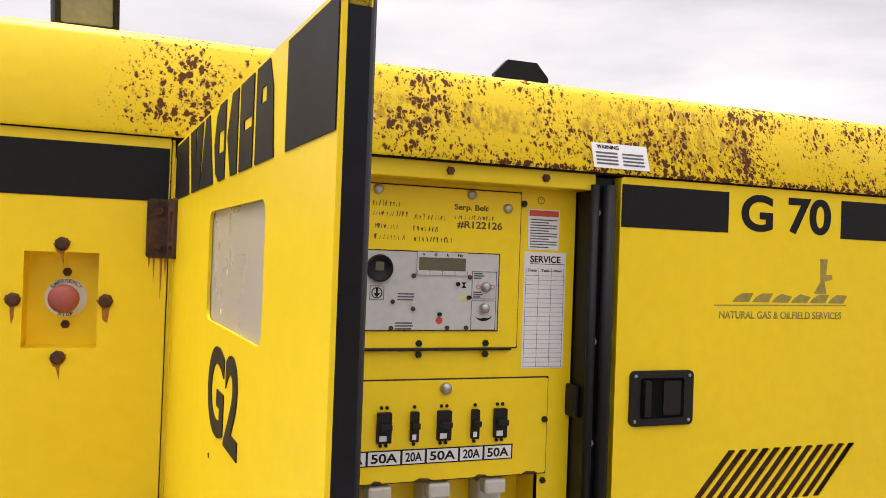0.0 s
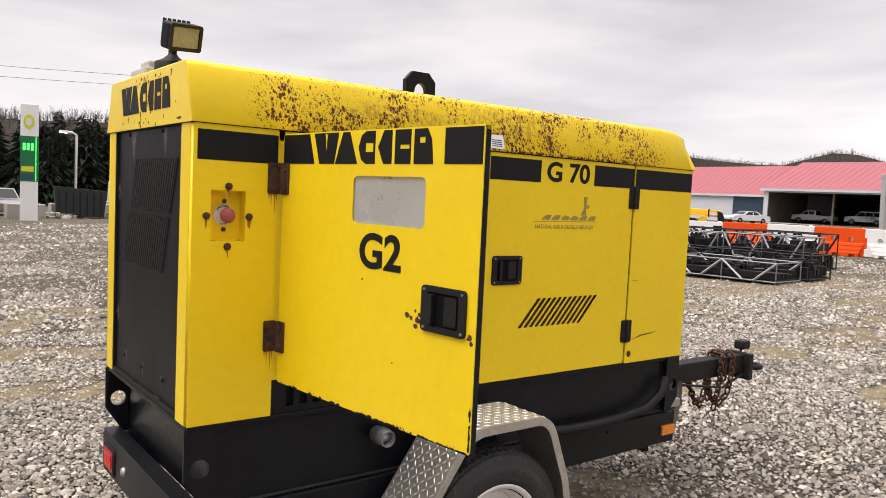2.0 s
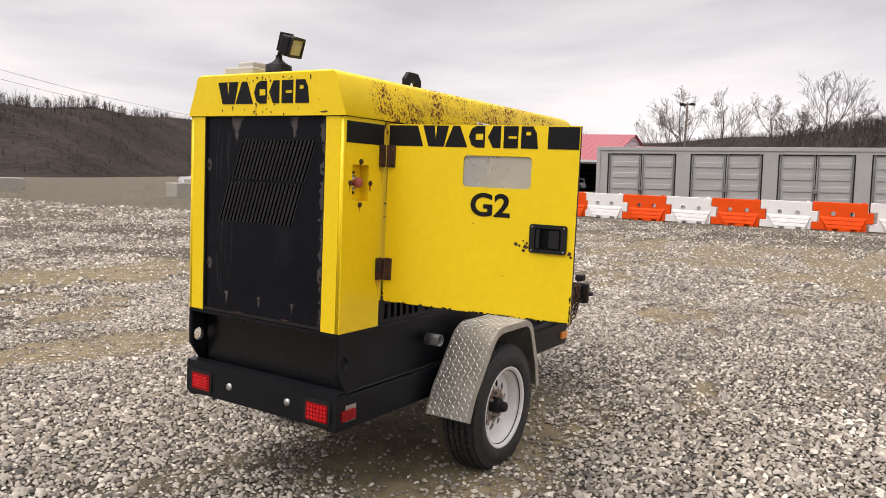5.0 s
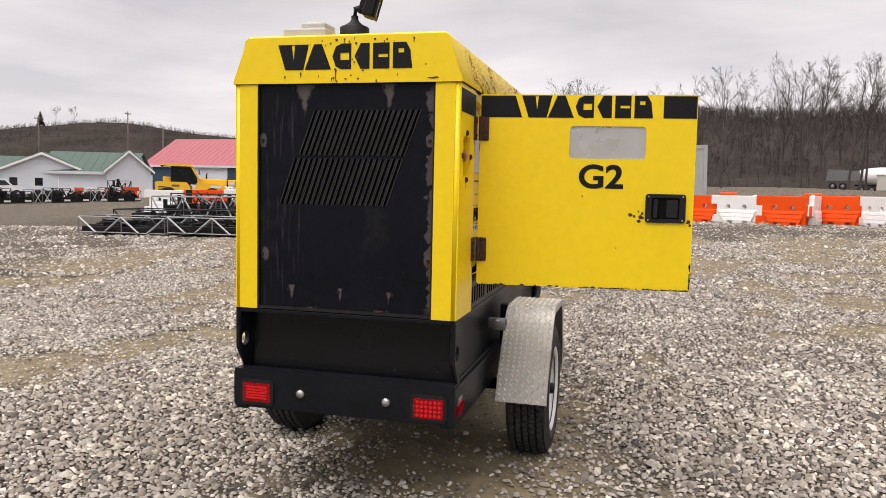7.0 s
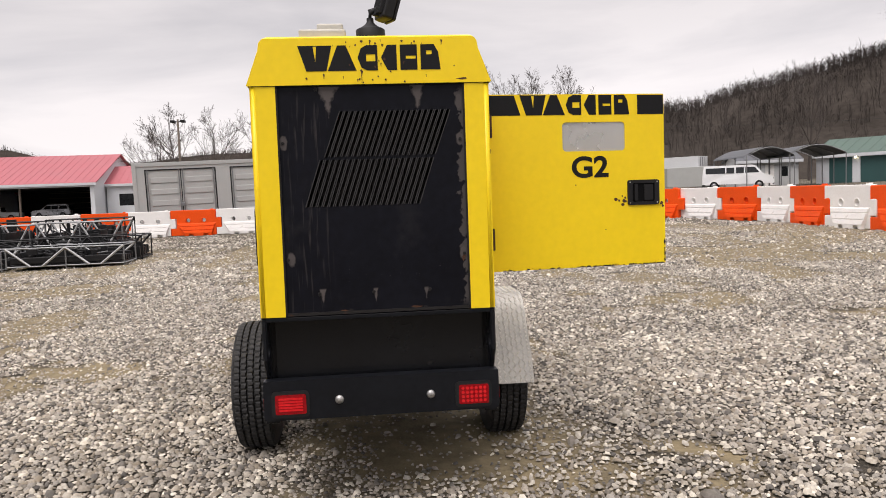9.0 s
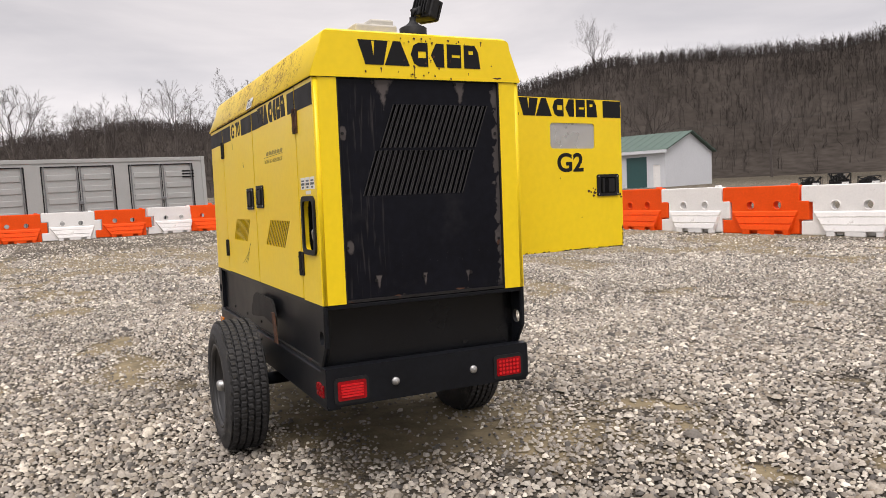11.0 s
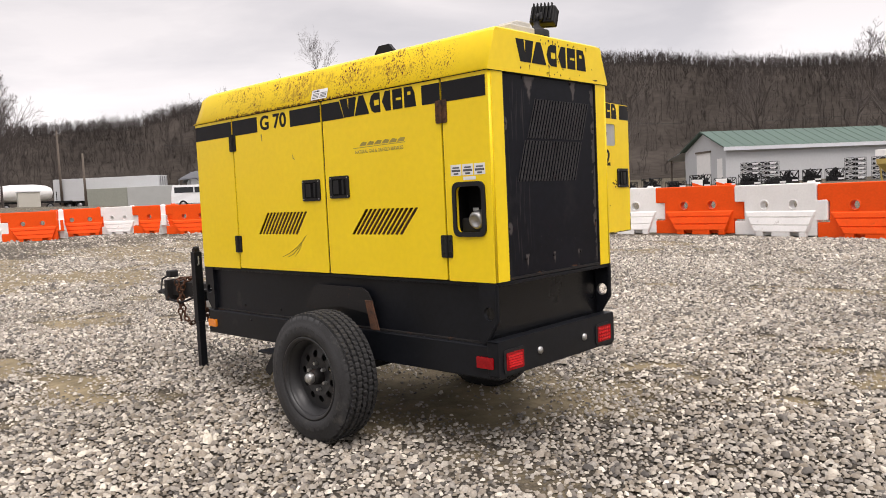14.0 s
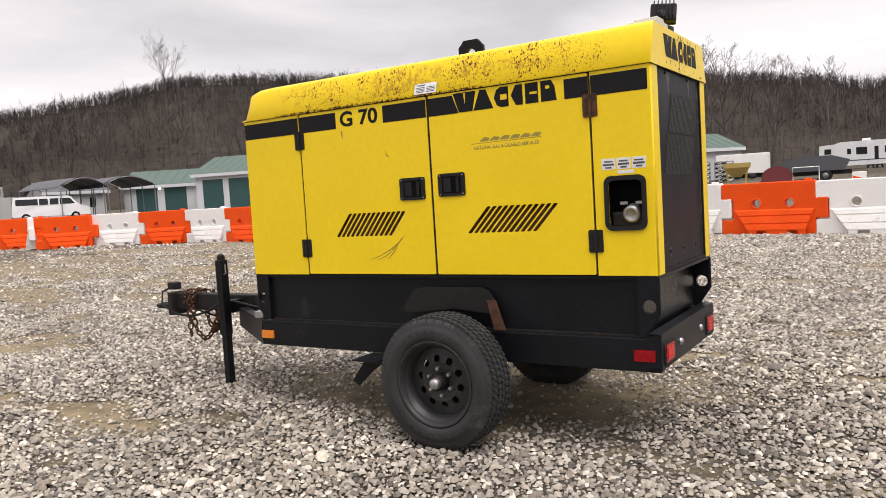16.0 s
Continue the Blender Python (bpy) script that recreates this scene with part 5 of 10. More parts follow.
# base tank: recessed sides between holed end flanges
for s in (-1, 1):
    side = (lambda u, v, w: (u, -0.478 - w, v)) if s < 0 else (lambda u, v, w: (u, 0.478 + w, v))
    part("tank_side", box(0.085, 2.50, min(s * 0.452, s * 0.472), max(s * 0.452, s * 0.472), 0.60, Z0 - 0.001), M["black"], GEN)
    part("tank_flange", plate([(0.0, 0.72), (0.075, 0.61), (0.10, 0.61), (0.10, Z0), (0.0, Z0)], [ring(0.045, 0.755, 0.032, 20)], side, 0.020), M["black"], GEN)
    part("tank_flange", plate([(2.49, 0.61), (2.53, 0.61), (2.593, 0.68), (2.593, Z0), (2.49, Z0)], [ring(2.548, 0.75, 0.032, 20)], side, 0.020), M["black"], GEN)
    edge = tube([(0.004, s * 0.488, Z0 - 0.01), (0.004, s * 0.488, 0.72), (0.077, s * 0.488, 0.612)], 0.011, 6)
    part("tank_edge", edge, M["black"], GEN)
    part("rail_weld", tube([(0.09, s * 0.474, 0.610), (2.5, s * 0.474, 0.610)], 0.008, 5), M["rust_black"], GEN)
    for u in (1.35, 1.75, 2.15):
        part("tank_bolt", bolt(bmesh.new(), lambda a, b, w, s=s: (a, s * (0.472 + w), b), u, 0.655, 0.009, 0.006), M["rust_black"], GEN)
        part("rail_bolt", bolt(bmesh.new(), lambda a, b, w, s=s: (a, s * (0.5 + w), b), u - 0.1, 0.57, 0.008, 0.006), M["rust_black"], GEN)
part("tank_end", box(0.085, 0.10, -0.478, 0.478, 0.60, Z0), M["tank_gloss"], GEN)
part("tank_end", box(2.49, 2.505, -0.478, 0.478, 0.60, Z0), M["black"], GEN)
part("tank_floor", box(0.09, 2.50, -0.478, 0.478, 0.60, 0.612), M["black"], GEN)
part("tank_lip", box(0.0, 2.593, -0.492, 0.492, 0.880, 0.898, 0.003), M["black"], GEN)

# rear bumper and its lamps
bump = plate(rrect(-0.505, 0.458, 0.505, 0.628, 0.02), [], lambda u, v, w: (-0.006 + 0.006 - w, u, v), 0.006)
add_box(bump, -0.004, 0.06, -0.505, 0.505, 0.616, 0.628, 0.004)
add_box(bump, -0.004, 0.05, -0.505, 0.505, 0.458, 0.470, 0.004)
add_box(bump, -0.004, 0.06, -0.505, -0.493, 0.46, 0.627, 0.003)
add_box(bump, -0.004, 0.06, 0.493, 0.505, 0.46, 0.627, 0.003)
BUMPER = part("bumper", bump, M["black"], GEN)
bf = lambda u, v, w: (-0.006 - w, u, v)
for u0, led in ((0.326, False), (-0.459, True)):
    part("lamp_grommet", plate(rrect(u0 - 0.014, 0.470, u0 + 0.146, 0.584, 0.02), [rrect(u0, 0.485, u0 + 0.130, 0.569, 0.008)], bf, 0.006), M["rubber"], BUMPER, "black rubber grommet")
    LENS = part("tail_light", plate(rrect(u0, 0.485, u0 + 0.130, 0.569, 0.008), [], bf, 0.009), M["red_lens"], BUMPER, "red tail light lens")
    bm = bmesh.new()
    if led:
        for i in range(6):
            for k in range(4):
                add_plate(bm, ring(u0 + 0.0175 + i * 0.019, 0.499 + k * 0.0185, 0.0075, 6), [], lambda a, b, w: bf(a, b, 0.009 + w), 0.002)
    else:
        for k in range(5):
            add_plate(bm, rrect(u0 + 0.014, 0.499 + 0.012 * k, u0 + 0.116, 0.508 + 0.012 * k, 0.003, 2), [], lambda a, b, w: bf(a, b, 0.009 + w), 0.003)
    tagged(part("lens_insert", bm, M["red_bright"], LENS), kind="stuff")
for u in (0.186, -0.206):
    bm = lathe([(0.019, 0), (0.018, 0.006), (0.012, 0.011), (0.0005, 0.013)], 14, lambda a, b, c, u=u: bf(u + a, 0.536 + b, c))
    part("bumper_bolt", bm, M["steel"], BUMPER, "bright domed bolt", True)
for s in (-1, 1):
    y = s * 0.5
    sd = (lambda u, v, w: (u, 0.5 + w, v)) if s > 0 else (lambda u, v, w: (u, -0.5 - w, v))
    if s < 0:
        part("marker_backing", plate([(0.015, 0.486), (0.135, 0.486), (0.135, 0.560), (0.015, 0.560)], [], sd, 0.004), M["steel"], GEN, "bright metal marker backing")
        part("side_marker", plate(rrect(0.026, 0.493, 0.128, 0.542, 0.006), [], sd, 0.012), M["red_lens"], GEN, "red side marker lens")
    else:
        part("side_marker", plate(rrect(0.024, 0.497, 0.126, 0.551, 0.006), [], sd, 0.010), M["red_lens"], GEN, "red side marker lens")
    part("side_marker", plate(rrect(2.47, 0.490, 2.57, 0.540, 0.006), [], sd, 0.012), M["amber"], GEN, "amber side marker lens")

# rear corner panels with folded return
for s in (-1, 1):
    to = right if s < 0 else left
    sheet = lambda u, v, w, to=to: to(u, v, w - TH)
    outline = [(0.0, Z0), (S1 - 0.004, Z0), (S1 - 0.004, Z1 - 0.004), (0.0, Z1 - 0.004)]
    if s < 0:
        hole = [(0.059, 1.494), (0.174, 1.494), (0.174, 1.657), (0.059, 1.657)]
    else:
        hole = rrect(0.052, 1.128, 0.222, 1.355, 0.03)
    p = part("rear_corner_panel", plate(outline, [hole], sheet, TH), M["yellow"], GEN)
    if s < 0:
        RCP = p
    else:
        LCP = p
    col = box(-0.004, 0.035, min(s * 0.395, s * 0.478), max(s * 0.395, s * 0.478), Z0, Z1 - 0.004)
    part("rear_post", col, M["yellow"], GEN)
    edge = tube([(0.010, s * (HW - 0.014), Z0 + 0.002), (0.010, s * (HW - 0.014), Z1 - 0.006)], 0.014, 12)
    part("post_edge", edge, M["yellow"], GEN, smooth=True)
    stripe(p, to, 0.012, S1 - 0.006)

# radiator end: black panel with two rows of slanted slots
slots = louvre(-0.188, 0.301, -0.067, 1.360, 1.556, 20, 0.55) + louvre(-0.262, 0.213, -0.070, 1.568, 1.757, 20, 0.55)
RP = part("radiator_panel", plate([(-0.393, Z0 + 0.004), (0.393, Z0 + 0.004), (0.393, Z1 - 0.006), (-0.393, Z1 - 0.006)], slots, lambda u, v, w: (0.022 - w, u, v), 0.014), M["panel_black"], GEN, "black louvred radiator panel")
lips = bmesh.new()
for slot in slots:
    (a0, b0), (a1, b1) = slot[0], slot[4]
    w = slot[3][0] - slot[0][0]
    lean = slot[7][0] - slot[0][0]
    v0, v1 = slot[1][1], slot[5][1]
    for du in (-0.0035, w):
        add_plate(lips, [(a0 + du, v0), (a0 + du + 0.0035, v0), (a0 + du + 0.0035 + lean, v1), (a0 + du + lean, v1)], [], lambda u, v, q: (0.008 - q, u, v), 0.0035)
tagged(part("slot_edging", lips, M["slot_edge"], RP), kind="stuff")
rim = bmesh.new()
for u0, u1, v0, v1 in ((-0.396, -0.388, Z0, Z1 - 0.006), (0.388, 0.396, Z0, Z1 - 0.006), (-0.39, 0.39, Z0 + 0.002, Z0 + 0.014)):
    add_box(rim, -0.002, 0.012, u0, u1, v0, v1)
part("panel_edge", rim, M["rust_black"], RP)
for u, v in ((0.375, 1.63), (0.375, 1.14), (-0.372, 1.63), (-0.375, 1.14), (0.25, 0.99), (0.02, 0.99), (-0.22, 0.99), (0.23, 1.85), (-0.17, 1.85), (0.12, 0.915), (-0.2, 0.915)):
    part("screw", bolt(bmesh.new(), lambda a, b, w: (0.008 - w, a, b), u, v, 0.008, 0.005), M["rust_black"], RP)
def splash(parent, to, u, v, w2, h2, mat, seed, name, drip=0.0):
    """An irregular thin patch of wear or a run below it."""
    q = random.Random(seed)
    pts = []
    for i in range(11):
        a = 2 * math.pi * i / 11
        r = q.uniform(0.45, 1.1)
        dv = math.sin(a) * h2 * r
        pts.append((u + math.cos(a) * w2 * r * (1.0 if dv > 0 else max(0.3, 1 - drip)), v + (dv if dv > 0 else dv * (1 + 3 * drip))))
    part(name, plate(pts, [], to, 0.0006), mat, parent)


panel_on = lambda u, v, w: (0.008 - w, u, v)
for i, (u, v, w2, h2) in enumerate(((0.15, 0.915, 0.02, 0.005), (-0.16, 0.918, 0.03, 0.006), (-0.373, 1.125, 0.008, 0.02), (0.23, 1.85, 0.006, 0.012))):
    splash(RP, lambda a, b, w: panel_on(a, b, w + 0.0007), u, v, w2, h2, M["rust"], 60 + i, "rust_spot")
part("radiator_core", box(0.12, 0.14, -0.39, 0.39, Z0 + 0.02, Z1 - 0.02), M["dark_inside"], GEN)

# hood: pressed sheet with leaning sides and a rounded top edge
def hood_section(k=1.0, top=Z2):
    pts = [(HW + 0.008, Z1 - 0.002), (HW + 0.012, Z1 + 0.004)]
    pts.append((HW - 0.040, top - 0.055))
    for i in range(1, 6):
        a = radians(17 + 73 * i / 5)
        pts.append((HW - 0.085 + 0.047 * math.cos(a), top - 0.050 + 0.05 * math.sin(a)))
    return pts


def build_hood():
    half = hood_section()
    full = half + [(-y, z) for y, z in half[::-1]]
    bm = bmesh.new()
    stations = [(-0.010, 0.0), (0.0, 0.012), (LEN - 0.20, 0.012), (LEN - 0.10, 0.008), (LEN - 0.03, -0.012), (LEN + 0.01, -0.16)]
    rows = []
    for i, (x, drop) in enumerate(stations):
        row = []
        for y, z in full:
            zz = z
            if i == 0:
                y, zz = y * 0.992, min(z, Z2 - 0.008)
            f = max(0.0, (z - Z1) / (Z2 - Z1))
            if i >= 3:
                zz = z + (drop - 0.012) * f
            row.append(bm.verts.new((x, y, zz)))
        rows.append(row)
    for a, c in zip(rows, rows[1:]):
        for k in range(len(full) - 1):
            bm.faces.new((a[k], a[k + 1], c[k + 1], c[k]))
    bm.faces.new(rows[0])
    bm.faces.new(rows[-1][::-1])
    bmesh.ops.recalc_face_normals(bm, faces=list(bm.faces))
    ob = part("hood", bm, M["hood"], GEN, "yellow hood with rust pits along both sides")
    for p in ob.data.polygons:
        p.use_smooth = abs(p.normal.x) < 0.4
    return ob


HOOD = build_hood()
mark(HOOD, lambda u, v, w: (-0.0105 - w, 0.295 - u, 1.922 + v), 0.592, 0.104)
for s, to in ((-1, lambda u, v, w: (u, -0.492 - w + 0.30 * (v - 1.90), v)), (1, lambda u, v, w: (u, 0.492 + w - 0.30 * (v - 1.90), v))):
    u0 = 1.135
    lab = part("warning_label", plate([(u0, 1.876), (u0 + 0.14, 1.876), (u0 + 0.14, 1.932), (u0, 1.932)], [], lambda u, v, w: to(u, v, w + 0.014), 0.001), M["white_label"], HOOD, "white warning label")
    bars = bmesh.new()
    for k in range(4):
        for c in range(2):
            add_plate(bars, [(u0 + 0.008 + c * 0.066, 1.884 + 0.008 * k), (u0 + 0.062 + c * 0.066, 1.884 + 0.008 * k), (u0 + 0.062 + c * 0.066, 1.888 + 0.008 * k), (u0 + 0.008 + c * 0.066, 1.888 + 0.008 * k)], [], lambda u, v, w: to(u, v, w + 0.015), 0.0006)
    part("print", bars, M["grey_roof"], HOOD)
    text_part("print", "WARNING", M["decal"], HOOD, (lambda u, v, w, to=to: to(u0 + 0.012 + u, 1.919 + v, w + 0.015)) if s < 0 else (lambda u, v, w, to=to: to(u0 + 0.128 - u, 1.919 + v, w + 0.015)), 0.055, 0.009)

# rust on the hood's radiator end, under the lamp and along its lower edge
hood_on = lambda u, v, w: (-0.0104 - w, u, v)
q_ = random.Random(12)
for i in range(34):
    u = q_.choice((q_.uniform(-0.36, 0.30), q_.gauss(0.0, 0.07)))
    v = q_.choice((q_.uniform(1.872, 1.90), q_.uniform(2.02, 2.05), q_.uniform(1.90, 2.0)))
    r = q_.uniform(0.002, 0.0065)
    splash(HOOD, lambda a, b, w: hood_on(a, b, w + 0.0013), u, v, r, r * 1.2, M["rust"], 200 + i, "rust_spot", 0.5 if i % 3 == 0 else 0.0)
splash(HOOD, hood_on, -0.385, 1.882, 0.030, 0.006, M["rust"], 300, "rust_spot")
splash(HOOD, lambda a, b, w: hood_on(a, b, w + 0.0013), 0.035, 1.915, 0.008, 0.016, M["rust"], 301, "rust_spot", 0.8)
# dark strips added for the shade in the gaps between panels and under the hood
for s, us in ((-1, (S3,)), (1, (S1, S2, S3))):
    for u in us:
        wg = 0.010 if u == S2 else 0.005
        part("seam_shade_strip", box(u - wg, u + wg, min(s * 0.475, s * 0.493), max(s * 0.475, s * 0.493), Z0 + 0.002, Z1 - 0.006), M["rubber"], GEN)
    part("hood_shade_strip", box(0.0, LEN, min(s * 0.478, s * 0.497), max(s * 0.478, s * 0.499), Z1 - 0.005, Z1 + 0.006), M["rubber"], GEN)

part("hood_shade_strip", box(0.0, 0.03, -0.49, 0.49, Z1 - 0.005, Z1 + 0.006), M["rubber"], GEN)

# fixed front side panels, closed doors, the header and sill of the open bay
def side_holes(kind):
    return louvre(1.127, 1.527, 0.106, 1.122, 1.247, 12, 0.55)


def closed_door(to, u0, u1, holes, flip):
    sheet = lambda u, v, w: to(u, v, w - 0.004)
    d = part("door", plate(rrect(u0 + 0.0075, Z0 + 0.004, u1 - 0.0075, Z1 - 0.006, 0.008, 2), holes, sheet, 0.004), M["yellow"], GEN, "closed yellow side door")
    us = [u for h in holes for u, v in h]
    part("louvre_backing", plate([(min(us) - 0.02, 1.10), (max(us) + 0.02, 1.10), (max(us) + 0.02, 1.28), (min(us) - 0.02, 1.28)], [], lambda u, v, w: to(u, v, w - 0.022), 0.004), M["rust"], d)
    fold = bmesh.new()
    for a0, a1, b0, b1 in ((u0 + 0.0085, u0 + 0.0125, Z0 + 0.006, Z1 - 0.008), (u1 - 0.0125, u1 - 0.0085, Z0 + 0.006, Z1 - 0.008), (u0 + 0.01, u1 - 0.01, Z0 + 0.005, Z0 + 0.009)):
        add_plate(fold, [(a0, b0), (a1, b0), (a1, b1), (a0, b1)], [], lambda u, v, w: to(u, v, w - 0.03), 0.026)
    part("door_fold", fold, M["yellow"], d)
    return d


for s, to in ((-1, right), (1, left)):
    sheet = lambda u, v, w, to=to: to(u, v, w - TH)
    fp = part("front_side_panel", plate([(S3 + 0.005, Z0), (LEN, Z0), (LEN, Z1 - 0.004), (S3 + 0.005, Z1 - 0.004)], [], sheet, TH), M["yellow"], GEN)
    stripe(fp, to, S3 + 0.007, LEN - 0.002)
    # door towards the hitch
    lv = louvre(1.127 + 0.288, 1.527 + 0.288, 0.106 if s < 0 else -0.104, 1.122, 1.247, 12, 0.72) if s < 0 else louvre(1.490, 1.905, -0.100, 1.122, 1.256, 12, 0.70)
    d = closed_door(to, S2, S3, lv, s > 0)
    stripe(d, to, S2 + 0.01, 1.503)
    stripe(d, to, 1.845, S3 - 0.007)
    gw = wide(to, 1.540 if s < 0 else 1.812, s > 0)
    text_part("lettering", "G 70", M["decal"], d, lambda u, v, w, gw=gw: gw(u, v + 1.757, w), 0.272, 0.088, 0.0012, "black model lettering", 0.027)
    latch(d, to, 1.332 if s < 0 else 1.331, 1.375)
    hinge(d, to, S3, 1.708, M["rust_black"])
    hinge(d, to, S3, 1.060, M["rust_black"])
    # faded company transfer on the paint
    if s < 0:
        faded = d
        fu = 1.47
    else:
        d2 = closed_door(to, S1, S2, louvre(0.595, 1.003, -0.118, 1.122, 1.258, 12, 0.70), True)
        stripe(d2, to, S2 - 0.007, 1.045, 0.0, -0.035)
        stripe(d2, to, 0.415, S1 + 0.006)
        mark(d2, wide(to, 1.040, True), 0.585, 0.100)
        for shp in d2.children:
            if shp.name.startswith("mark_block"):
                shp.location.z += 1.754
        latch(d2, to, 1.078, 1.383)
        hinge(d2, to, S1, 1.708, M["rust"])
        hinge(d2, to, S1, 1.066, M["rust_black"])
        faded, fu = d2, 0.545
        # scrape marks
        for pts in (((1.655, 0.985), (1.58, 1.008), (1.50, 1.045), (1.44, 1.085), (1.405, 1.118)), ((1.60, 0.985), (1.54, 1.005), (1.47, 1.055), (1.42, 1.110)), ((1.53, 0.99), (1.49, 1.02), (1.455, 1.06))):
            up = [(u + 0.0015, v + 0.0035 * math.sin(math.pi * k / (len(pts) - 1)) + 0.0008) for k, (u, v) in enumerate(pts)]
            part("scratch", plate([*pts, *up[::-1]], [], to, 0.0006), M["ink"], d, "thin dark scratch")
        part("old_label_mark", plate([(1.80, 1.735), (1.80, 1.69), (1.805, 1.69), (1.812, 1.735)], [], to, 0.0006), M["faded"], d)
        part("old_label_mark", plate([(1.50, 1.60), (1.495, 1.565), (1.475, 1.56), (1.49, 1.575)], [], to, 0.0006), M["faded"], d)
    f2 = 1 if s < 0 else -1
    bx = fu if s < 0 else fu + 0.40
    tw = wide(to, bx, s > 0)
    part("faded_transfer", plate([(0.0, 1.582), (0.40, 1.586), (0.40, 1.589), (0.0, 1.585)], [], tw, 0.0006), M["faded"], faded, "faded olive line of an old transfer")
    words = "NATURAL GAS & OILFIELD SERVICES"
    text_part("faded_lettering", words, M["faded"], faded, lambda u, v, w, tw=tw: tw(u + 0.015, v + 1.553, w), 0.37, 0.018, 0.0006, "faded olive lettering")
    rr = random.Random(3 + s)
    for k in range(6):
        a = 0.05 + k * 0.058
        part("faded_transfer", plate([(a, 1.592), (a + 0.05, 1.592), (a + 0.062, 1.606 + 0.008 * rr.random()), (a + 0.03, 1.613), (a + 0.012, 1.604)], [], tw, 0.0006), M["faded"], faded, "faded olive blot of an old transfer")
    if s < 0:
        part("faded_transfer", plate([(0.295, 1.615), (0.335, 1.615), (0.328, 1.645), (0.352, 1.65), (0.352, 1.662), (0.332, 1.662), (0.336, 1.70), (0.312, 1.70), (0.315, 1.645)], [], tw, 0.0006), M["faded"], faded, "faded olive blot of an old transfer")
        part("scratch", plate([(2.17, 1.012), (2.26, 1.028), (2.33, 1.034), (2.38, 1.045), (2.33, 1.040), (2.25, 1.034)], [], to, 0.0006), M["ink"], fp, "thin dark scratch")
        part("scratch", plate([(2.15, 1.305), (2.29, 1.308), (2.15, 1.307)], [], to, 0.0006), M["ink"], fp, "thin dark scratch")
        part("rust_spot", plate(ring(2.168, 0.945, 0.016, 8), [], to, 0.0006), M["rust"], fp)
    # dark sheet standing in for the shade behind slots and door gaps
    part("bay_shade_sheet", box(S2 - 0.01, LEN - 0.05, min(s * 0.35, s * 0.36), max(s * 0.35, s * 0.36), Z0, Z1), M["dark_inside"], GEN)

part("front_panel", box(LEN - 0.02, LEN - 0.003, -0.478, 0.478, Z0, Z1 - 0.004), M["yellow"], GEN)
part("bay_shade_sheet", box(S1 + 0.02, S2, 0.34, 0.35, Z0, Z1), M["dark_inside"], GEN)
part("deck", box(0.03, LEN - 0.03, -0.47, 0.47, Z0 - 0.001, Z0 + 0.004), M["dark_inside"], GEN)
part("bay_shade_sheet", box(S2 + 0.03, S2 + 0.035, -0.35, 0.35, Z0, Z1), M["dark_inside"], GEN)

# open bay: black vented sill, door posts with rubber seals, header with bolts
sill_holes = [rrect(0.345 + 0.052 * i, 0.922, 0.375 + 0.052 * i, 0.998, 0.003, 2) for i in range(6)] + [rrect(0.70 + 0.052 * i, 0.922, 0.73 + 0.052 * i, 0.998, 0.003, 2) for i in range(8)]
part("vent_sill", plate([(S1, Z0), (S2, Z0), (S2, 1.022), (S1, 1.022)], sill_holes, lambda u, v, w: right(u, v, w - 0.03), 0.018), M["black"], GEN, "black vented sill")
# dark sheet gives the shade behind the vent holes
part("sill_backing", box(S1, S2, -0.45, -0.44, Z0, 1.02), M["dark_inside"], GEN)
part("header", box(S1, S2 - 0.05, -0.490, -0.42, 1.828, 1.866, 0.003), M["yellow"], GEN)
for u in (0.45, 0.60, 0.816, 1.032):
    part("header_bolt", bolt(bmesh.new(), lambda a, b, w: (a, -0.490 - w, b), u, 1.847, 0.009, 0.008), M["rust"], GEN)
part("door_post", box(S2 - 0.060, S2 - 0.005, -0.488, -0.33, 1.02, 1.86, 0.004), M["black"], GEN, "black door post")
seal = tube([(S2 - 0.022, -0.502, 1.03), (S2 - 0.022, -0.502, 1.84)], 0.014, 10)
part("door_seal", seal, M["rubber"], GEN, "black rubber door seal", True)
part("door_seal", tube([(S2 - 0.055, -0.496, 1.03), (S2 - 0.055, -0.496, 1.84)], 0.010, 8), M["rubber"], GEN, "", True)
part("strike_plate", box(S2 - 0.075, S2 - 0.062, -0.47, -0.42, 1.33, 1.40, 0.004), M["rust_black"], GEN)
for v in (1.78, 1.50, 1.28, 1.14):
    part("post_rivet", bolt(bmesh.new(), lambda a, b, w: (a, -0.491 - w, b), S2 - 0.045, v, 0.008, 0.004), M["steel"], GEN)
part("hinge_post", box(S1 - 0.002, S1 + 0.022, -0.49, -0.33, 1.02, Z1 - 0.004), M["yellow"], GEN)

# the open door
dh = 0.914
DOOR = part("open_door", plate(rrect(0.0, 1.022, dh, 1.852, 0.01, 2), [rrect(0.388, 1.581, 0.708, 1.719, 0.018)], lambda u, v, w: door_on(u, v, w - 0.004), 0.004), M["door_edge"], GEN, "open yellow door with a small clear window")
part("door_window", plate(rrect(0.380, 1.573, 0.716, 1.727, 0.018), [], lambda u, v, w: door_on(u, v, w - 0.009), 0.004), M["clear"], DOOR, "hazy clear plastic window")
part("door_liner", plate([(0.012, 1.034), (dh - 0.012, 1.034), (dh - 0.012, 1.84), (0.012, 1.84)], [rrect(0.370, 1.563, 0.726, 1.737, 0.018)], lambda u, v, w: door_on(u, v, w - 0.022), 0.013), M["black"], DOOR, "black door lining")
edge = plate([(dh - 0.012, 1.024), (dh, 1.024), (dh, 1.850), (dh - 0.012, 1.850)], [], lambda u, v, w: door_on(u, v, w - 0.021), 0.017)
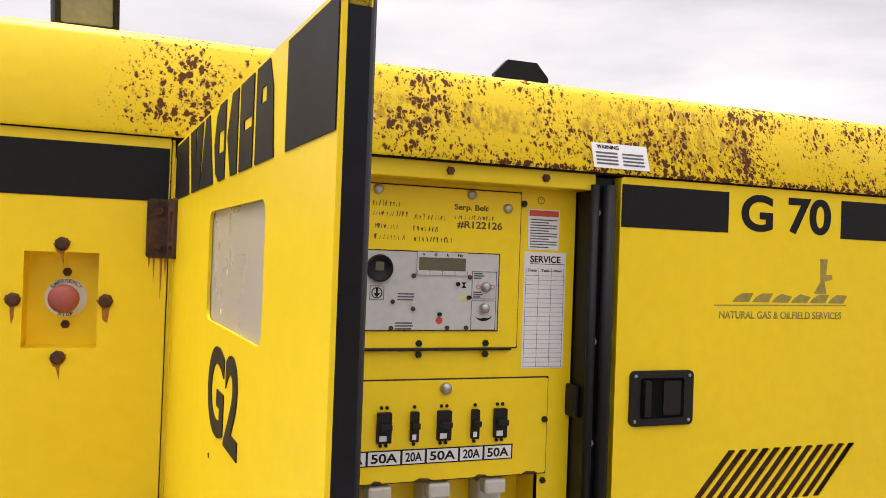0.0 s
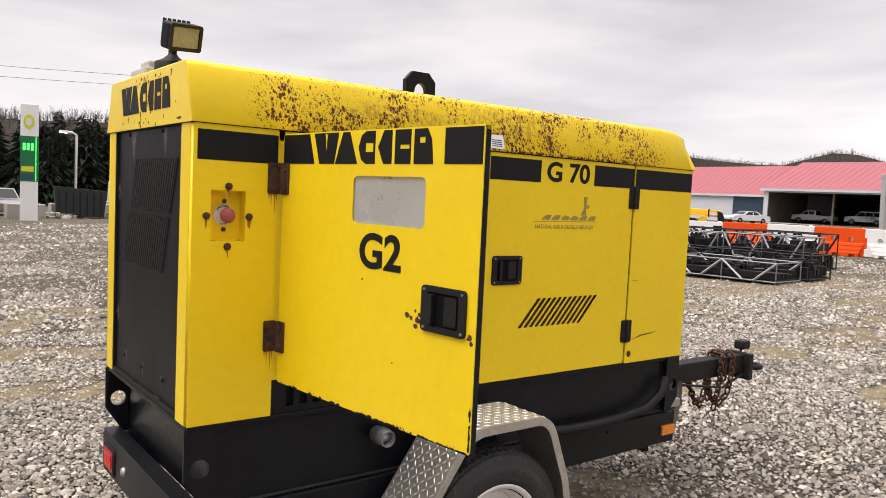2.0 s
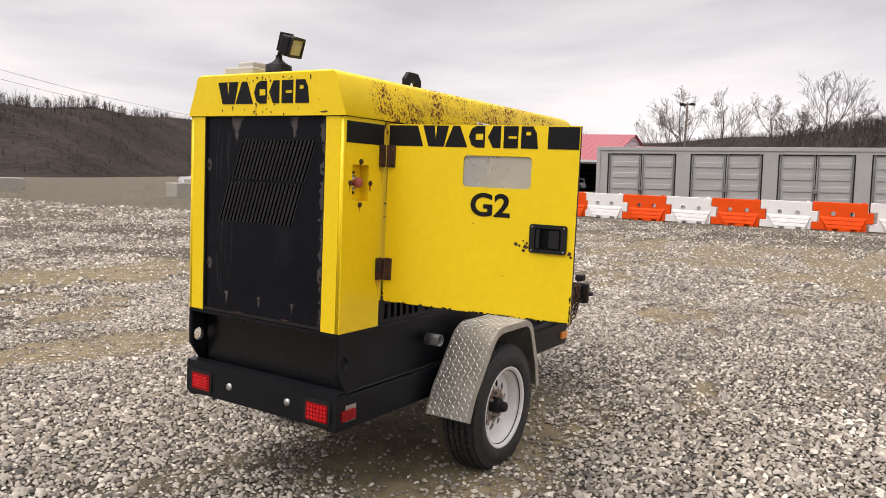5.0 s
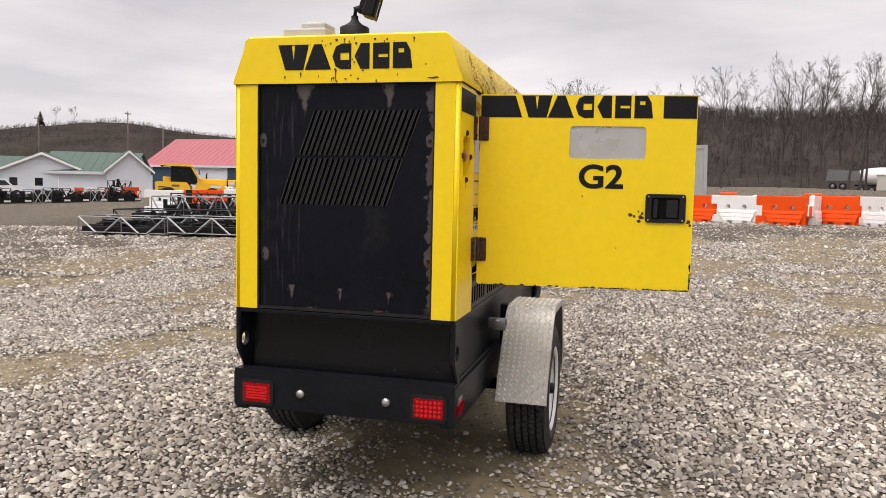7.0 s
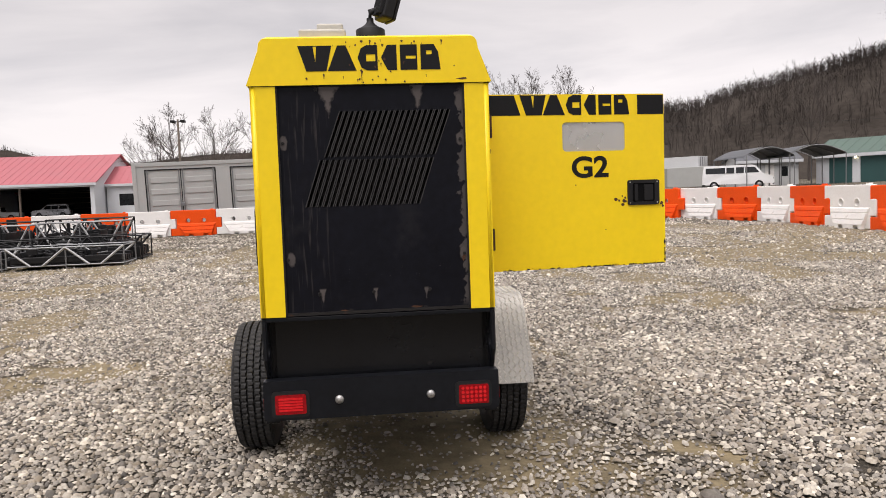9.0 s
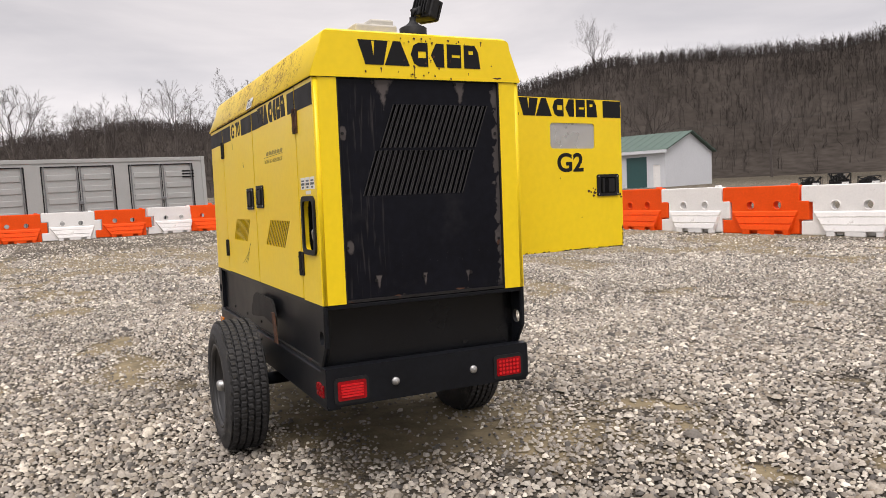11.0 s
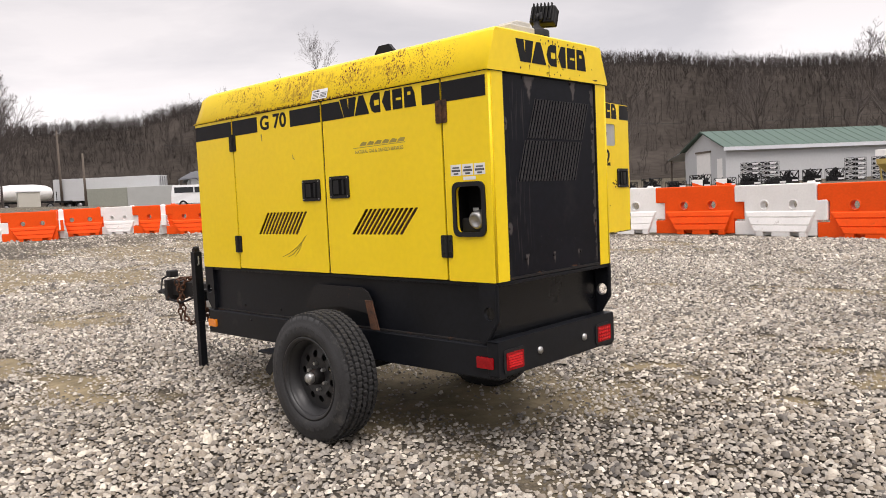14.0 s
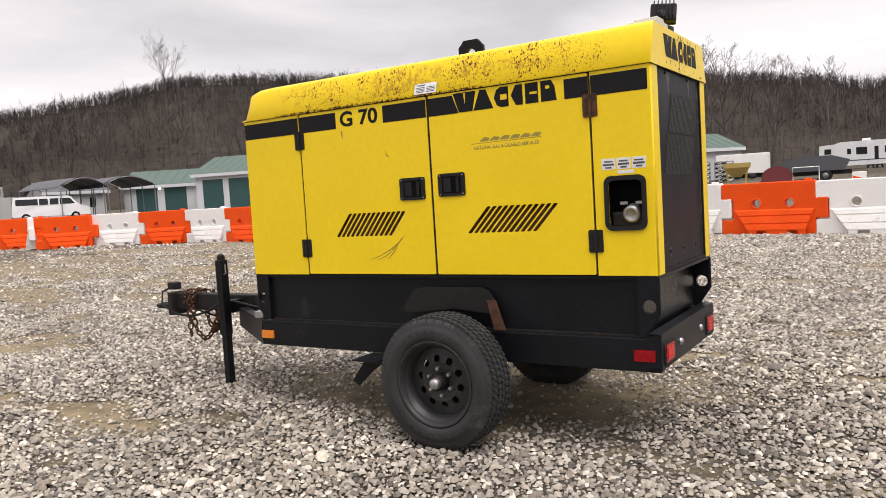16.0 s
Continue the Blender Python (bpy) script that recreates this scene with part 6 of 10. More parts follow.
part("door_fold", edge, M["black"], DOOR)
part("door_fold", plate([(0.0, 1.840), (dh, 1.840), (dh, 1.852), (0.0, 1.852)], [], lambda u, v, w: door_on(u, v, w - 0.022), 0.017), M["yellow"], DOOR)
rub = tube([door_on(dh - 0.007, 1.03, -0.020), door_on(dh - 0.007, 1.848, -0.020)], 0.007, 10)
part("door_rubber", rub, M["rubber"], DOOR, "black rubber edge seal", True)
part("stripe", plate([(0.004, 1.754), (0.182, 1.754), (0.152, 1.847), (0.004, 1.847)], [], door_on, 0.0012), M["decal"], DOOR, "black stripe")
part("stripe", plate([(0.775, 1.754), (dh - 0.003, 1.754), (dh - 0.003, 1.847), (0.775, 1.847)], [], door_on, 0.0012), M["decal"], DOOR, "black stripe")
mark(DOOR, lambda u, v, w: door_on(u + 0.179, v + 1.754, w), 0.553, 0.094)
text_part("lettering", "G2", M["decal"], DOOR, lambda u, v, w: door_on(u + 0.432, v + 1.453, w), 0.188, 0.104, 0.0012, "black fleet lettering", 0.026)
latch(DOOR, door_on, 0.799, 1.375)
q_ = random.Random(31)
for k in range(58):
    if k < 46:
        u, v, w2, h2 = q_.choice((q_.uniform(0.02, 0.90), q_.uniform(0.45, 0.90))), 1.0235, q_.uniform(0.004, 0.016), q_.uniform(0.002, 0.0065)
    else:
        u, v, w2, h2 = dh - 0.004, q_.uniform(1.03, 1.16), q_.uniform(0.002, 0.006), q_.uniform(0.005, 0.016)
    chip = [(min(u + w2 * q_.uniform(0.6, 1.1) * math.cos(6.283 * i / 8), dh), max(v + h2 * q_.uniform(0.5, 1.1) * math.sin(6.283 * i / 8), 1.0222)) for i in range(8)]
    part("paint_chip", plate(chip, [], door_on, 0.0007), M["rust_black"], DOOR)
for k, (u, v, r) in enumerate(((0.655, 1.345, 0.010), (0.672, 1.338, 0.008), (0.700, 1.335, 0.012), (0.704, 1.352, 0.008), (0.693, 1.318, 0.010), (0.895, 1.318, 0.010), (0.902, 1.306, 0.007), (0.688, 1.36, 0.006), (0.45, 1.42, 0.004), (0.60, 1.20, 0.003))):
    rr = random.Random(k)
    part("rust_spot", plate([(u + r * rr.uniform(0.5, 1.2) * math.cos(6.283 * i / 7), v + r * rr.uniform(0.5, 1.2) * math.sin(6.283 * i / 7)) for i in range(7)], [], door_on, 0.0008), M["rust"], DOOR)
for v in (1.704, 1.176):
    leaf = plate(rrect(0.0, v - 0.052, 0.040, v + 0.052, 0.006), [], door_on, 0.006)
    add_plate(leaf, rrect(S1 - 0.040, v - 0.052, S1 + 0.004, v + 0.052, 0.006), [], right, 0.007)
    part("hinge", leaf, M["hinge_rust"], DOOR, "rusty steel hinge")
    part("hinge_pin", tube([(0.292, -0.522, v - 0.052), (0.292, -0.522, v + 0.052)], 0.009, 8), M["rust"], DOOR)
    for dv in (-0.03, 0.03):
        part("hinge_bolt", bolt(bmesh.new(), right, S1 - 0.020, v + dv, 0.008, 0.013), M["rust"], DOOR)
        part("hinge_bolt", bolt(bmesh.new(), door_on, 0.022, v + dv, 0.008, 0.012), M["rust"], DOOR)
    for du, ln, hw in ((-0.034, 0.020, 0.002), (-0.026, 0.045, 0.0018), (-0.014, 0.075, 0.0025), (-0.007, 0.032, 0.002)):
        part("rust_run", plate([(S1 + du - hw, v - 0.052), (S1 + du + hw, v - 0.052), (S1 + du + hw * 0.5, v - 0.052 - ln * 0.7), (S1 + du, v - 0.052 - ln)], [], right, 0.0006), M["rust_stain"], RCP)

# emergency stop in its recess, four bolts round it
part("recess", box(0.055, 0.178, -0.452, -0.446, 1.488, 1.662), M["yellow"], RCP)
for u0, u1, v0, v1 in ((0.051, 0.059, 1.486, 1.665), (0.174, 0.182, 1.486, 1.665), (0.059, 0.174, 1.486, 1.494), (0.059, 0.174, 1.657, 1.665)):
    part("recess_side", box(u0, u1, -0.480, -0.446, v0, v1), M["yellow"], RCP)
inner = lambda u, v, w: (u, -0.452 - w, v)
for u, v in ((0.116, 1.671), (0.045, 1.575), (0.187, 1.575), (0.116, 1.478)):
    part("bolt_head", lathe([(0.0125, 0.0), (0.012, 0.005), (0.008, 0.009), (0.0005, 0.010)], 7, lambda a, b, c, u=u, v=v: right(u + a, v + b, c)), M["rust"], RCP)
    splash(RCP, right, u, v - 0.004, 0.016, 0.015, M["rust_stain"], int(u * 900), "rust_run", 0.5)
for u, v in ((0.120, 1.622), (0.120, 1.530)):
    part("bolt_head", bolt(bmesh.new(), inner, u, v, 0.008, 0.006), M["rust"], RCP)
part("stop_disc", plate(ring(0.120, 1.577, 0.034, 24), [], inner, 0.002), M["white_label"], RCP, "white ring label")
part("stop_button", lathe([(0.013, 0.002), (0.013, 0.022), (0.023, 0.026), (0.025, 0.036), (0.022, 0.044), (0.012, 0.048), (0.0005, 0.049)], 20, lambda a, b, c: inner(0.120 + a, 1.577 + b, c)), M["red_button"], RCP, "faded red mushroom stop button", True)


def ring_text(words, radius, middle, height, parent):
    span = 0.0062
    for i, ch in enumerate(words):
        a = middle - (i - (len(words) - 1) / 2) * span / radius * (1 if middle > 0 else -1)
        ca, sa = math.cos(a), math.sin(a)
        flip = 1 if middle > 0 else -1
        def place(u, v, w, ca=ca, sa=sa, flip=flip):
            r, t = radius + flip * (v - height / 2), (u - 0.0025)
            return inner(0.120 + r * ca + flip * t * sa, 1.577 + r * sa - flip * t * ca, w + 0.002)
        text_part("print", ch, M["decal"], parent, place, 0.005, height, 0.0005)


ring_text("EMERGENCY", 0.0295, math.pi / 2, 0.0065, RCP)
ring_text("STOP", 0.0295, -math.pi / 2, 0.0065, RCP)

# fuel filler in its black tray, labels above it
part("filler_tray", plate(rrect(0.036, 1.113, 0.236, 1.370, 0.035), [rrect(0.056, 1.135, 0.216, 1.348, 0.025)], left, 0.010), M["rubber"], LCP, "black filler tray")
part("filler_well", box(0.05, 0.222, 0.40, 0.41, 1.125, 1.358), M["latch_dark"], LCP)
for u0, u1, v0, v1 in ((0.044, 0.052, 1.12, 1.362), (0.222, 0.230, 1.12, 1.362), (0.05, 0.224, 1.12, 1.128), (0.05, 0.224, 1.355, 1.363)):
    part("well_side", box(u0, u1, 0.405, 0.480, v0, v1), M["latch_dark"], LCP)
part("filler_shelf", box(0.055, 0.217, 0.41, 0.47, 1.128, 1.20, 0.01), M["rubber"], LCP)
part("fuel_cap", lathe([(0.040, -0.03), (0.042, 0.010), (0.036, 0.020), (0.026, 0.022), (0.024, 0.016), (0.0005, 0.016)], 24, lambda a, b, c: (0.118 + a, 0.466 + c + b * 0.25, 1.190 + b - c * 0.25)), M["steel"], LCP, "bright metal fuel cap", True)
for u in (0.10, 0.175):
    part("filler_label", plate([(u - 0.018, 1.232), (u + 0.018, 1.232), (u + 0.018, 1.246), (u - 0.018, 1.246)], [], lambda a, b, w: (a, 0.41 + w, b), 0.001), M["white_label"], LCP)
for k in range(3):
    u = 0.062 + 0.073 * k
    part("fuel_label", plate([(u - 0.030, 1.400), (u + 0.036, 1.400), (u + 0.036, 1.452), (u - 0.030, 1.452)], [], left, 0.0008), M["white_label"], LCP, "white label with black print")
    for j, (hh, ww) in enumerate(((0.009, 0.042), (0.012, 0.054), (0.010, 0.03))):
        v = 1.438 - 0.014 * j
        part("print", plate([(u + 0.003 - ww / 2, v - hh / 2), (u + 0.003 + ww / 2, v - hh / 2), (u + 0.003 + ww / 2, v + hh / 2 - 0.002), (u + 0.003 - ww / 2, v + hh / 2 - 0.002)], [], lambda a, b, w: left(a, b, w + 0.0008), 0.0005), M["grey_roof"], LCP)
part("fuel_label", plate([(0.09, 1.378), (0.168, 1.378), (0.168, 1.394), (0.09, 1.394)], [], left, 0.0008), M["white_label"], LCP, "white label with black print")

# wheels: tyre with ribbed tread, eight-spoked modular rim, hub
def wheel(y, s, rim_mat, rim_label):
    cx, cz, R, W = 1.085, 0.372, 0.352, 0.112
    w = new("wheel")
    w.parent = GEN
    w.location = (cx, y, cz)
    tagged(w, rim_label)
    at = lambda a, b, c: (a, s * c, b)
    # side walls and shoulders
    prof = [(0.200, -0.085), (0.215, -0.097), (0.228, -0.101), (0.232, -0.106), (0.258, -0.111), (0.292, -0.108), (0.296, -0.104), (0.312, -0.102), (0.336, -0.094)]
    tread = []
    n_rib = 5
    for i in range(n_rib):
        a = -0.088 + 0.176 * i / n_rib
        b = a + 0.176 / n_rib - 0.007
        drop = 0.004 if i in (0, n_rib - 1) else 0.0
        tread += [(R - 0.017 - drop, a + 0.001), (R - drop, a + 0.004), (R - drop * 0.3 if i == 0 else R - drop, b - 0.001), (R - 0.017 - drop, b)]
    prof = prof + tread + [(r, -h) for r, h in prof[::-1]]
    bm = bmesh.new()
    n = 264
    rows = []
    for k in range(n):
        a = 2 * math.pi * k / n
        row = []
        for r, h in prof:
            rr = r
            if r > R - 0.006 and (k + 2 * int((h + 0.09) / 0.036)) % 4 == 0:
                rr = r - 0.0055
            row.append(bm.verts.new(at(rr * math.cos(a), rr * math.sin(a), h + (0.003 if r > 0.33 and abs(h) < 0.086 and k % 4 < 2 else 0.0))))
        rows.append(row)
    for k in range(n):
        a, c = rows[k], rows[(k + 1) % n]
        for j in range(len(prof) - 1):
            bm.faces.new((a[j], a[j + 1], c[j + 1], c[j]))
    # flat where it rests
    for v in bm.verts:
        if v.co.z < -0.345:
            v.co.z = -0.345
    bmesh.ops.recalc_face_normals(bm, faces=list(bm.faces))
    t = part("tyre", bm, M["tyre"], w, "worn black tyre")
    for p in t.data.polygons:
        p.use_smooth = max(math.hypot(t.data.vertices[i].co.x, t.data.vertices[i].co.z) for i in p.vertices) < 0.336
    for k in range(34):
        if k % 17 > 12:
            continue
        a = 2 * math.pi * k / 34
        c, d = math.cos(a), math.sin(a)
        q = plate([(u * 1.0, v) for u, v in ((-0.011, 0.262), (0.011, 0.262), (0.011, 0.280), (-0.011, 0.280))], [], lambda u, v, z, c=c, d=d: at(v * c - u * d, v * d + u * c, 0.1105 + z), 0.0012)
        part("sidewall_mark", q, M["tyre"], t)
    rim = lathe([(0.214, 0.084), (0.226, 0.103), (0.219, 0.105), (0.206, 0.096), (0.204, 0.080), (0.198, 0.070), (0.184, 0.060), (0.178, 0.010), (0.172, -0.06), (0.20, -0.085)], 48, at)
    part("rim", rim, rim_mat, w, "", True)
    holes = [ring(0.122 * math.cos(2 * math.pi * (k + 0.3) / 10), 0.122 * math.sin(2 * math.pi * (k + 0.3) / 10), 0.0195, 12) for k in range(10)]
    disc = plate(ring(0, 0, 0.180, 48), holes + [ring(0, 0, 0.046, 20)], lambda u, v, q: (u, s * (0.016 + q), v), 0.006)
    for v in disc.verts:
        r = math.hypot(v.co.x, v.co.z)
        v.co.y += s * (0.014 * max(0, 1 - abs(r - 0.105) / 0.07))
    part("rim_disc", disc, rim_mat, w)
    hub_mat = M["rust_black"]
    part("hub", lathe([(0.044, 0.0), (0.042, 0.055), (0.040, 0.072), (0.030, 0.078)], 20, at), hub_mat, w, "rust-stained hub", True)
    part("hub_cap", lathe([(0.030, 0.070), (0.029, 0.098), (0.022, 0.108), (0.0005, 0.110)], 18, at), M["steel"] if s > 0 else M["rust_black"], w, "", True)
    for k in range(6):
        a = 2 * math.pi * k / 6 + 0.4
        part("wheel_nut", bolt(bmesh.new(), lambda u, v, q: (u, s * (0.030 + q), v), 0.070 * math.cos(a), 0.070 * math.sin(a), 0.0105, 0.022), M["steel"], w)
    part("brake_drum", lathe([(0.15, -0.09), (0.15, -0.03), (0.05, -0.02)], 24, at), M["dark_inside"], w)
    return w


wheel(-0.690, -1, M["white_rim"], "trailer wheel with a chipped white steel rim")
wheel(0.680, 1, M["black_rim"], "trailer wheel with a black steel rim")

# tread-plate mudguard on one side
def build_fender():
    y0, y1 = -0.805, -0.553
    corners = [(0.652, 0.395), (0.700, 0.520), (0.925, 0.835), (1.340, 0.835), (1.450, 0.560), (1.478, 0.420)]
    path = []
    for k, (x, z) in enumerate(corners):
        if k in (0, len(corners) - 1):
            path.append((x, z))
            continue
        c, a, b = Vector((x, z)), Vector(corners[k - 1]), Vector(corners[k + 1])
        r = 0.085 if k in (2, 3) else 0.03
        p, q = c + (a - c).normalized() * r, c + (b - c).normalized() * r
        for i in range(7):
            f = i / 6
            v = p * (1 - f) ** 2 + c * (2 * f * (1 - f)) + q * f ** 2
            path.append((v.x, v.y))
    bm = bmesh.new()
    outer = [(bm.verts.new((x, y0, z)), bm.verts.new((x, y1, z))) for x, z in path]
    dn = []
    for i, (x, z) in enumerate(path):
        a, b = path[max(i - 1, 0)], path[min(i + 1, len(path) - 1)]
        t = Vector((b[0] - a[0], 0, b[1] - a[1])).normalized()
        nrm = Vector((t.z, 0, -t.x))
        q = Vector((x, 0, z)) + nrm * 0.004
        lip = Vector((x, 0, z)) + nrm * 0.034
        dn.append((bm.verts.new((q.x, y0, q.z)), bm.verts.new((q.x, y1, q.z)), bm.verts.new((lip.x, y0 + 0.001, lip.z)), bm.verts.new((lip.x, y0 + 0.006, lip.z))))
    for i in range(len(path) - 1):
        a, b, c, d = outer[i], outer[i + 1], dn[i], dn[i + 1]
        bm.faces.new((a[0], a[1], b[1], b[0]))
        bm.faces.new((c[1], c[0], d[0], d[1]))
        bm.faces.new((a[0], b[0], d[2], c[2]))
        bm.faces.new((c[2], d[2], d[3], c[3]))
    bmesh.ops.recalc_face_normals(bm, faces=list(bm.faces))
    f = part("mudguard", bm, M["alu"], GEN, "bright aluminium tread-plate mudguard")
    # raised lozenges of the tread plate, spaced evenly along the bent sheet
    lz = bmesh.new()
    legs = [math.hypot(b[0] - a[0], b[1] - a[1]) for a, b in zip(path, path[1:])]
    count = int(sum(legs) / 0.024)
    for i in range(count):
        run, k = sum(legs) * (i + 0.5) / count, 0
        while run > legs[k]:
            run -= legs[k]
            k += 1
        (xa, za), (xb, zb) = path[k], path[k + 1]
        t = Vector(((xb - xa) / legs[k], 0, (zb - za) / legs[k]))
        nrm = Vector((-t.z, 0, t.x))
        c = Vector((xa, 0, za)) + t * run + nrm * 0.0006
        for j in range(9):
            sgn = 1 if (i + j) % 2 else -1
            du = t * 0.0112 + Vector((0, sgn * 0.0100, 0))
            dv = t * 0.0028 - Vector((0, sgn * 0.0030, 0))
            p = c + Vector((0, y0 + 0.016 + 0.0275 * j, 0))
            vs = [lz.verts.new(q) for q in (p - du, p + dv, p + du, p - dv)]
            top = lz.verts.new(p + nrm * 0.0030)
            for m_ in range(4):
                lz.faces.new((vs[m_], vs[(m_ + 1) % 4], top))
    bmesh.ops.recalc_face_normals(lz, faces=list(lz.faces))
    tagged(part("tread_pattern", lz, M["alu_bright"], f), kind="stuff")
    part("mudguard_bracket", box(1.05, 1.12, -0.56, -0.495, 0.60, 0.82, 0.004), M["black"], GEN)


build_fender()

# bare rusty mudguard bracket on the other side
br = lambda u, v, w: (u, 0.500 + w, v)
part("mudguard_bracket", plate([(0.845, 0.755), (0.885, 0.815), (0.93, 0.835), (1.30, 0.835), (1.36, 0.815), (1.42, 0.745), (1.44, 0.70), (1.40, 0.69), (1.10, 0.72), (0.90, 0.70), (0.845, 0.70)], [], br, 0.010), M["rust_black"], GEN, "rusty black mudguard bracket")
part("bracket_tab", plate([(0.795, 0.615), (0.86, 0.615), (0.90, 0.77), (0.845, 0.77)], [], lambda u, v, w: br(u, v, w + 0.010), 0.006), M["rust"], GEN)
part("bracket_tab", box(1.44, 1.60, 0.50, 0.64, 0.44, 0.452, 0.002, m=pose(0, 0, 0, 0, 0, 0)), M["black"], GEN)
flap = plate([(1.47, 0.45), (1.64, 0.45), (1.76, 0.30), (1.715, 0.27), (1.67, 0.31), (1.60, 0.37)], [], lambda u, v, w: (u, 0.60 + w, v), 0.006)
part("torn_flap", flap, M["black"], GEN, "torn black mudguard remnant")
part("torn_flap", box(1.50, 1.68, 0.50, 0.70, 0.436, 0.446, 0.002), M["black"], GEN)

# exhaust pipe stub, drain hose, wiring
pipe = lathe([(0.031, 0.0), (0.031, 0.085), (0.026, 0.085), (0.026, 0.0)], 18, lambda a, b, c: (0.715 + a, -0.50 - c, 0.772 + b), True)
part("drain_pipe", tube([(0.74, -0.50, 0.772), (0.74, -0.545, 0.772), (0.69, -0.545, 0.772)], 0.024, 10), M["steel"], GEN, "dull metal pipe stub", True)
part("pipe_clamp", pipe, M["galv"], GEN, "metal hose clamp", True)
part("hose", tube([(1.50, -0.52, 0.70), (1.58, -0.53, 0.655), (1.72, -0.525, 0.64), (1.90, -0.525, 0.635), (2.1, -0.525, 0.64), (2.3, -0.525, 0.66), (2.42, -0.52, 0.72), (2.46, -0.51, 0.80)], 0.022, 8), M["rubber"], GEN, "black rubber hose", True)
part("hose_joint", tube([(1.58, -0.53, 0.66), (1.585, -0.53, 0.70)], 0.03, 8), M["rubber"], GEN, "", True)

# tongue, coupler, jack, chains
TONGUE = part("tongue", box(3.10, 4.02, -0.048, 0.048, 0.565, 0.690, 0.008), M["rust_black"], GEN, "rust-stained black drawbar")
part("tongue_foot", box(2.42, 3.2, -0.05, 0.05, 0.47, 0.566, 0.006), M["black"], GEN)
part("coupler_plate", box(3.98, 4.03, -0.095, 0.095, 0.52, 0.70, 0.006), M["rust_black"], TONGUE)

part("lunette_ring", tube([(4.17 + 0.062 * math.cos(2 * math.pi * k / 18), 0.062 * math.sin(2 * math.pi * k / 18), 0.585) for k in range(18)], 0.018, 8, True), M["rust_black"], TONGUE, "", True)
part("coupler_neck", box(4.02, 4.11, -0.035, 0.035, 0.56, 0.61, 0.008), M["rust_black"], TONGUE)
part("plug", box(4.0, 4.09, -0.03, 0.045, 0.715, 0.775, 0.012), M["rubber"], TONGUE, "black trailer plug")
part("tongue_cap", box(3.075, 3.115, -0.045, 0.045, 0.57, 0.685), M["dark_inside"], TONGUE)
JX, JY = 3.262, 0.195
JACK = part("jack", box(JX - 0.032, JX + 0.032, JY - 0.032, JY + 0.032, 0.42, 0.965, 0.005), M["black"], GEN, "black square drop-leg jack")
part("jack_leg", box(JX - 0.026, JX + 0.026, JY - 0.026, JY + 0.026, 0.045, 0.45, 0.004), M["black"], JACK)
part("jack_foot", box(JX - 0.075, JX + 0.075, JY - 0.065, JY + 0.065, 0.018, 0.046, 0.004), M["rust"], JACK)
part("jack_cap", lathe([(0.0005, 0.022), (0.018, 0.02), (0.024, 0.012), (0.024, 0.0)], 14, lambda a, b, c: (JX + a, JY + b, 0.985 + c)), M["rust_black"], JACK, "", True)
part("jack_cap_neck", box(JX - 0.02, JX + 0.02, JY - 0.02, JY + 0.02, 0.96, 0.988), M["rust_black"], JACK)
part("jack_pin", tube([(JX - 0.05, JY + 0.01, 0.93), (JX - 0.05, JY + 0.01, 0.87), (JX - 0.03, JY + 0.01, 0.86)], 0.006, 6), M["steel"], JACK)
part("jack_mount", box(JX - 0.035, JX + 0.02, 0.04, JY - 0.030, 0.575, 0.665, 0.004), M["black"], JACK)


def chain(points, name="safety_chain"):
    """Links of round bar, each turned a quarter from the last, along a hanging line."""
    pts = [Vector(p) for p in points]
    step, out = 0.036, []
    for a, b in zip(pts, pts[1:]):
        n = max(1, int((b - a).length / step))
        out += [(a.lerp(b, (k + 0.5) / n), (b - a).normalized()) for k in range(n)]
    bm = bmesh.new()
    for i, (c, d) in enumerate(out):
        side = d.cross(Vector((0.31, 0.85, 0.2))).normalized()
        if i % 2:
            side = d.cross(side).normalized()
        loop = [c + d * (0.028 * math.cos(2 * math.pi * k / 10)) + side * (0.018 * math.sin(2 * math.pi * k / 10)) for k in range(10)]
        add_tube(bm, loop, 0.0075, 5, True)
    part(name, bm, M["rust"], TONGUE, "rusty steel safety chain", True)


chain([(3.72, -0.07, 0.55), (3.70, -0.07, 0.66), (3.72, -0.03, 0.715), (3.74, 0.05, 0.71), (3.76, 0.075, 0.62), (3.75, 0.08, 0.50), (3.72, 0.08, 0.40), (3.66, 0.06, 0.34), (3.58, 0.05, 0.40), (3.50, 0.05, 0.53), (3.48, 0.04, 0.56)])
chain([(3.86, 0.07, 0.62), (3.84, 0.075, 0.705), (3.80, 0.02, 0.72), (3.82, -0.065, 0.70), (3.80, -0.075, 0.58), (3.76, -0.075, 0.45), (3.68, -0.06, 0.38), (3.60, -0.05, 0.46), (3.55, -0.05, 0.56)])
chain([(3.78, 0.085, 0.70), (3.785, 0.085, 0.56), (3.79, 0.085, 0.42), (3.785, 0.085, 0.36)])
chain([(3.68, -0.072, 0.70), (3.66, -0.075, 0.52), (3.62, -0.07, 0.36)])
part("wiring", tube([(4.05, 0.02, 0.74), (4.13, 0.06, 0.70), (4.12, 0.08, 0.60), (3.95, 0.085, 0.53), (3.75, 0.09, 0.52), (3.55, 0.10, 0.57), (3.4, 0.13, 0.63), (3.2, 0.16, 0.66), (3.0, 0.14, 0.62), (2.8, 0.1, 0.60)], 0.009, 6), M["rubber"], GEN, "black wiring cable", True)
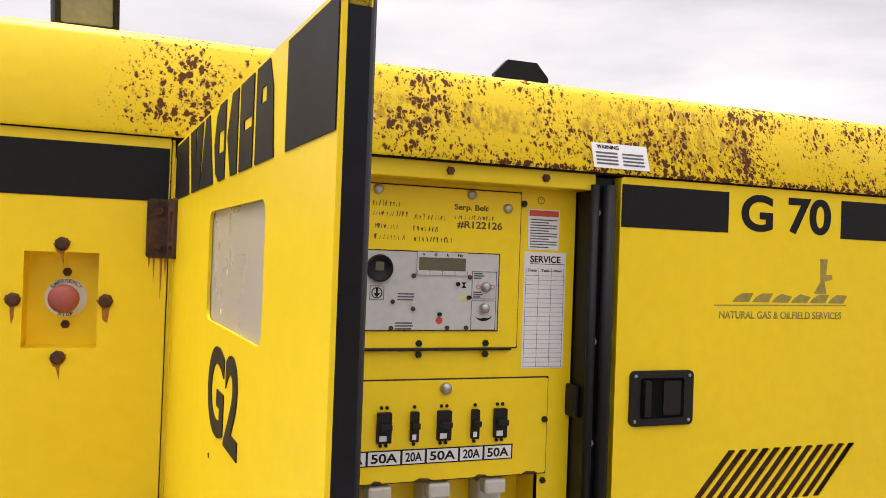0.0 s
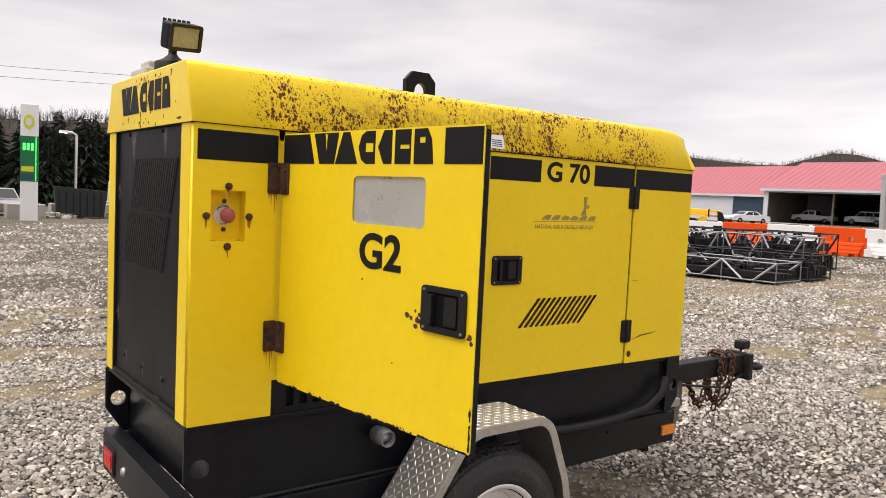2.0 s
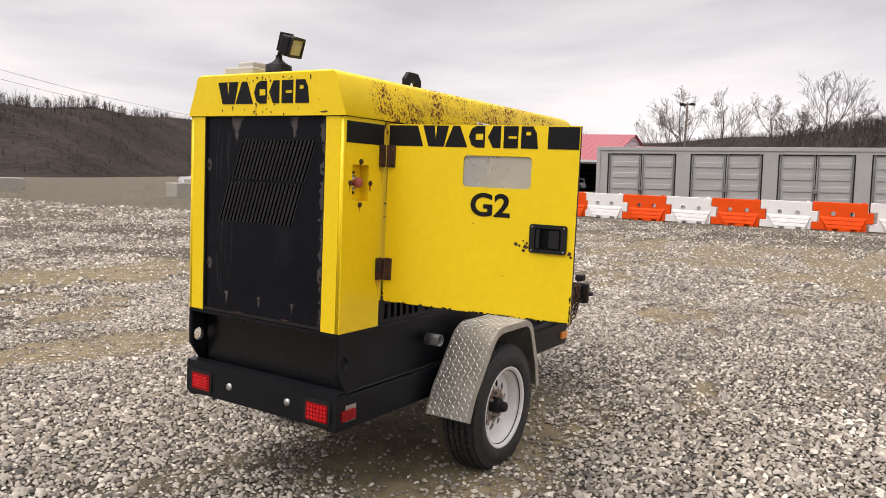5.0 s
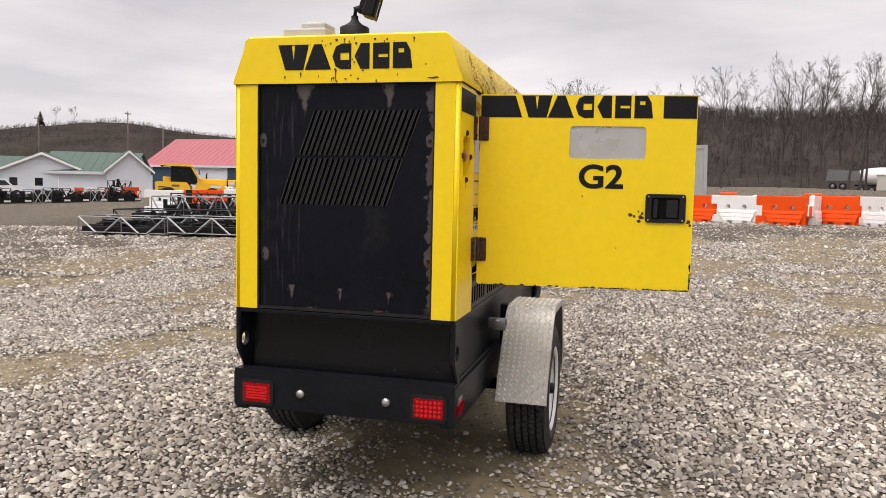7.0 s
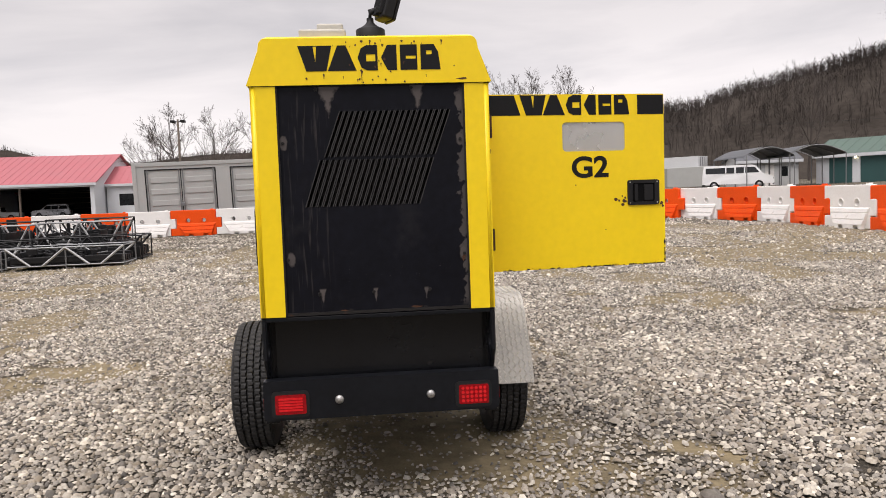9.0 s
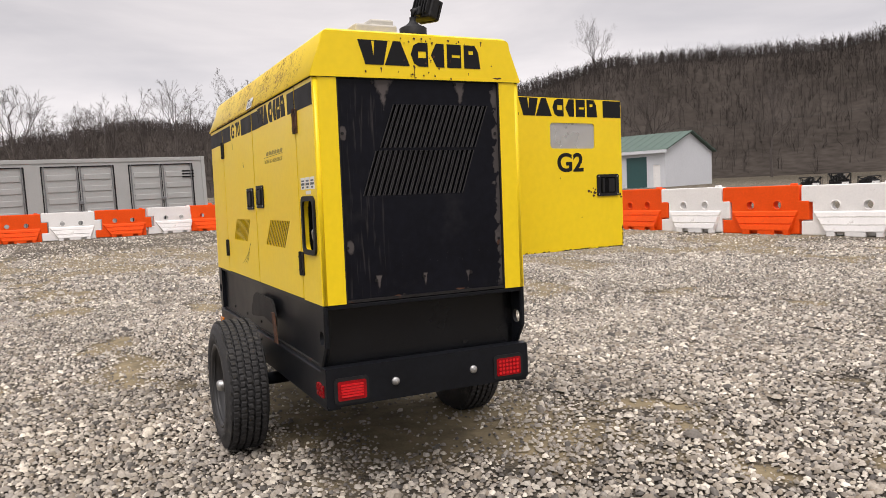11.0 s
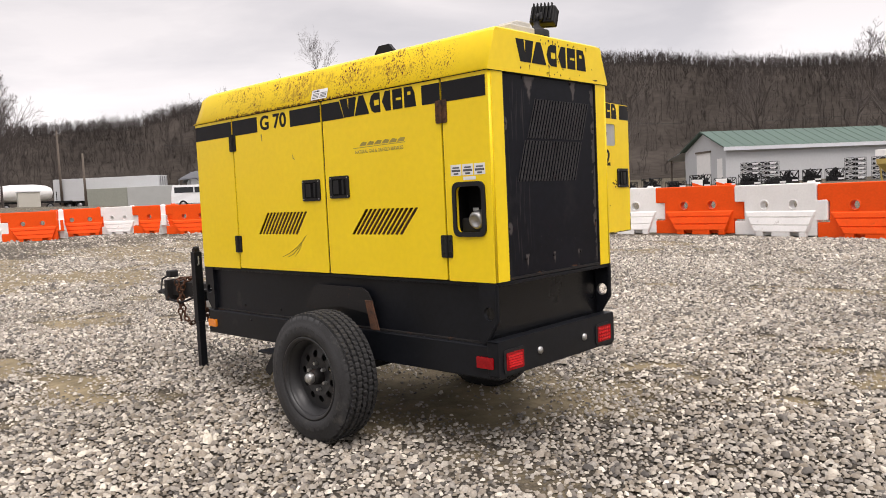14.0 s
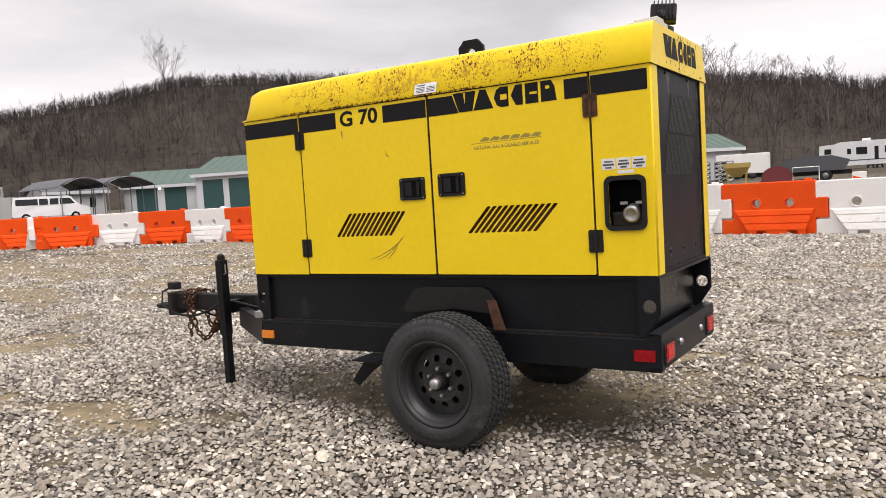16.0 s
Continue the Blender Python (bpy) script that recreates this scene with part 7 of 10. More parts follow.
part("wiring", tube([(3.95, -0.06, 0.56), (3.7, -0.08, 0.50), (3.4, -0.1, 0.55), (3.1, -0.12, 0.60), (2.8, -0.2, 0.60)], 0.008, 6), M["rubber"], GEN, "black wiring cable", True)

# on the roof: work lamp, beige aerial box, lifting eye
part("lamp_base", lathe([(0.062, 0.0), (0.062, 0.045), (0.055, 0.050), (0.040, 0.052)], 20, lambda a, b, c: (0.085 + a, -0.01 + b, Z2 - 0.004 + c)), M["rubber"], GEN, "black lamp foot", True)
LAMP = part("work_lamp", lathe([(0.052, 0.050), (0.034, 0.060), (0.020, 0.072), (0.015, 0.080), (0.015, 0.095)], 16, lambda a, b, c: (0.085 + a, -0.01 + b, Z2 - 0.004 + c)), M["rubber"], GEN, "black work lamp on a swivel foot", True)
tilt = pose(0.090, -0.080, Z2 + 0.130, 16, -5, 16) @ Matrix.Scale(0.84, 4)
head = box(-0.078, 0.078, -0.030, 0.030, -0.056, 0.056, 0.012, 3)
bmesh.ops.transform(head, matrix=tilt, verts=head.verts)
HEAD = part("lamp_head", head, M["rubber"], LAMP)
for k in range(6):
    fin = box(-0.062 + 0.023 * k, -0.055 + 0.023 * k, 0.028, 0.050, -0.040, 0.064, 0.003)
    bmesh.ops.transform(fin, matrix=tilt, verts=fin.verts)
    part("cooling_fin", fin, M["rubber"], LAMP)
yoke = box(-0.013, 0.013, 0.02, 0.055, -0.05, 0.0, 0.006)
bmesh.ops.transform(yoke, matrix=tilt, verts=yoke.verts)
part("lamp_yoke", yoke, M["rubber"], LAMP)
lens = box(-0.064, 0.064, -0.036, -0.029, -0.043, 0.043, 0.002, 2)
bmesh.ops.transform(lens, matrix=tilt, verts=lens.verts)
part("lamp_lens", lens, M["lamp_glass"], LAMP, "yellowed glass lens")
brim = plate(rrect(-0.078, -0.056, 0.078, 0.056, 0.012), [rrect(-0.064, -0.043, 0.064, 0.043, 0.008)], lambda u, v, w: (u, -0.030 - w, v), 0.012)
bmesh.ops.transform(brim, matrix=tilt, verts=brim.verts)
part("lamp_rim", brim, M["rubber"], LAMP)
part("lamp_arm", tube([(0.085, -0.01, Z2 + 0.085), (0.087, -0.012, Z2 + 0.12), (0.095, -0.045, Z2 + 0.13)], 0.013, 8), M["rubber"], LAMP, "", True)
bx = box(0.02, 0.17, 0.095, 0.290, Z2 - 0.004, Z2 + 0.036, 0.008)
add_box(bx, 0.035, 0.155, 0.105, 0.215, Z2 + 0.03, Z2 + 0.062, 0.008)
part("aerial_box", bx, M["beige"], GEN, "beige plastic aerial box")
eye = plate([(-0.082, 0.0), (0.082, 0.0), (0.082, 0.125), (0.045, 0.165), (-0.045, 0.165), (-0.082, 0.125)], [[(0.034 * math.cos(math.pi * k / 10), 0.075 + 0.040 * math.sin(math.pi * k / 10)) for k in range(11)] + [(-0.034, 0.02), (0.034, 0.02)]], lambda u, v, w: (1.195 + u, -0.012 + w, Z2 - 0.004 + v), 0.024)
part("lifting_eye", eye, M["black"], GEN, "black steel lifting eye")

# control panel inside the open bay
cp = lambda u, v, w: (u, -0.430 - w, v)
part("panel_sheet", plate([(S1 + 0.01, 1.022), (1.141, 1.022), (1.141, 1.84), (S1 + 0.01, 1.84)], [[(0.40, 1.03), (1.058, 1.03), (1.058, 1.204), (0.40, 1.204)]], lambda u, v, w: cp(u, v, w - 0.004), 0.004), M["yellow"], GEN)
CP = part("control_panel", plate(rrect(0.36, 1.482, 1.003, 1.816, 0.004, 2), [], cp, 0.005), M["yellow"], GEN, "yellow hinged control panel")
BP = part("breaker_panel", plate(rrect(0.36, 1.206, 1.083, 1.414, 0.004, 2), [], cp, 0.005), M["yellow"], GEN, "yellow breaker panel")
# dark sheets behind both panels draw the shadow gap round their edges
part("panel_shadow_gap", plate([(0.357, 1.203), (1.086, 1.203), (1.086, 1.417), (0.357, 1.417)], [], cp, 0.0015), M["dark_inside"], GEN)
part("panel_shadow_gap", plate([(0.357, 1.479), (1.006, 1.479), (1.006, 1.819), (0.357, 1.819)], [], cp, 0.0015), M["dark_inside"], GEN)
on = lambda u, v, w: cp(u, v, w + 0.005)
part("piano_hinge", tube([on(0.36, 1.479, 0.002), on(0.989, 1.479, 0.002)], 0.0035, 6), M["rust_black"], CP)
for u, v, mm in ((0.682, 1.806, "steel"), (0.887, 1.806, "steel"), (0.971, 1.781, "steel"), (0.50, 1.806, "steel")):
    part("panel_bolt", lathe([(0.0105, 0.0), (0.010, 0.006), (0.006, 0.009), (0.0004, 0.010)], 12, lambda a, b, c, u=u, v=v: on(u + a, v + b, c)), M[mm], CP, "", True)
for u, v in ((1.01, 1.794), (0.78, 1.468), (0.93, 1.468), (0.78, 1.491), (0.93, 1.491), (1.077, 1.323), (1.077, 1.189), (0.55, 1.468), (0.55, 1.491)):
    part("panel_screw", bolt(bmesh.new(), on, u, v, 0.0075, 0.005), M["rust_black"], GEN)
part("panel_bolt", lathe([(0.0125, 0.0), (0.012, 0.008), (0.007, 0.012), (0.0004, 0.013)], 12, lambda a, b, c: on(0.843 + a, 1.397 + b, c)), M["steel"], BP, "", True)

# instruments on a grey face
INST = part("instrument_face", plate(rrect(0.40, 1.517, 0.956, 1.683, 0.003, 2), [], on, 0.0025), M["grey_face"], CP, "grey instrument face")
fr = bmesh.new()
for a in ((0.40, 1.517, 0.956, 1.519), (0.40, 1.681, 0.956, 1.683), (0.40, 1.519, 0.402, 1.681), (0.954, 1.519, 0.956, 1.681)):
    add_plate(fr, [(a[0], a[1]), (a[2], a[1]), (a[2], a[3]), (a[0], a[3])], [], lambda u, v, w: on(u, v, w + 0.0025), 0.0006)
part("face_border", fr, M["decal"], CP)
fc = lambda u, v, w: on(u, v, w + 0.0025)
part("round_gauge", lathe([(0.027, 0.0), (0.028, 0.008), (0.024, 0.010), (0.022, 0.004), (0.0004, 0.004)], 28, lambda a, b, c: fc(0.689 + a, 1.645 + b, c)), M["rubber"], CP, "round black gauge", True)
part("gauge_face", plate(rrect(0.680, 1.640, 0.698, 1.658, 0.002, 2), [], lambda u, v, w: fc(u, v, w + 0.004), 0.001), M["lcd"], CP)
part("display_bezel", plate(rrect(0.769, 1.634, 0.881, 1.682, 0.002, 2), [rrect(0.773, 1.643, 0.877, 1.670, 0.001, 2)], fc, 0.003), M["grey_face"], CP)
part("display", plate([(0.773, 1.643), (0.877, 1.643), (0.877, 1.670), (0.773, 1.670)], [], fc, 0.0016), M["lcd"], CP, "dark green display window")
for k, ch in enumerate(("V", "o", "A", "Hz")):
    text_part("print", ch, M["decal"], CP, lambda u, v, w, k=k: fc(0.780 + 0.026 * k + u, 1.6725 + v, w + 0.003), 0.006 if ch != "Hz" else 0.012, 0.007, 0.0005)
for k in range(5):
    part("bezel_line", plate([(0.769 + 0.0278 * k, 1.634), (0.7698 + 0.0278 * k, 1.634), (0.7698 + 0.0278 * k, 1.643), (0.769 + 0.0278 * k, 1.643)], [], lambda u, v, w: fc(u, v, w + 0.003), 0.0004), M["decal"], CP)
for a in ((0.893, 1.585, 0.950, 1.644), (0.893, 1.519, 0.950, 1.582), (0.671, 1.580, 0.701, 1.609)):
    o = plate([(a[0], a[1]), (a[2], a[1]), (a[2], a[3]), (a[0], a[3])], [[(a[0] + 0.0012, a[1] + 0.0012), (a[2] - 0.0012, a[1] + 0.0012), (a[2] - 0.0012, a[3] - 0.0012), (a[0] + 0.0012, a[3] - 0.0012)]], fc, 0.0006)
    part("control_outline", o, M["grey_roof"], CP)
for u, v in ((0.924, 1.611), (0.923, 1.566)):
    part("knob", lathe([(0.011, 0.0), (0.010, 0.010), (0.006, 0.013), (0.0004, 0.0135)], 16, lambda a, b, c, u=u, v=v: fc(u + a, v + b, c)), M["steel"], CP, "small metal knob", True)
arcp = [(0.922 + 0.024 * math.cos(radians(a)), 1.562 + 0.024 * math.sin(radians(a))) for a in range(215, 330, 10)] + [(0.922 + (0.016 + 0.008 * abs(a - 272) / 57) * math.cos(radians(a)), 1.562 + (0.016 + 0.008 * abs(a - 272) / 57) * math.sin(radians(a))) for a in range(325, 210, -10)]
part("print", plate(arcp, [], fc, 0.0006), M["decal"], CP)
part("print", plate(ring(0.686, 1.5945, 0.0115, 20), [ring(0.686, 1.5945, 0.0095, 20)], fc, 0.0006), M["decal"], CP)
part("print", plate([(0.684, 1.604), (0.688, 1.604), (0.688, 1.594), (0.693, 1.594), (0.686, 1.585), (0.679, 1.594), (0.684, 1.594)], [], fc, 0.0006), M["decal"], CP)
part("stop_print", plate(ring(0.822, 1.539, 0.008, 8), [], fc, 0.0006), M["orange_stop"], CP)
part("warning_print", plate([(0.868, 1.583), (0.882, 1.583), (0.875, 1.594)], [], fc, 0.0006), M["sign_yellow"], CP)
part("print", plate([(0.869, 1.608), (0.881, 1.608), (0.876, 1.614), (0.881, 1.620), (0.869, 1.620), (0.874, 1.614)], [], fc, 0.0006), M["decal"], CP)
for u, v in ((0.861, 1.616), (0.822, 1.552), (0.887, 1.588)):
    part("jack_socket", lathe([(0.0045, 0.0), (0.0045, 0.005), (0.003, 0.005), (0.0004, 0.003)], 10, lambda a, b, c, u=u, v=v: fc(u + a, v + b, c)), M["rubber"], CP)
for u, v in ((0.763, 1.631), (0.888, 1.631), (0.72, 1.577), (0.764, 1.563), (0.718, 1.523), (0.840, 1.524), (0.883, 1.524)):
    part("indicator", lathe([(0.005, 0.0), (0.0045, 0.004), (0.0004, 0.005)], 8, lambda a, b, c, u=u, v=v: fc(u + a, v + b, c)), M["rust"], CP)
for u, v, ww in ((0.73, 1.592, 0.035), (0.73, 1.586, 0.036), (0.73, 1.580, 0.033), (0.727, 1.532, 0.036), (0.727, 1.526, 0.038), (0.727, 1.520, 0.035), (0.897, 1.638, 0.02), (0.897, 1.633, 0.024), (0.897, 1.628, 0.018), (0.897, 1.598, 0.018), (0.897, 1.593, 0.02), (0.897, 1.588, 0.016)):
    part("print", plate([(u, v), (u + ww, v), (u + ww, v + 0.0028), (u, v + 0.0028)], [], fc, 0.0005), M["grey_roof"], CP)
for u, v in ((0.908, 1.611), (0.941, 1.611)):
    part("print", plate(ring(u, v, 0.005, 12), [ring(u, v, 0.0038, 12)], fc, 0.0006), M["orange_stop"], CP)

# marker notes, legible ones lettered, worn ones as strokes
text_part("marker_note", "Serp. Belt", M["ink"], CP, lambda u, v, w: on(0.849 + u, 1.769 + v, w), 0.078, 0.016, 0.0004)
text_part("marker_note", "#R122126", M["ink"], CP, lambda u, v, w: on(0.856 + u, 1.733 + v, w), 0.104, 0.017, 0.0004)
rk = random.Random(4)
for u0, v, ww, hh in ((0.851, 1.753, 0.085, 0.011), (0.672, 1.772, 0.055, 0.013), (0.672, 1.752, 0.075, 0.012), (0.76, 1.748, 0.075, 0.014), (0.678, 1.726, 0.05, 0.011), (0.76, 1.724, 0.055, 0.012), (0.678, 1.704, 0.066, 0.012), (0.763, 1.702, 0.084, 0.013)):
    u = u0
    while u < u0 + ww:
        st = rk.uniform(0.003, 0.007)
        part("marker_stroke", plate([(u, v), (u + 0.0016, v), (u + 0.0016 + rk.uniform(-0.003, 0.004), v + hh * rk.uniform(0.6, 1.0)), (u + rk.uniform(-0.003, 0.004), v + hh * rk.uniform(0.5, 0.9))], [], on, 0.0004), M["ink"], CP)
        u += st + 0.0025
part("smile_mark", plate(ring(1.054, 1.804, 0.0085, 16), [ring(1.054, 1.804, 0.007, 16)], cp, 0.0006), M["decal"], GEN)
for du, dv in ((-0.0025, 0.002), (0.0025, 0.002), (0.0, -0.003)):
    part("smile_mark", plate(ring(1.054 + du, 1.804 + dv, 0.0011, 6), [], cp, 0.0006), M["decal"], GEN)

# warning sheet and service sheet
part("warning_sheet", plate([(1.024, 1.695), (1.100, 1.695), (1.100, 1.784), (1.024, 1.784)], [], cp, 0.001), M["white_label"], GEN, "white warning sheet with an orange head")
part("sheet_head", plate([(1.026, 1.769), (1.098, 1.769), (1.098, 1.782), (1.026, 1.782)], [], lambda u, v, w: cp(u, v, w + 0.001), 0.0005), M["orange_stop"], GEN)
for k in range(11):
    ww = 0.066 - 0.02 * ((k * 7) % 3 == 0)
    part("print", plate([(1.029, 1.700 + 0.006 * k), (1.029 + ww, 1.700 + 0.006 * k), (1.029 + ww, 1.7024 + 0.006 * k), (1.029, 1.7024 + 0.006 * k)], [], lambda u, v, w: cp(u, v, w + 0.001), 0.0005), M["grey_roof"], GEN)
SV = part("service_sheet", plate([(1.018, 1.435), (1.120, 1.435), (1.120, 1.690), (1.018, 1.690)], [], cp, 0.001), M["white_label"], GEN, "white service record sheet with a blue grid")
sv = lambda u, v, w: cp(u, v, w + 0.001)
text_part("print", "SERVICE", M["decal"], SV, lambda u, v, w: sv(1.032 + u, 1.667 + v, w), 0.074, 0.015, 0.0005)
part("print", plate([(1.032, 1.6635), (1.118, 1.6635), (1.118, 1.6648), (1.032, 1.6648)], [], sv, 0.0005), M["decal"], SV)
for k, ch in enumerate(("Date", "Tech", "Hours")):
    text_part("print", ch, M["decal"], SV, lambda u, v, w, k=k: sv(1.028 + 0.031 * k + u, 1.647 + v, w), 0.020, 0.006, 0.0005)
for k in range(22):
    v = 1.438 + 0.01 * k
    part("grid_line", plate([(1.022, v), (1.116, v), (1.116, v + 0.0006), (1.022, v + 0.0006)], [], sv, 0.0004), M["blue_door"], SV)
for k in range(4):
    u = 1.022 + 0.031 * k
    part("grid_line", plate([(u, 1.438), (u + 0.0007, 1.438), (u + 0.0007, 1.655), (u, 1.655)], [], sv, 0.0004), M["blue_door"], SV)

# breakers with their rating labels, sockets below
for k, (u, w2, words) in enumerate(((0.711, 0.015, "50A"), (0.776, 0.0085, "20A"), (0.841, 0.015, "50A"), (0.911, 0.0085, "20A"), (0.969, 0.0145, "50A"), (0.646, 0.0085, "20A"), (0.58, 0.015, "50A"))):
    b = part("breaker", plate(rrect(u - w2, 1.289, u + w2, 1.351, 0.002, 2), [], on, 0.010), M["rubber"], BP, "black breaker")
    part("breaker_toggle", box(u - w2 * 0.8, u + w2 * 0.8, -0.462, -0.444, 1.318, 1.330, 0.002), M["rubber"], BP)
    part("breaker_tag", plate([(u - w2 * 0.7, 1.294), (u + w2 * 0.3, 1.294), (u + w2 * 0.3, 1.305), (u - w2 * 0.7, 1.305)], [], lambda a, c, w: on(a, c, w + 0.010), 0.0006), M["white_label"], BP)
    for du in ((-0.006, 0.006) if w2 > 0.01 else (0.0,)):
        for v in (1.283, 1.360):
            part("breaker_screw", bolt(bmesh.new(), on, u + du, v, 0.004, 0.003), M["rust_black"], BP)
part("rating_strip", plate([(0.48, 1.241), (1.002, 1.241), (1.002, 1.273), (0.48, 1.273)], [], on, 0.001), M["decal"], BP)
edges_ = (0.546, 0.612, 0.678, 0.751, 0.804, 0.878, 0.934, 1.001)
for k, words in enumerate(("50A", "20A", "50A", "20A", "50A", "20A", "50A")):
    words = ("20A", "20A", "50A", "20A", "50A", "20A", "50A")[k]
    a, b = edges_[k] + 0.0025, edges_[k + 1] - 0.0025
    part("rating_label", plate([(a, 1.2435), (b, 1.2435), (b, 1.2705), (a, 1.2705)], [], lambda u, v, w: on(u, v, w + 0.001), 0.0006), M["white_label"], BP, "white rating label")
    text_part("print", words, M["decal"], BP, lambda u, v, w, a=a, b=b: on(a + 0.006 + u, 1.2475 + v, w + 0.0016), b - a - 0.012, 0.019, 0.0005)
part("socket_bay", box(0.39, 1.068, -0.345, -0.34, 1.02, 1.21), M["yellow"], GEN)
for a in ((0.392, 0.40, 1.03, 1.204), (1.058, 1.066, 1.03, 1.204), (0.40, 1.058, 1.204, 1.210)):
    part("socket_bay_side", box(a[0], a[1], -0.43, -0.34, a[2], a[3]), M["yellow"], GEN)
for u in (0.58, 0.709, 0.838, 0.966):
    sk = part("socket", box(u - 0.028, u + 0.028, -0.405, -0.345, 1.125, 1.190, 0.008), M["beige"], GEN, "grey socket with a lift-up cover")
    part("socket_cover", box(u - 0.025, u + 0.025, -0.435, -0.40, 1.165, 1.198, 0.006), M["beige"], sk)
# chipped paint along the cut edge
for k, (u, w2) in enumerate(((0.80, 0.02), (0.93, 0.016), (1.045, 0.02), (0.70, 0.012))):
    part("paint_chip", plate([(u - w2, 1.206), (u + w2, 1.206), (u + w2 * 0.6, 1.210), (u - w2 * 0.4, 1.2115)], [], on, 0.0006), M["rust"], BP)


# ---- buildings round the yard ----
def shed(name, label, a, b, depth, eave, rise, wall, roof, openings=(), gable_front=False, z=None, category="building", over=0.35):
    """A gabled building: a and b are its front corners; its ridge runs along the front, or away from it for a gable front.
    openings: (u0, u1, v0, v1, material, name) in the front wall."""
    ax, ay = a
    dx, dy = b[0] - ax, b[1] - ay
    L = math.hypot(dx, dy)
    yaw = math.degrees(math.atan2(dy, dx))
    nx, ny = -dy / L, dx / L
    if nx * ax + ny * ay < 0:          # the depth runs away from the yard
        ax, ay, dx, dy, yaw = b[0], b[1], -dx, -dy, yaw + 180
        openings = [(L - o[1], L - o[0], *o[2:]) for o in openings]
    z = ground_z(ax + dx / 2, ay + dy / 2) - 0.3 if z is None else z
    t = thing(name, (ax, ay, z), label, category, rz=yaw)
    front = lambda u, v, w: (u, w, v)
    eave, top = eave + 0.3, eave + rise + 0.3
    holes = [[(u0, v0 + 0.3), (u1, v0 + 0.3), (u1, v1 + 0.3), (u0, v1 + 0.3)] for u0, u1, v0, v1, *_ in openings]
    gable = [(0, 0.0), (L, 0.0), (L, eave), (L / 2, top), (0, eave)]
    flat = [(0, 0.0), (L, 0.0), (L, eave), (0, eave)]
    part("front_wall", plate(gable if gable_front else flat, holes, front, 0.15), wall, t)
    part("back_wall", plate(gable if gable_front else flat, [], lambda u, v, w: (u, depth - w, v), 0.15), wall, t)
    for x in (0.0, L - 0.15):
        if gable_front:
            part("side_wall", box(x, x + 0.15, 0.15, depth - 0.15, 0, eave), wall, t)
        else:
            part("side_wall", plate([(0.15, 0), (depth - 0.15, 0), (depth - 0.15, eave), (depth / 2, top), (0.15, eave)], [], lambda u, v, w, x=x: (x + w, u, v), 0.15), wall, t)
    for side in (0, 1):
        bm = bmesh.new()
        if gable_front:
            lo, hi = (-over if side == 0 else L + over), L / 2
            dz = (top - eave) / (L / 2) * over
            pts = [(lo, -over, eave - dz), (lo, depth + over, eave - dz), (hi, depth + over, top), (hi, -over, top)]
        else:
            lo, hi = (-over if side == 0 else depth + over), depth / 2
            dz = (top - eave) / (depth / 2) * over
            pts = [(-over, lo, eave - dz), (L + over, lo, eave - dz), (L + over, hi, top), (-over, hi, top)]
        vs = [bm.verts.new((p[0], p[1], p[2] + 0.03)) for p in pts]
        us = [bm.verts.new((p[0], p[1], p[2] + 0.13)) for p in pts]
        bm.faces.new(vs)
        bm.faces.new(us[::-1])
        for i in range(4):
            bm.faces.new((vs[i], vs[(i + 1) % 4], us[(i + 1) % 4], us[i]))
        bmesh.ops.recalc_face_normals(bm, faces=list(bm.faces))
        r = part("roof", bm, roof, t)
        ribs = bmesh.new()
        p0, p1, p3 = Vector(pts[0]), Vector(pts[1]), Vector(pts[3])
        n = max(3, int((p1 - p0).length / 0.9))
        for i in range(n + 1):
            q = p0.lerp(p1, i / n) + Vector((0, 0, 0.14))
            add_tube(ribs, [q, q + (p3 - p0)], 0.03, 4)
        tagged(part("roof_seams", ribs, roof, r), kind="stuff")
    if gable_front:      # white boards along the verge
        dz = (top - eave) / (L / 2) * over
        for u in (-over, L + over):
            part("verge_board", plate([(u, eave - dz - 0.16), (u, eave - dz + 0.10), (L / 2, top + 0.10), (L / 2, top - 0.16)], [], lambda a, b, c: (a, -over - 0.04 + c, b), 0.04), M["white_poly"], t)
    else:
        part("fascia", box(-over, L + over, -over - 0.03, -over + 0.03, eave - 0.32, eave - 0.02), M["white_wall"], t)
    for u0, u1, v0, v1, mat, kind in openings:
        if kind == "bay":
            part("bay_floor", box(u0, u1, 0.2, depth - 0.3, 0.24, 0.30), M["pole_wood"], t)
            part("bay_back", box(u0, u1, depth - 0.5, depth - 0.4, 0.3, v1 + 0.3), mat, t)
            part("bay_lining", box(u0 - 0.1, u0 - 0.02, 0.2, depth - 0.5, 0.3, v1 + 0.3), M["pole_wood"], t)
            part("bay_lining", box(u1 + 0.02, u1 + 0.1, 0.2, depth - 0.5, 0.3, v1 + 0.3), M["pole_wood"], t)
            part("bay_ceiling", box(u0 - 0.1, u1 + 0.1, 0.2, depth - 0.4, v1 + 0.32, v1 + 0.4), mat, t)
            part("bay_post", box((u0 + u1) / 2 - 0.1, (u0 + u1) / 2 + 0.1, 0.2, 0.4, 0.3, v1 + 0.3), M["pole_wood"], t)
            for k in range(5):
                part("bay_shelf", box(u0 + 4.5, u1 - 0.3, depth - 1.6, depth - 0.6, 0.9 + 0.75 * k, 1.0 + 0.75 * k), M["pole_wood"], t)
            continue
        d = part(kind, box(u0, u1, 0.05, 0.10, v0 + 0.3, v1 + 0.3), mat, t)
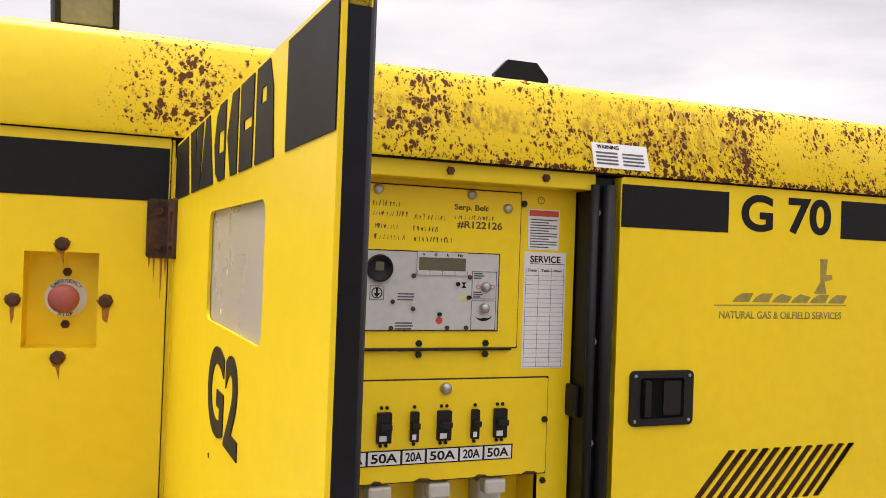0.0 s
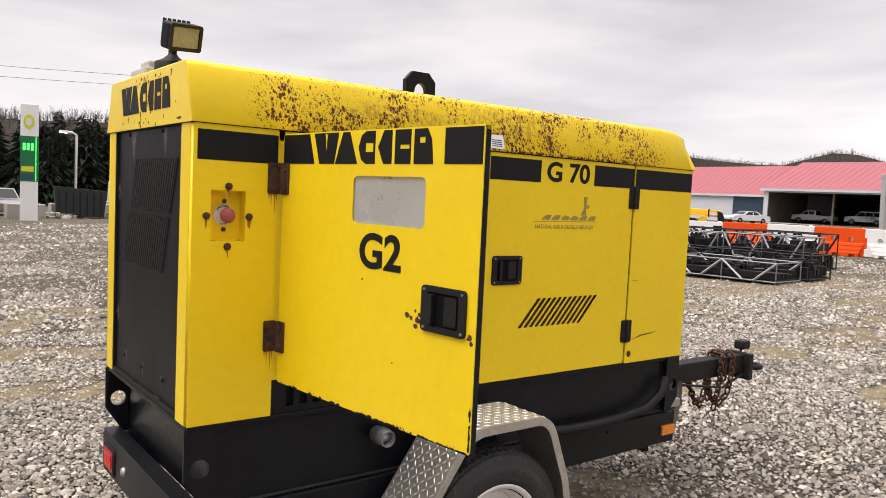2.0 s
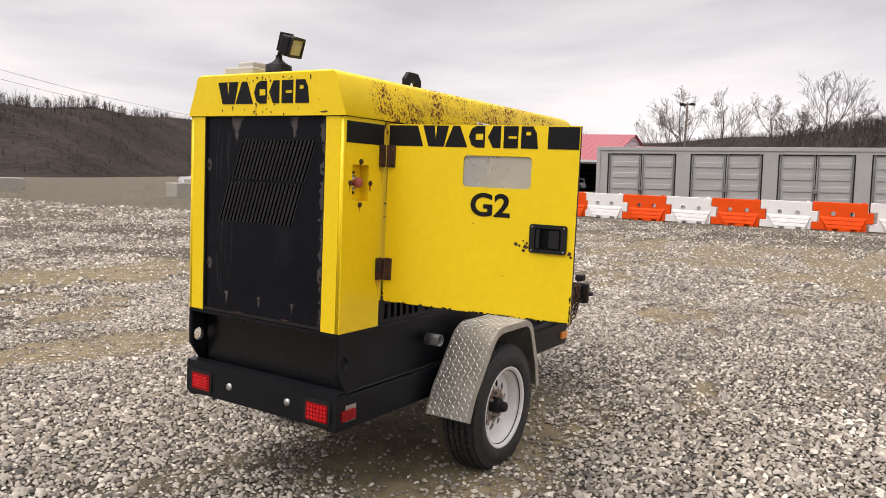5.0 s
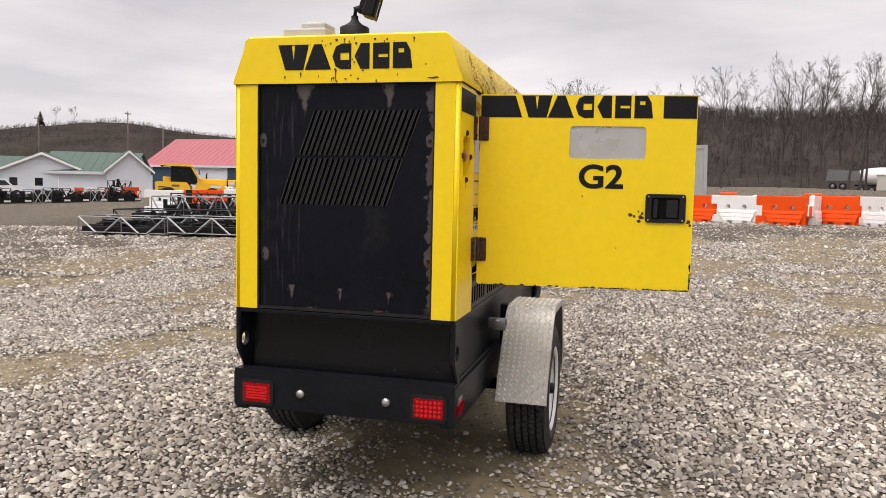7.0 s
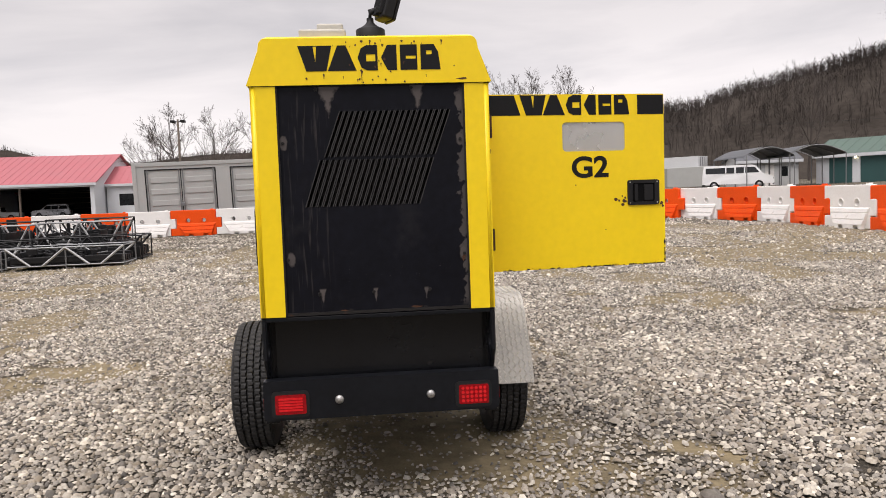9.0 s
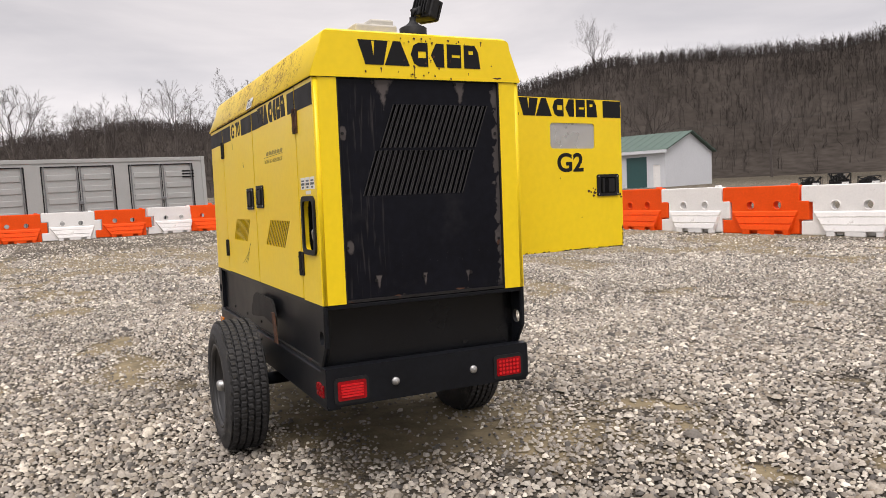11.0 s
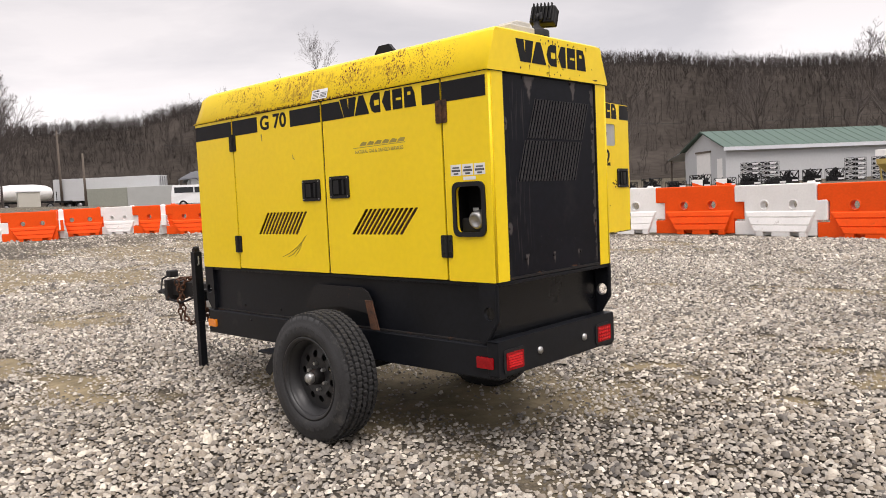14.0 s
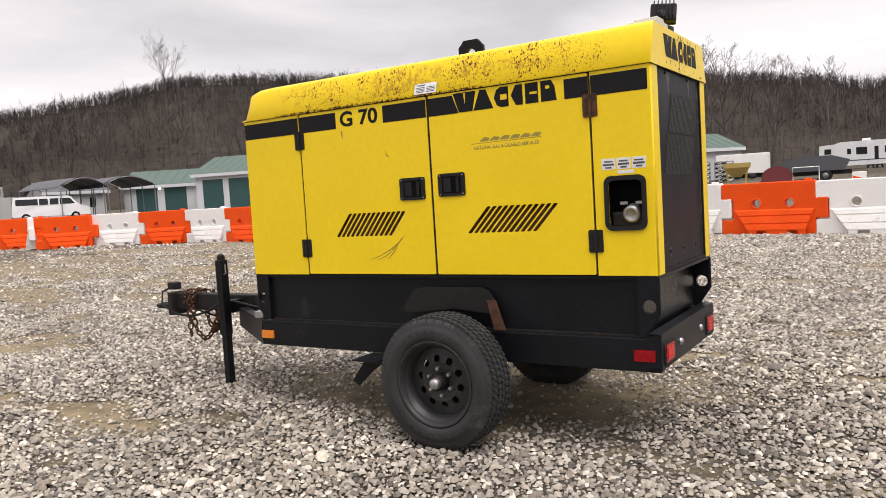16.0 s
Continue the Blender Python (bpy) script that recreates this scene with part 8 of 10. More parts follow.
        if kind == "shutter":
            for k in range(int((v1 - v0) / 0.5)):
                part("shutter_rib", box(u0 + 0.05, u1 - 0.05, 0.035, 0.06, v0 + 0.34 + 0.5 * k, v0 + 0.37 + 0.5 * k), mat, d)
    return t


shed("red_roofed_workshop", "white workshop with a faded red sheet roof and blue shutters", (95.5, 53.2), (97.5, 74.0), 15, 3.9, 4.2, M["white_wall"], M["pink_roof"],
     [(0.8, 6.0, 0.0, 3.65, M["blue_door"], "shutter"), (14.7, 19.5, 0.0, 3.65, M["blue_door"], "shutter")])
shed("red_roofed_barn", "open-fronted barn with a faded red sheet roof", (93.2, 35.2), (93.2, 53.0), 20, 4.4, 3.9, M["white_wall"], M["pink_roof"],
     [(0.5, 17.2, 0.0, 3.9, M["dark_inside"], "bay")])
shed("red_roofed_annex", "low white annex with a faded red roof and one window", (97.0, 26.5), (97.0, 35.0), 9, 4.0, 2.3, M["white_wall"], M["pink_roof"],
     [(5.2, 7.0, 1.2, 2.7, M["glass"], "window")])
shed("pale_house", "pale blue bungalow gable with a green roof and white trim", (63.83, 67.82), (68.58, 60.41), 13, 2.65, 1.9, M["pale_wall"], M["green_roof"],
     [(1.14, 1.94, 1.0, 1.85, M["glass"], "window"), (3.61, 4.40, 1.0, 1.85, M["glass"], "window"), (5.90, 7.92, 0.0, 2.3, M["white_poly"], "garage_door")], True)
shed("pale_house_wing", "pale blue house wing with a green roof", (66.43, 64.53), (69.86, 55.75), 8, 2.6, 2.15, M["pale_wall"], M["green_roof"], [])
shed("pale_house_gable", "pale blue house gable with a green roof and white trim", (67.92, 57.27), (70.9, 53.84), 11, 2.8, 2.0, M["pale_wall"], M["green_roof"], [], True)
shed("pale_house_annex", "low pale annex with a green roof behind the bungalow", (71.14, 78.84), (75.91, 74.02), 9, 2.3, 2.3, M["pale_wall"], M["green_roof"], [])
shed("white_garage", "white garage with two teal shutters and a green roof", (58.6, -43.9), (51.4, -46.4), 9.5, 3.5, 1.75, M["white_wall"], M["green_roof"],
     [(0.7, 2.9, 0.0, 2.9, M["teal_door"], "shutter"), (3.5, 5.7, 0.0, 2.9, M["teal_door"], "shutter"), (6.35, 7.1, 0.0, 2.1, M["white_poly"], "side_door")])
STORE = shed("green_roofed_store", "white store with teal shutters under a green roof", (66.6, -41.5), (60.6, -45.8), 8, 2.75, 1.5, M["white_wall"], M["green_roof"],
     [(1.2, 3.3, 0.0, 2.4, M["teal_door"], "shutter"), (4.0, 6.2, 0.0, 2.4, M["teal_door"], "shutter")])
RSH = shed("pale_machine_shed", "pale grey machine shed with a green roof and a lean-to", (23.2, -55.9), (13.1, -68.7), 7.1, 2.95, 1.42, M["grey_wall"], M["green_roof"], [])
shed("grey_store", "grey-walled lean store behind the carports", (70.5, -35.6), (69.3, -41.3), 5, 2.6, 0.9, M["grey_wall"], M["grey_roof"],
     [(1.0, 1.6, 0.9, 1.9, M["glass"], "window"), (2.6, 3.5, 0.0, 2.1, M["white_poly"], "side_door"), (4.2, 4.8, 0.9, 1.9, M["glass"], "window")])
shed("grey_hall", "large grey hall with a dark roof", (-16.0, 42.0), (-2.0, 42.0), 12, 4.9, 2.2, M["grey_wall"], M["grey_roof"], [])
# a lit lamp between the store's shutters
part("wall_lamp", box(3.50, 3.78, -0.16, 0.0, 2.62, 2.80, 0.03), M["white_poly"], STORE, "small wall lamp")
part("lamp_face", box(3.52, 3.76, -0.18, -0.155, 2.58, 2.74, 0.01), M["lamp_on"], STORE, "lit lamp face")
# doors on the shed's gable end, and the lean-to beside it
roller = part("roller_door", box(-0.03, 0.02, 2.5, 4.9, 0.3, 2.95), M["white_poly"], RSH, "white roller door")
for k in range(5):
    part("door_rib", box(-0.045, -0.028, 2.55, 4.85, 0.75 + 0.45 * k, 0.78 + 0.45 * k), M["white_poly"], roller)
part("door_hood", box(-0.12, 0.0, 2.4, 5.0, 2.95, 3.10), M["pole_wood"], RSH, "dark door hood")
part("side_door", box(-0.04, 0.02, 0.55, 1.35, 0.3, 2.35), M["white_poly"], RSH, "white side door")
part("electric_box", box(2.0, 2.4, -0.12, 0.0, 1.4, 1.9), M["galv"], RSH)
lean = bmesh.new()
for z in (0.0, 0.09):
    vs = [lean.verts.new(q) for q in ((-0.3, 7.05, 3.22 + z), (12, 7.05, 3.22 + z), (12, 10.3, 2.55 + z), (-0.3, 10.3, 2.55 + z))]
    lean.faces.new(vs)
part("lean_to_roof", lean, M["white_wall"], RSH)
for u in (0.0, 4.0, 8.0, 11.8):
    part("lean_to_post", box(u, u + 0.13, 10.0, 10.13, 0.1, 2.62), M["pole_wood"], RSH)


def carport(a, b, depth, h):
    ax, ay = a
    dx, dy = b[0] - ax, b[1] - ay
    L = math.hypot(dx, dy)
    t = thing("carport", (ax, ay, ground_z(ax, ay)), "open steel carport with an arched grey roof", "carport", "carports beside the store", rz=math.degrees(math.atan2(dy, dx)))
    arc = [(0, 0), (0, h - 0.5)] + [(L * k / 8, h - 0.5 + 0.75 * math.sin(math.pi * k / 8)) for k in range(9)][1:-1] + [(L, h - 0.5), (L, 0)]
    for i in range(4):
        y = depth * i / 3
        part("hoop", tube([(u, y, v) for u, v in arc], 0.05, 6), M["galv"], t)
    bm = bmesh.new()
    roof = [(-0.2, h - 0.6)] + [(L * k / 8, h - 0.44 + 0.75 * math.sin(math.pi * k / 8)) for k in range(9)] + [(L + 0.2, h - 0.6)]
    for up in (0.0, 0.04):
        rows = [[bm.verts.new((u, y, v + up)) for u, v in roof] for y in (-0.2, depth + 0.2)]
        for k in range(len(roof) - 1):
            bm.faces.new((rows[0][k], rows[0][k + 1], rows[1][k + 1], rows[1][k]))
    part("roof", bm, M["grey_roof"], t)
    return t


carport((67.5, -31.6), (67.3, -35.9), -7, 3.25)
carport((67.3, -36.2), (66.6, -41.0), -7, 3.25)


# ---- vehicles ----
def road_wheel(t, x, y, z, r, wdt=0.2):
    w = part("wheel", lathe([(r * 0.6, -wdt / 2), (r * 0.93, -wdt / 2), (r, -wdt * 0.3), (r, wdt * 0.3), (r * 0.93, wdt / 2), (r * 0.6, wdt / 2)], 20, lambda a, b, c: (x + a, y + c, z + b), True), M["rubber"], t, "", True)
    part("rim", lathe([(0.01, wdt * 0.36), (r * 0.6, wdt * 0.42), (r * 0.62, -wdt * 0.42), (0.01, -wdt * 0.36)], 14, lambda a, b, c: (x + a, y + c, z + b)), M["car_silver"], w, "", True)


def car(name, label, place, yaw, body, glass_runs, L, W, H, paint, wheel_r, axles, category="car", roof_in=0.14):
    """body: the side outline from tail (x = 0) to nose (x = L); glass_runs: side windows as outlines."""
    t = thing(name, (place[0], place[1], ground_z(*place) + 0.0), label, category, rz=yaw)
    belt = H * 0.55
    bm = bmesh.new()
    rows = []
    for s in (-1, 1):
        rows.append([bm.verts.new((u, s * (W / 2 - max(0, (v - belt)) / max(H - belt, 0.1) * roof_in), v)) for u, v in body])
    n = len(body)
    for k in range(n):
        bm.faces.new((rows[0][k], rows[0][(k + 1) % n], rows[1][(k + 1) % n], rows[1][k]))
    for r in rows:
        bmesh.ops.triangle_fill(bm, use_beauty=True, edges=[bm.edges.get((r[k], r[(k + 1) % n])) for k in range(n)])
    bmesh.ops.recalc_face_normals(bm, faces=list(bm.faces))
    part("body", bm, paint, t)
    for run in glass_runs:
        for s in (-1, 1):
            def on_side(u, v, w, s=s):
                return (u, s * (W / 2 - max(0, (v - belt)) / max(H - belt, 0.1) * roof_in + 0.004 + w), v)
            g = bmesh.new()
            vs = [g.verts.new(on_side(u, v, 0.004)) for u, v in run]
            us = [g.verts.new(on_side(u, v, -0.004)) for u, v in run]
            g.faces.new(vs)
            for k in range(len(run)):
                g.faces.new((vs[k], vs[(k + 1) % len(run)], us[(k + 1) % len(run)], us[k]))
            part("side_window", g, M["glass"], t)
    # front and rear screens lie on the outline's slopes
    top = max(v for u, v in body)
    for k in range(n):
        (u0, v0), (u1, v1) = body[k], body[(k + 1) % n]
        if abs(v1 - v0) > H * 0.22 and min(v0, v1) > belt * 0.9:
            y0 = W / 2 - 0.10 - max(0, (min(v0, v1) - belt)) / (H - belt) * roof_in
            y1 = W / 2 - 0.08 - roof_in
            a, b = ((u0, v0), (u1, v1)) if v0 < v1 else ((u1, v1), (u0, v0))
            a2, b2 = (a[0] + (b[0] - a[0]) * 0.08, a[1] + (b[1] - a[1]) * 0.08), (a[0] + (b[0] - a[0]) * 0.9, a[1] + (b[1] - a[1]) * 0.9)
            out = 0.02 if a[0] > L / 2 else -0.02
            g = bmesh.new()
            g.faces.new([g.verts.new(p) for p in ((a2[0] + out, -y0, a2[1] + 0.01), (a2[0] + out, y0, a2[1] + 0.01), (b2[0] + out, y1, b2[1] + 0.01), (b2[0] + out, -y1, b2[1] + 0.01))])
            part("screen", g, M["glass"], t)
    for u in axles:
        for s in (-1, 1):
            road_wheel(t, u, s * (W / 2 - 0.08), wheel_r, wheel_r)
    for s in (-1, 1):
        part("headlight", box(L - 0.06, L + 0.015, s * W * 0.36 - 0.16, s * W * 0.36 + 0.16, belt * 0.68, belt * 0.82, 0.02), M["lamp_glass"], t)
        part("tail_light", box(-0.015, 0.05, s * W * 0.42 - 0.08, s * W * 0.42 + 0.08, belt * 0.72, belt * 0.95, 0.02), M["red_lens"], t)
    part("front_bumper", box(L - 0.10, L + 0.04, -W / 2 + 0.04, W / 2 - 0.04, 0.30, 0.48, 0.04), M["grey_roof"], t)
    part("rear_bumper", box(-0.04, 0.10, -W / 2 + 0.04, W / 2 - 0.04, 0.32, 0.50, 0.04), M["grey_roof"], t)
    return t


van_body = [(0, 0.45), (0.0, 1.0), (0.05, 1.55), (0.12, 2.02), (0.25, 2.1), (4.2, 2.1), (4.5, 2.0), (5.05, 1.32), (5.7, 1.12), (5.9, 0.95), (5.92, 0.4)]
van_glass = [[(0.3, 1.4), (1.95, 1.4), (1.95, 1.9), (0.3, 1.9)], [(2.05, 1.4), (2.7, 1.4), (2.7, 1.9), (2.05, 1.9)], [(2.85, 1.4), (3.5, 1.4), (3.5, 1.9), (2.85, 1.9)], [(3.62, 1.4), (4.78, 1.4), (4.40, 1.9), (3.62, 1.9)]]
car("passenger_van", "white passenger van with dark side windows", (63.4, -28.6), math.degrees(math.atan2(-4.75, -2.65)), van_body, van_glass, 5.92, 2.0, 2.1, M["car_white"], 0.36, (1.0, 4.75), "van", 0.12)
sedan_body = [(0, 0.35), (0.0, 0.8), (0.15, 0.95), (1.05, 1.0), (1.75, 1.42), (3.0, 1.44), (3.75, 1.0), (5.0, 0.85), (5.25, 0.65), (5.27, 0.35)]
sedan_glass = [[(1.35, 1.02), (2.3, 1.02), (2.3, 1.36), (1.85, 1.36)], [(2.38, 1.02), (3.5, 1.02), (2.98, 1.36), (2.38, 1.36)]]
car("sedan", "white sedan car parked by the barn", (83.6, 47.2), 160, sedan_body, sedan_glass, 5.27, 1.9, 1.44, M["car_white"], 0.33, (1.0, 4.2), "car", 0.25)
suv_body = [(0, 0.45), (0.0, 1.0), (0.25, 1.7), (0.5, 1.78), (2.9, 1.78), (3.55, 1.15), (4.6, 1.05), (4.78, 0.85), (4.8, 0.42)]
suv_glass = [[(0.35, 1.18), (1.35, 1.18), (1.35, 1.64), (0.5, 1.64)], [(1.45, 1.18), (2.3, 1.18), (2.3, 1.64), (1.45, 1.64)], [(2.4, 1.18), (3.35, 1.18), (2.9, 1.64), (2.4, 1.64)]]
car("suv", "grey utility car parked beside the road sign", (5.5, 57.6), -82, suv_body, suv_glass, 4.8, 1.95, 1.78, M["car_silver"], 0.38, (0.95, 3.85), "car", 0.18)
car("suv", "dark blue utility car seen from behind", (1.9, 48.3), 78, suv_body, suv_glass, 4.8, 1.95, 1.78, M["car_dark"], 0.38, (0.95, 3.85), "car", 0.18)
car("sedan", "white sedan car parked by the pale house", (50.92, 67.33), -42, sedan_body, sedan_glass, 5.0, 1.9, 1.44, M["car_white"], 0.33, (1.0, 4.2), "car", 0.25)
car("suv", "black utility car parked between two white cars", (51.05, 59.29), 47, suv_body, suv_glass, 4.8, 1.95, 1.78, M["car_dark"], 0.38, (0.95, 3.85), "car", 0.18)
car("suv", "white utility car parked by the pale house", (54.41, 61.63), -44, suv_body, suv_glass, 4.8, 1.95, 1.78, M["car_white"], 0.38, (0.95, 3.85), "car", 0.18)
car("suv", "dark utility car parked inside the open barn", (101.5, 41.0), 95, suv_body, suv_glass, 4.8, 1.95, 1.78, M["car_silver"], 0.38, (0.95, 3.85), "car", 0.18)
car("pickup", "pale pickup parked inside the open barn", (101.0, 47.2), 95, [(0, 0.5), (0, 1.05), (2.2, 1.08), (2.25, 1.75), (3.5, 1.78), (4.1, 1.2), (5.2, 1.1), (5.4, 0.9), (5.4, 0.45)], [[(2.4, 1.2), (3.1, 1.2), (3.1, 1.65), (2.4, 1.65)], [(3.18, 1.2), (3.95, 1.2), (3.5, 1.65), (3.18, 1.65)]], 5.4, 1.95, 1.78, M["car_white"], 0.38, (1.0, 4.4), "pickup", 0.15)


def telehandler():
    t = thing("telehandler", (39.3, 30.8, ground_z(39.3, 30.8)), "yellow telehandler with a glazed cab, boom lowered", "telehandler", rz=-61)
    yel, blk = M["machine_yellow"], M["machine_black"]
    rear = part("rear_body", plate([(0.0, 0.75), (0.0, 1.42), (0.08, 1.5), (1.9, 1.46), (2.1, 1.2), (2.1, 0.75)], [], lambda u, v, w: (u, w - 1.05, v), 2.1), yel, t)
    for v in (0.95, 1.05, 1.15):
        part("vent_slot", box(0.2, 0.62, -1.062, -1.048, v, v + 0.045), blk, rear)
    part("badge", box(1.0, 1.45, -1.06, -1.049, 1.18, 1.30), M["grey_roof"], rear)
    part("sill", box(0.1, 4.4, -0.98, 0.98, 0.52, 0.80, 0.04), blk, t)
    part("engine_cover", plate([(2.35, 1.05), (2.5, 1.42), (2.75, 1.5), (4.15, 1.28), (4.3, 1.1), (4.3, 0.72), (3.95, 0.72), (3.75, 1.0), (3.2, 1.05), (2.8, 0.9)], [], lambda u, v, w: (u, w - 1.08, v), 1.0), yel, t, "yellow engine cover arched over the wheel")
    part("cab", plate([(0.95, 1.4), (0.92, 1.9), (0.98, 2.48), (2.15, 2.48), (2.55, 1.75), (2.58, 1.4)], [], lambda u, v, w: (u, w - 0.95, v), 0.98), M["glass"], t, "dark glazed cab")
    part("cab_roof", plate([(0.35, 2.50), (0.35, 2.56), (0.9, 2.62), (2.1, 2.60), (2.25, 2.46), (0.9, 2.46)], [], lambda u, v, w: (u, w - 1.03, v), 1.14), yel, t)
    part("roof_visor", box(0.30, 0.95, -1.0, 0.08, 2.44, 2.50, 0.02), blk, t, "black visor under the roof")
    for a, b in (((0.95, 1.42), (0.98, 2.47)), ((1.62, 1.42), (1.62, 2.47)), ((2.57, 1.72), (2.16, 2.47)), ((2.58, 1.42), (2.57, 1.74))):
        for y in (-0.96, 0.03):
            part("cab_post", tube([(a[0], y, a[1]), (b[0], y, b[1])], 0.04, 6), blk if y < 0 and a[0] < 1.8 else yel, t)
    part("work_light", box(0.36, 0.46, -0.9, -0.72, 2.36, 2.45, 0.02), M["lamp_glass"], t)
    part("mirror", box(2.62, 2.68, -1.18, -1.04, 1.95, 2.25, 0.02), blk, t)
    part("exhaust", tube([(3.0, 0.85, 1.3), (3.0, 0.85, 2.0), (3.06, 0.85, 2.12)], 0.05, 8), blk, t)
    boom = part("boom", box(0.3, 5.0, -0.0, 0.45, 1.40, 1.82, 0.04, m=pose(0, 0, 0.0, 0, 2, 0)), yel, t, "yellow telescopic boom")
    part("boom_rib", box(4.3, 4.38, -0.02, 0.47, 1.20, 1.70, 0.01), blk, boom)
    part("mark", box(4.42, 4.92, -0.016, -0.006, 1.33, 1.52), M["white_label"], boom, "plain white maker's mark")
    part("boom_head", plate([(4.85, 1.6), (5.15, 1.5), (5.35, 0.9), (5.3, 0.5), (5.05, 0.5), (4.9, 1.0)], [], lambda u, v, w: (u, w - 0.05, v), 0.55), blk, t)
    part("fork_carriage", box(5.25, 5.42, -0.7, 1.0, 0.45, 1.15, 0.04), blk, t)
    part("lift_ram", tube([(4.3, -0.2, 0.9), (5.0, -0.2, 0.85)], 0.07, 8), blk, t)
    for v in (-0.45, 0.65):
        part("fork", box(5.35, 6.5, v, v + 0.12, 0.42, 0.50, 0.01), blk, t)
    for u in (0.75, 3.45):
        for y in (-0.92, 0.92):
            road_wheel(t, u, y, 0.58, 0.58, 0.4)
    part("mark", box(3.35, 4.0, -1.094, -1.083, 1.12, 1.28), M["white_label"], t, "plain white maker's mark")


telehandler()


def box_trailer(a, b, h, w, mat, label, z0=1.0, wheels=True):
    dx, dy = b[0] - a[0], b[1] - a[1]
    L = math.hypot(dx, dy)
    t = thing("box_trailer", (*a, ground_z(*a)), label, "trailer", "box trailers along the far edge", rz=math.degrees(math.atan2(dy, dx)))
    part("box", box(0, L, -w, 0, z0, z0 + h, 0.04), mat, t)
    for k in range(int(L / 0.6)):
        part("panel_rib", box(0.25 + 0.6 * k, 0.29 + 0.6 * k, 0.0, 0.02, z0 + 0.1, z0 + h - 0.1), mat, t)
    part("underframe", box(0.3, L - 0.3, -w + 0.5, -0.5, z0 - 0.35, z0), M["machine_black"], t)
    for k in range(4):
        part("door_bar", tube([(L + 0.03, -0.25 - 0.6 * k, z0 + 0.1), (L + 0.03, -0.25 - 0.6 * k, z0 + h - 0.1)], 0.03, 6), M["galv"], t)
    if wheels:
        for u in (1.5, 2.8):
            for y in (-0.3, -w + 0.3):
                road_wheel(t, u, y, 0.5, 0.5, 0.3)


box_trailer((89.5, -29.0), (80.5, -37.0), 2.5, 2.5, M["grey_wall"], "long pale box trailer standing unhitched")
box_trailer((85.0, -30.5), (81.0, -34.0), 2.2, 2.4, M["green_grey"], "grey-green steel storage box on the ground", 0.1, False)
box_trailer((80.9, -33.6), (76.8, -36.8), 2.2, 2.4, M["container"], "pale grey steel storage box on the ground", 0.1, False)
box_trailer((13.8, -62.5), (9.7, -63.2), 1.65, 2.0, M["white_poly"], "small white box trailer behind the barriers", 0.45)


def tank_trailer():
    a = (116.8, -29.0)
    t = thing("tank_trailer", (*a, ground_z(*a)), "white dry-bulk tank trailer", "trailer", rz=math.degrees(math.atan2(-7.2, -2.3)))
    part("tank", lathe([(0.05, 0.0), (0.8, 0.25), (1.05, 1.0), (1.25, 2.5), (1.25, 5.5), (1.05, 7.0), (0.7, 7.7), (0.05, 7.9)], 24, lambda p, q, c: (c, p, 2.45 + q)), M["white_poly"], t, "", True)
    part("underframe", box(-0.3, 8.2, -0.5, 0.5, 1.0, 1.25), M["machine_black"], t)
    for u in (0.6, 1.9, 7.4):
        for s in (-1, 1):
            road_wheel(t, u, s * 0.95, 0.5, 0.5, 0.3)
    d = thing("dump_trailer", (118.0, -25.2, ground_z(118, -25.2)), "grey dump trailer parked by the tank", "trailer", rz=math.degrees(math.atan2(-3.4, -0.9)))
    part("tub", plate([(0, 1.2), (0.2, 2.9), (4.2, 2.7), (4.6, 1.3)], [], lambda u, v, w: (u, w - 1.2, v), 2.4), M["galv"], d)
    for k in range(6):
        part("tub_rib", box(0.4 + 0.7 * k, 0.5 + 0.7 * k, -1.26, -1.2, 1.3, 2.6), M["galv"], d)
    for u in (0.9, 2.2):
        for s in (-1, 1):
            road_wheel(d, u, s * 0.95, 0.5, 0.5, 0.3)
    o = thing("site_office", (97.4, -26.3, ground_z(97.4, -26.3)), "small cream portable site office", "cabin", rz=math.degrees(math.atan2(-2.9, -0.7)))
    part("cabin", box(0, 2.35, -2.0, 0, 0.22, 2.02, 0.03), M["beige"], o)
    for k in range(5):
        part("cabin_rib", box(0.2 + 0.45 * k, 0.23 + 0.45 * k, 0.0, 0.02, 0.3, 1.95), M["beige"], o)
    part("roof", box(-0.08, 2.43, -2.08, 0.08, 2.02, 2.10), M["white_wall"], o)
    part("window", box(0.85, 1.40, -0.01, 0.03, 1.15, 1.70), M["glass"], o)
    for u in (0.2, 2.0):
        part("skid", box(u, u + 0.12, -1.9, -0.1, 0.0, 0.24), M["machine_black"], o)
    f = thing("flatbed_trailer", (88.0, -27.2, ground_z(88, -27.2)), "black flatbed trailer carrying a small white tank", "trailer", rz=math.degrees(math.atan2(-6.5, -2.2)))
    part("deck", box(0, 6.8, -1.2, 1.2, 0.75, 0.95), M["machine_black"], f)
    part("small_tank", lathe([(0.05, 0.0), (0.5, 0.2), (0.55, 0.8), (0.5, 1.4), (0.05, 1.6)], 16, lambda p, q, c: (1.6 + c, p, 1.5 + q)), M["white_poly"], f, "", True)
    for u in (4.8, 5.8):
        for s in (-1, 1):
            road_wheel(f, u, s * 1.05, 0.42, 0.42, 0.25)
    for u in (0.2, 6.5):
        part("stake", box(u, u + 0.08, -1.15, -1.05, 0.95, 2.0), M["machine_black"], f)


tank_trailer()


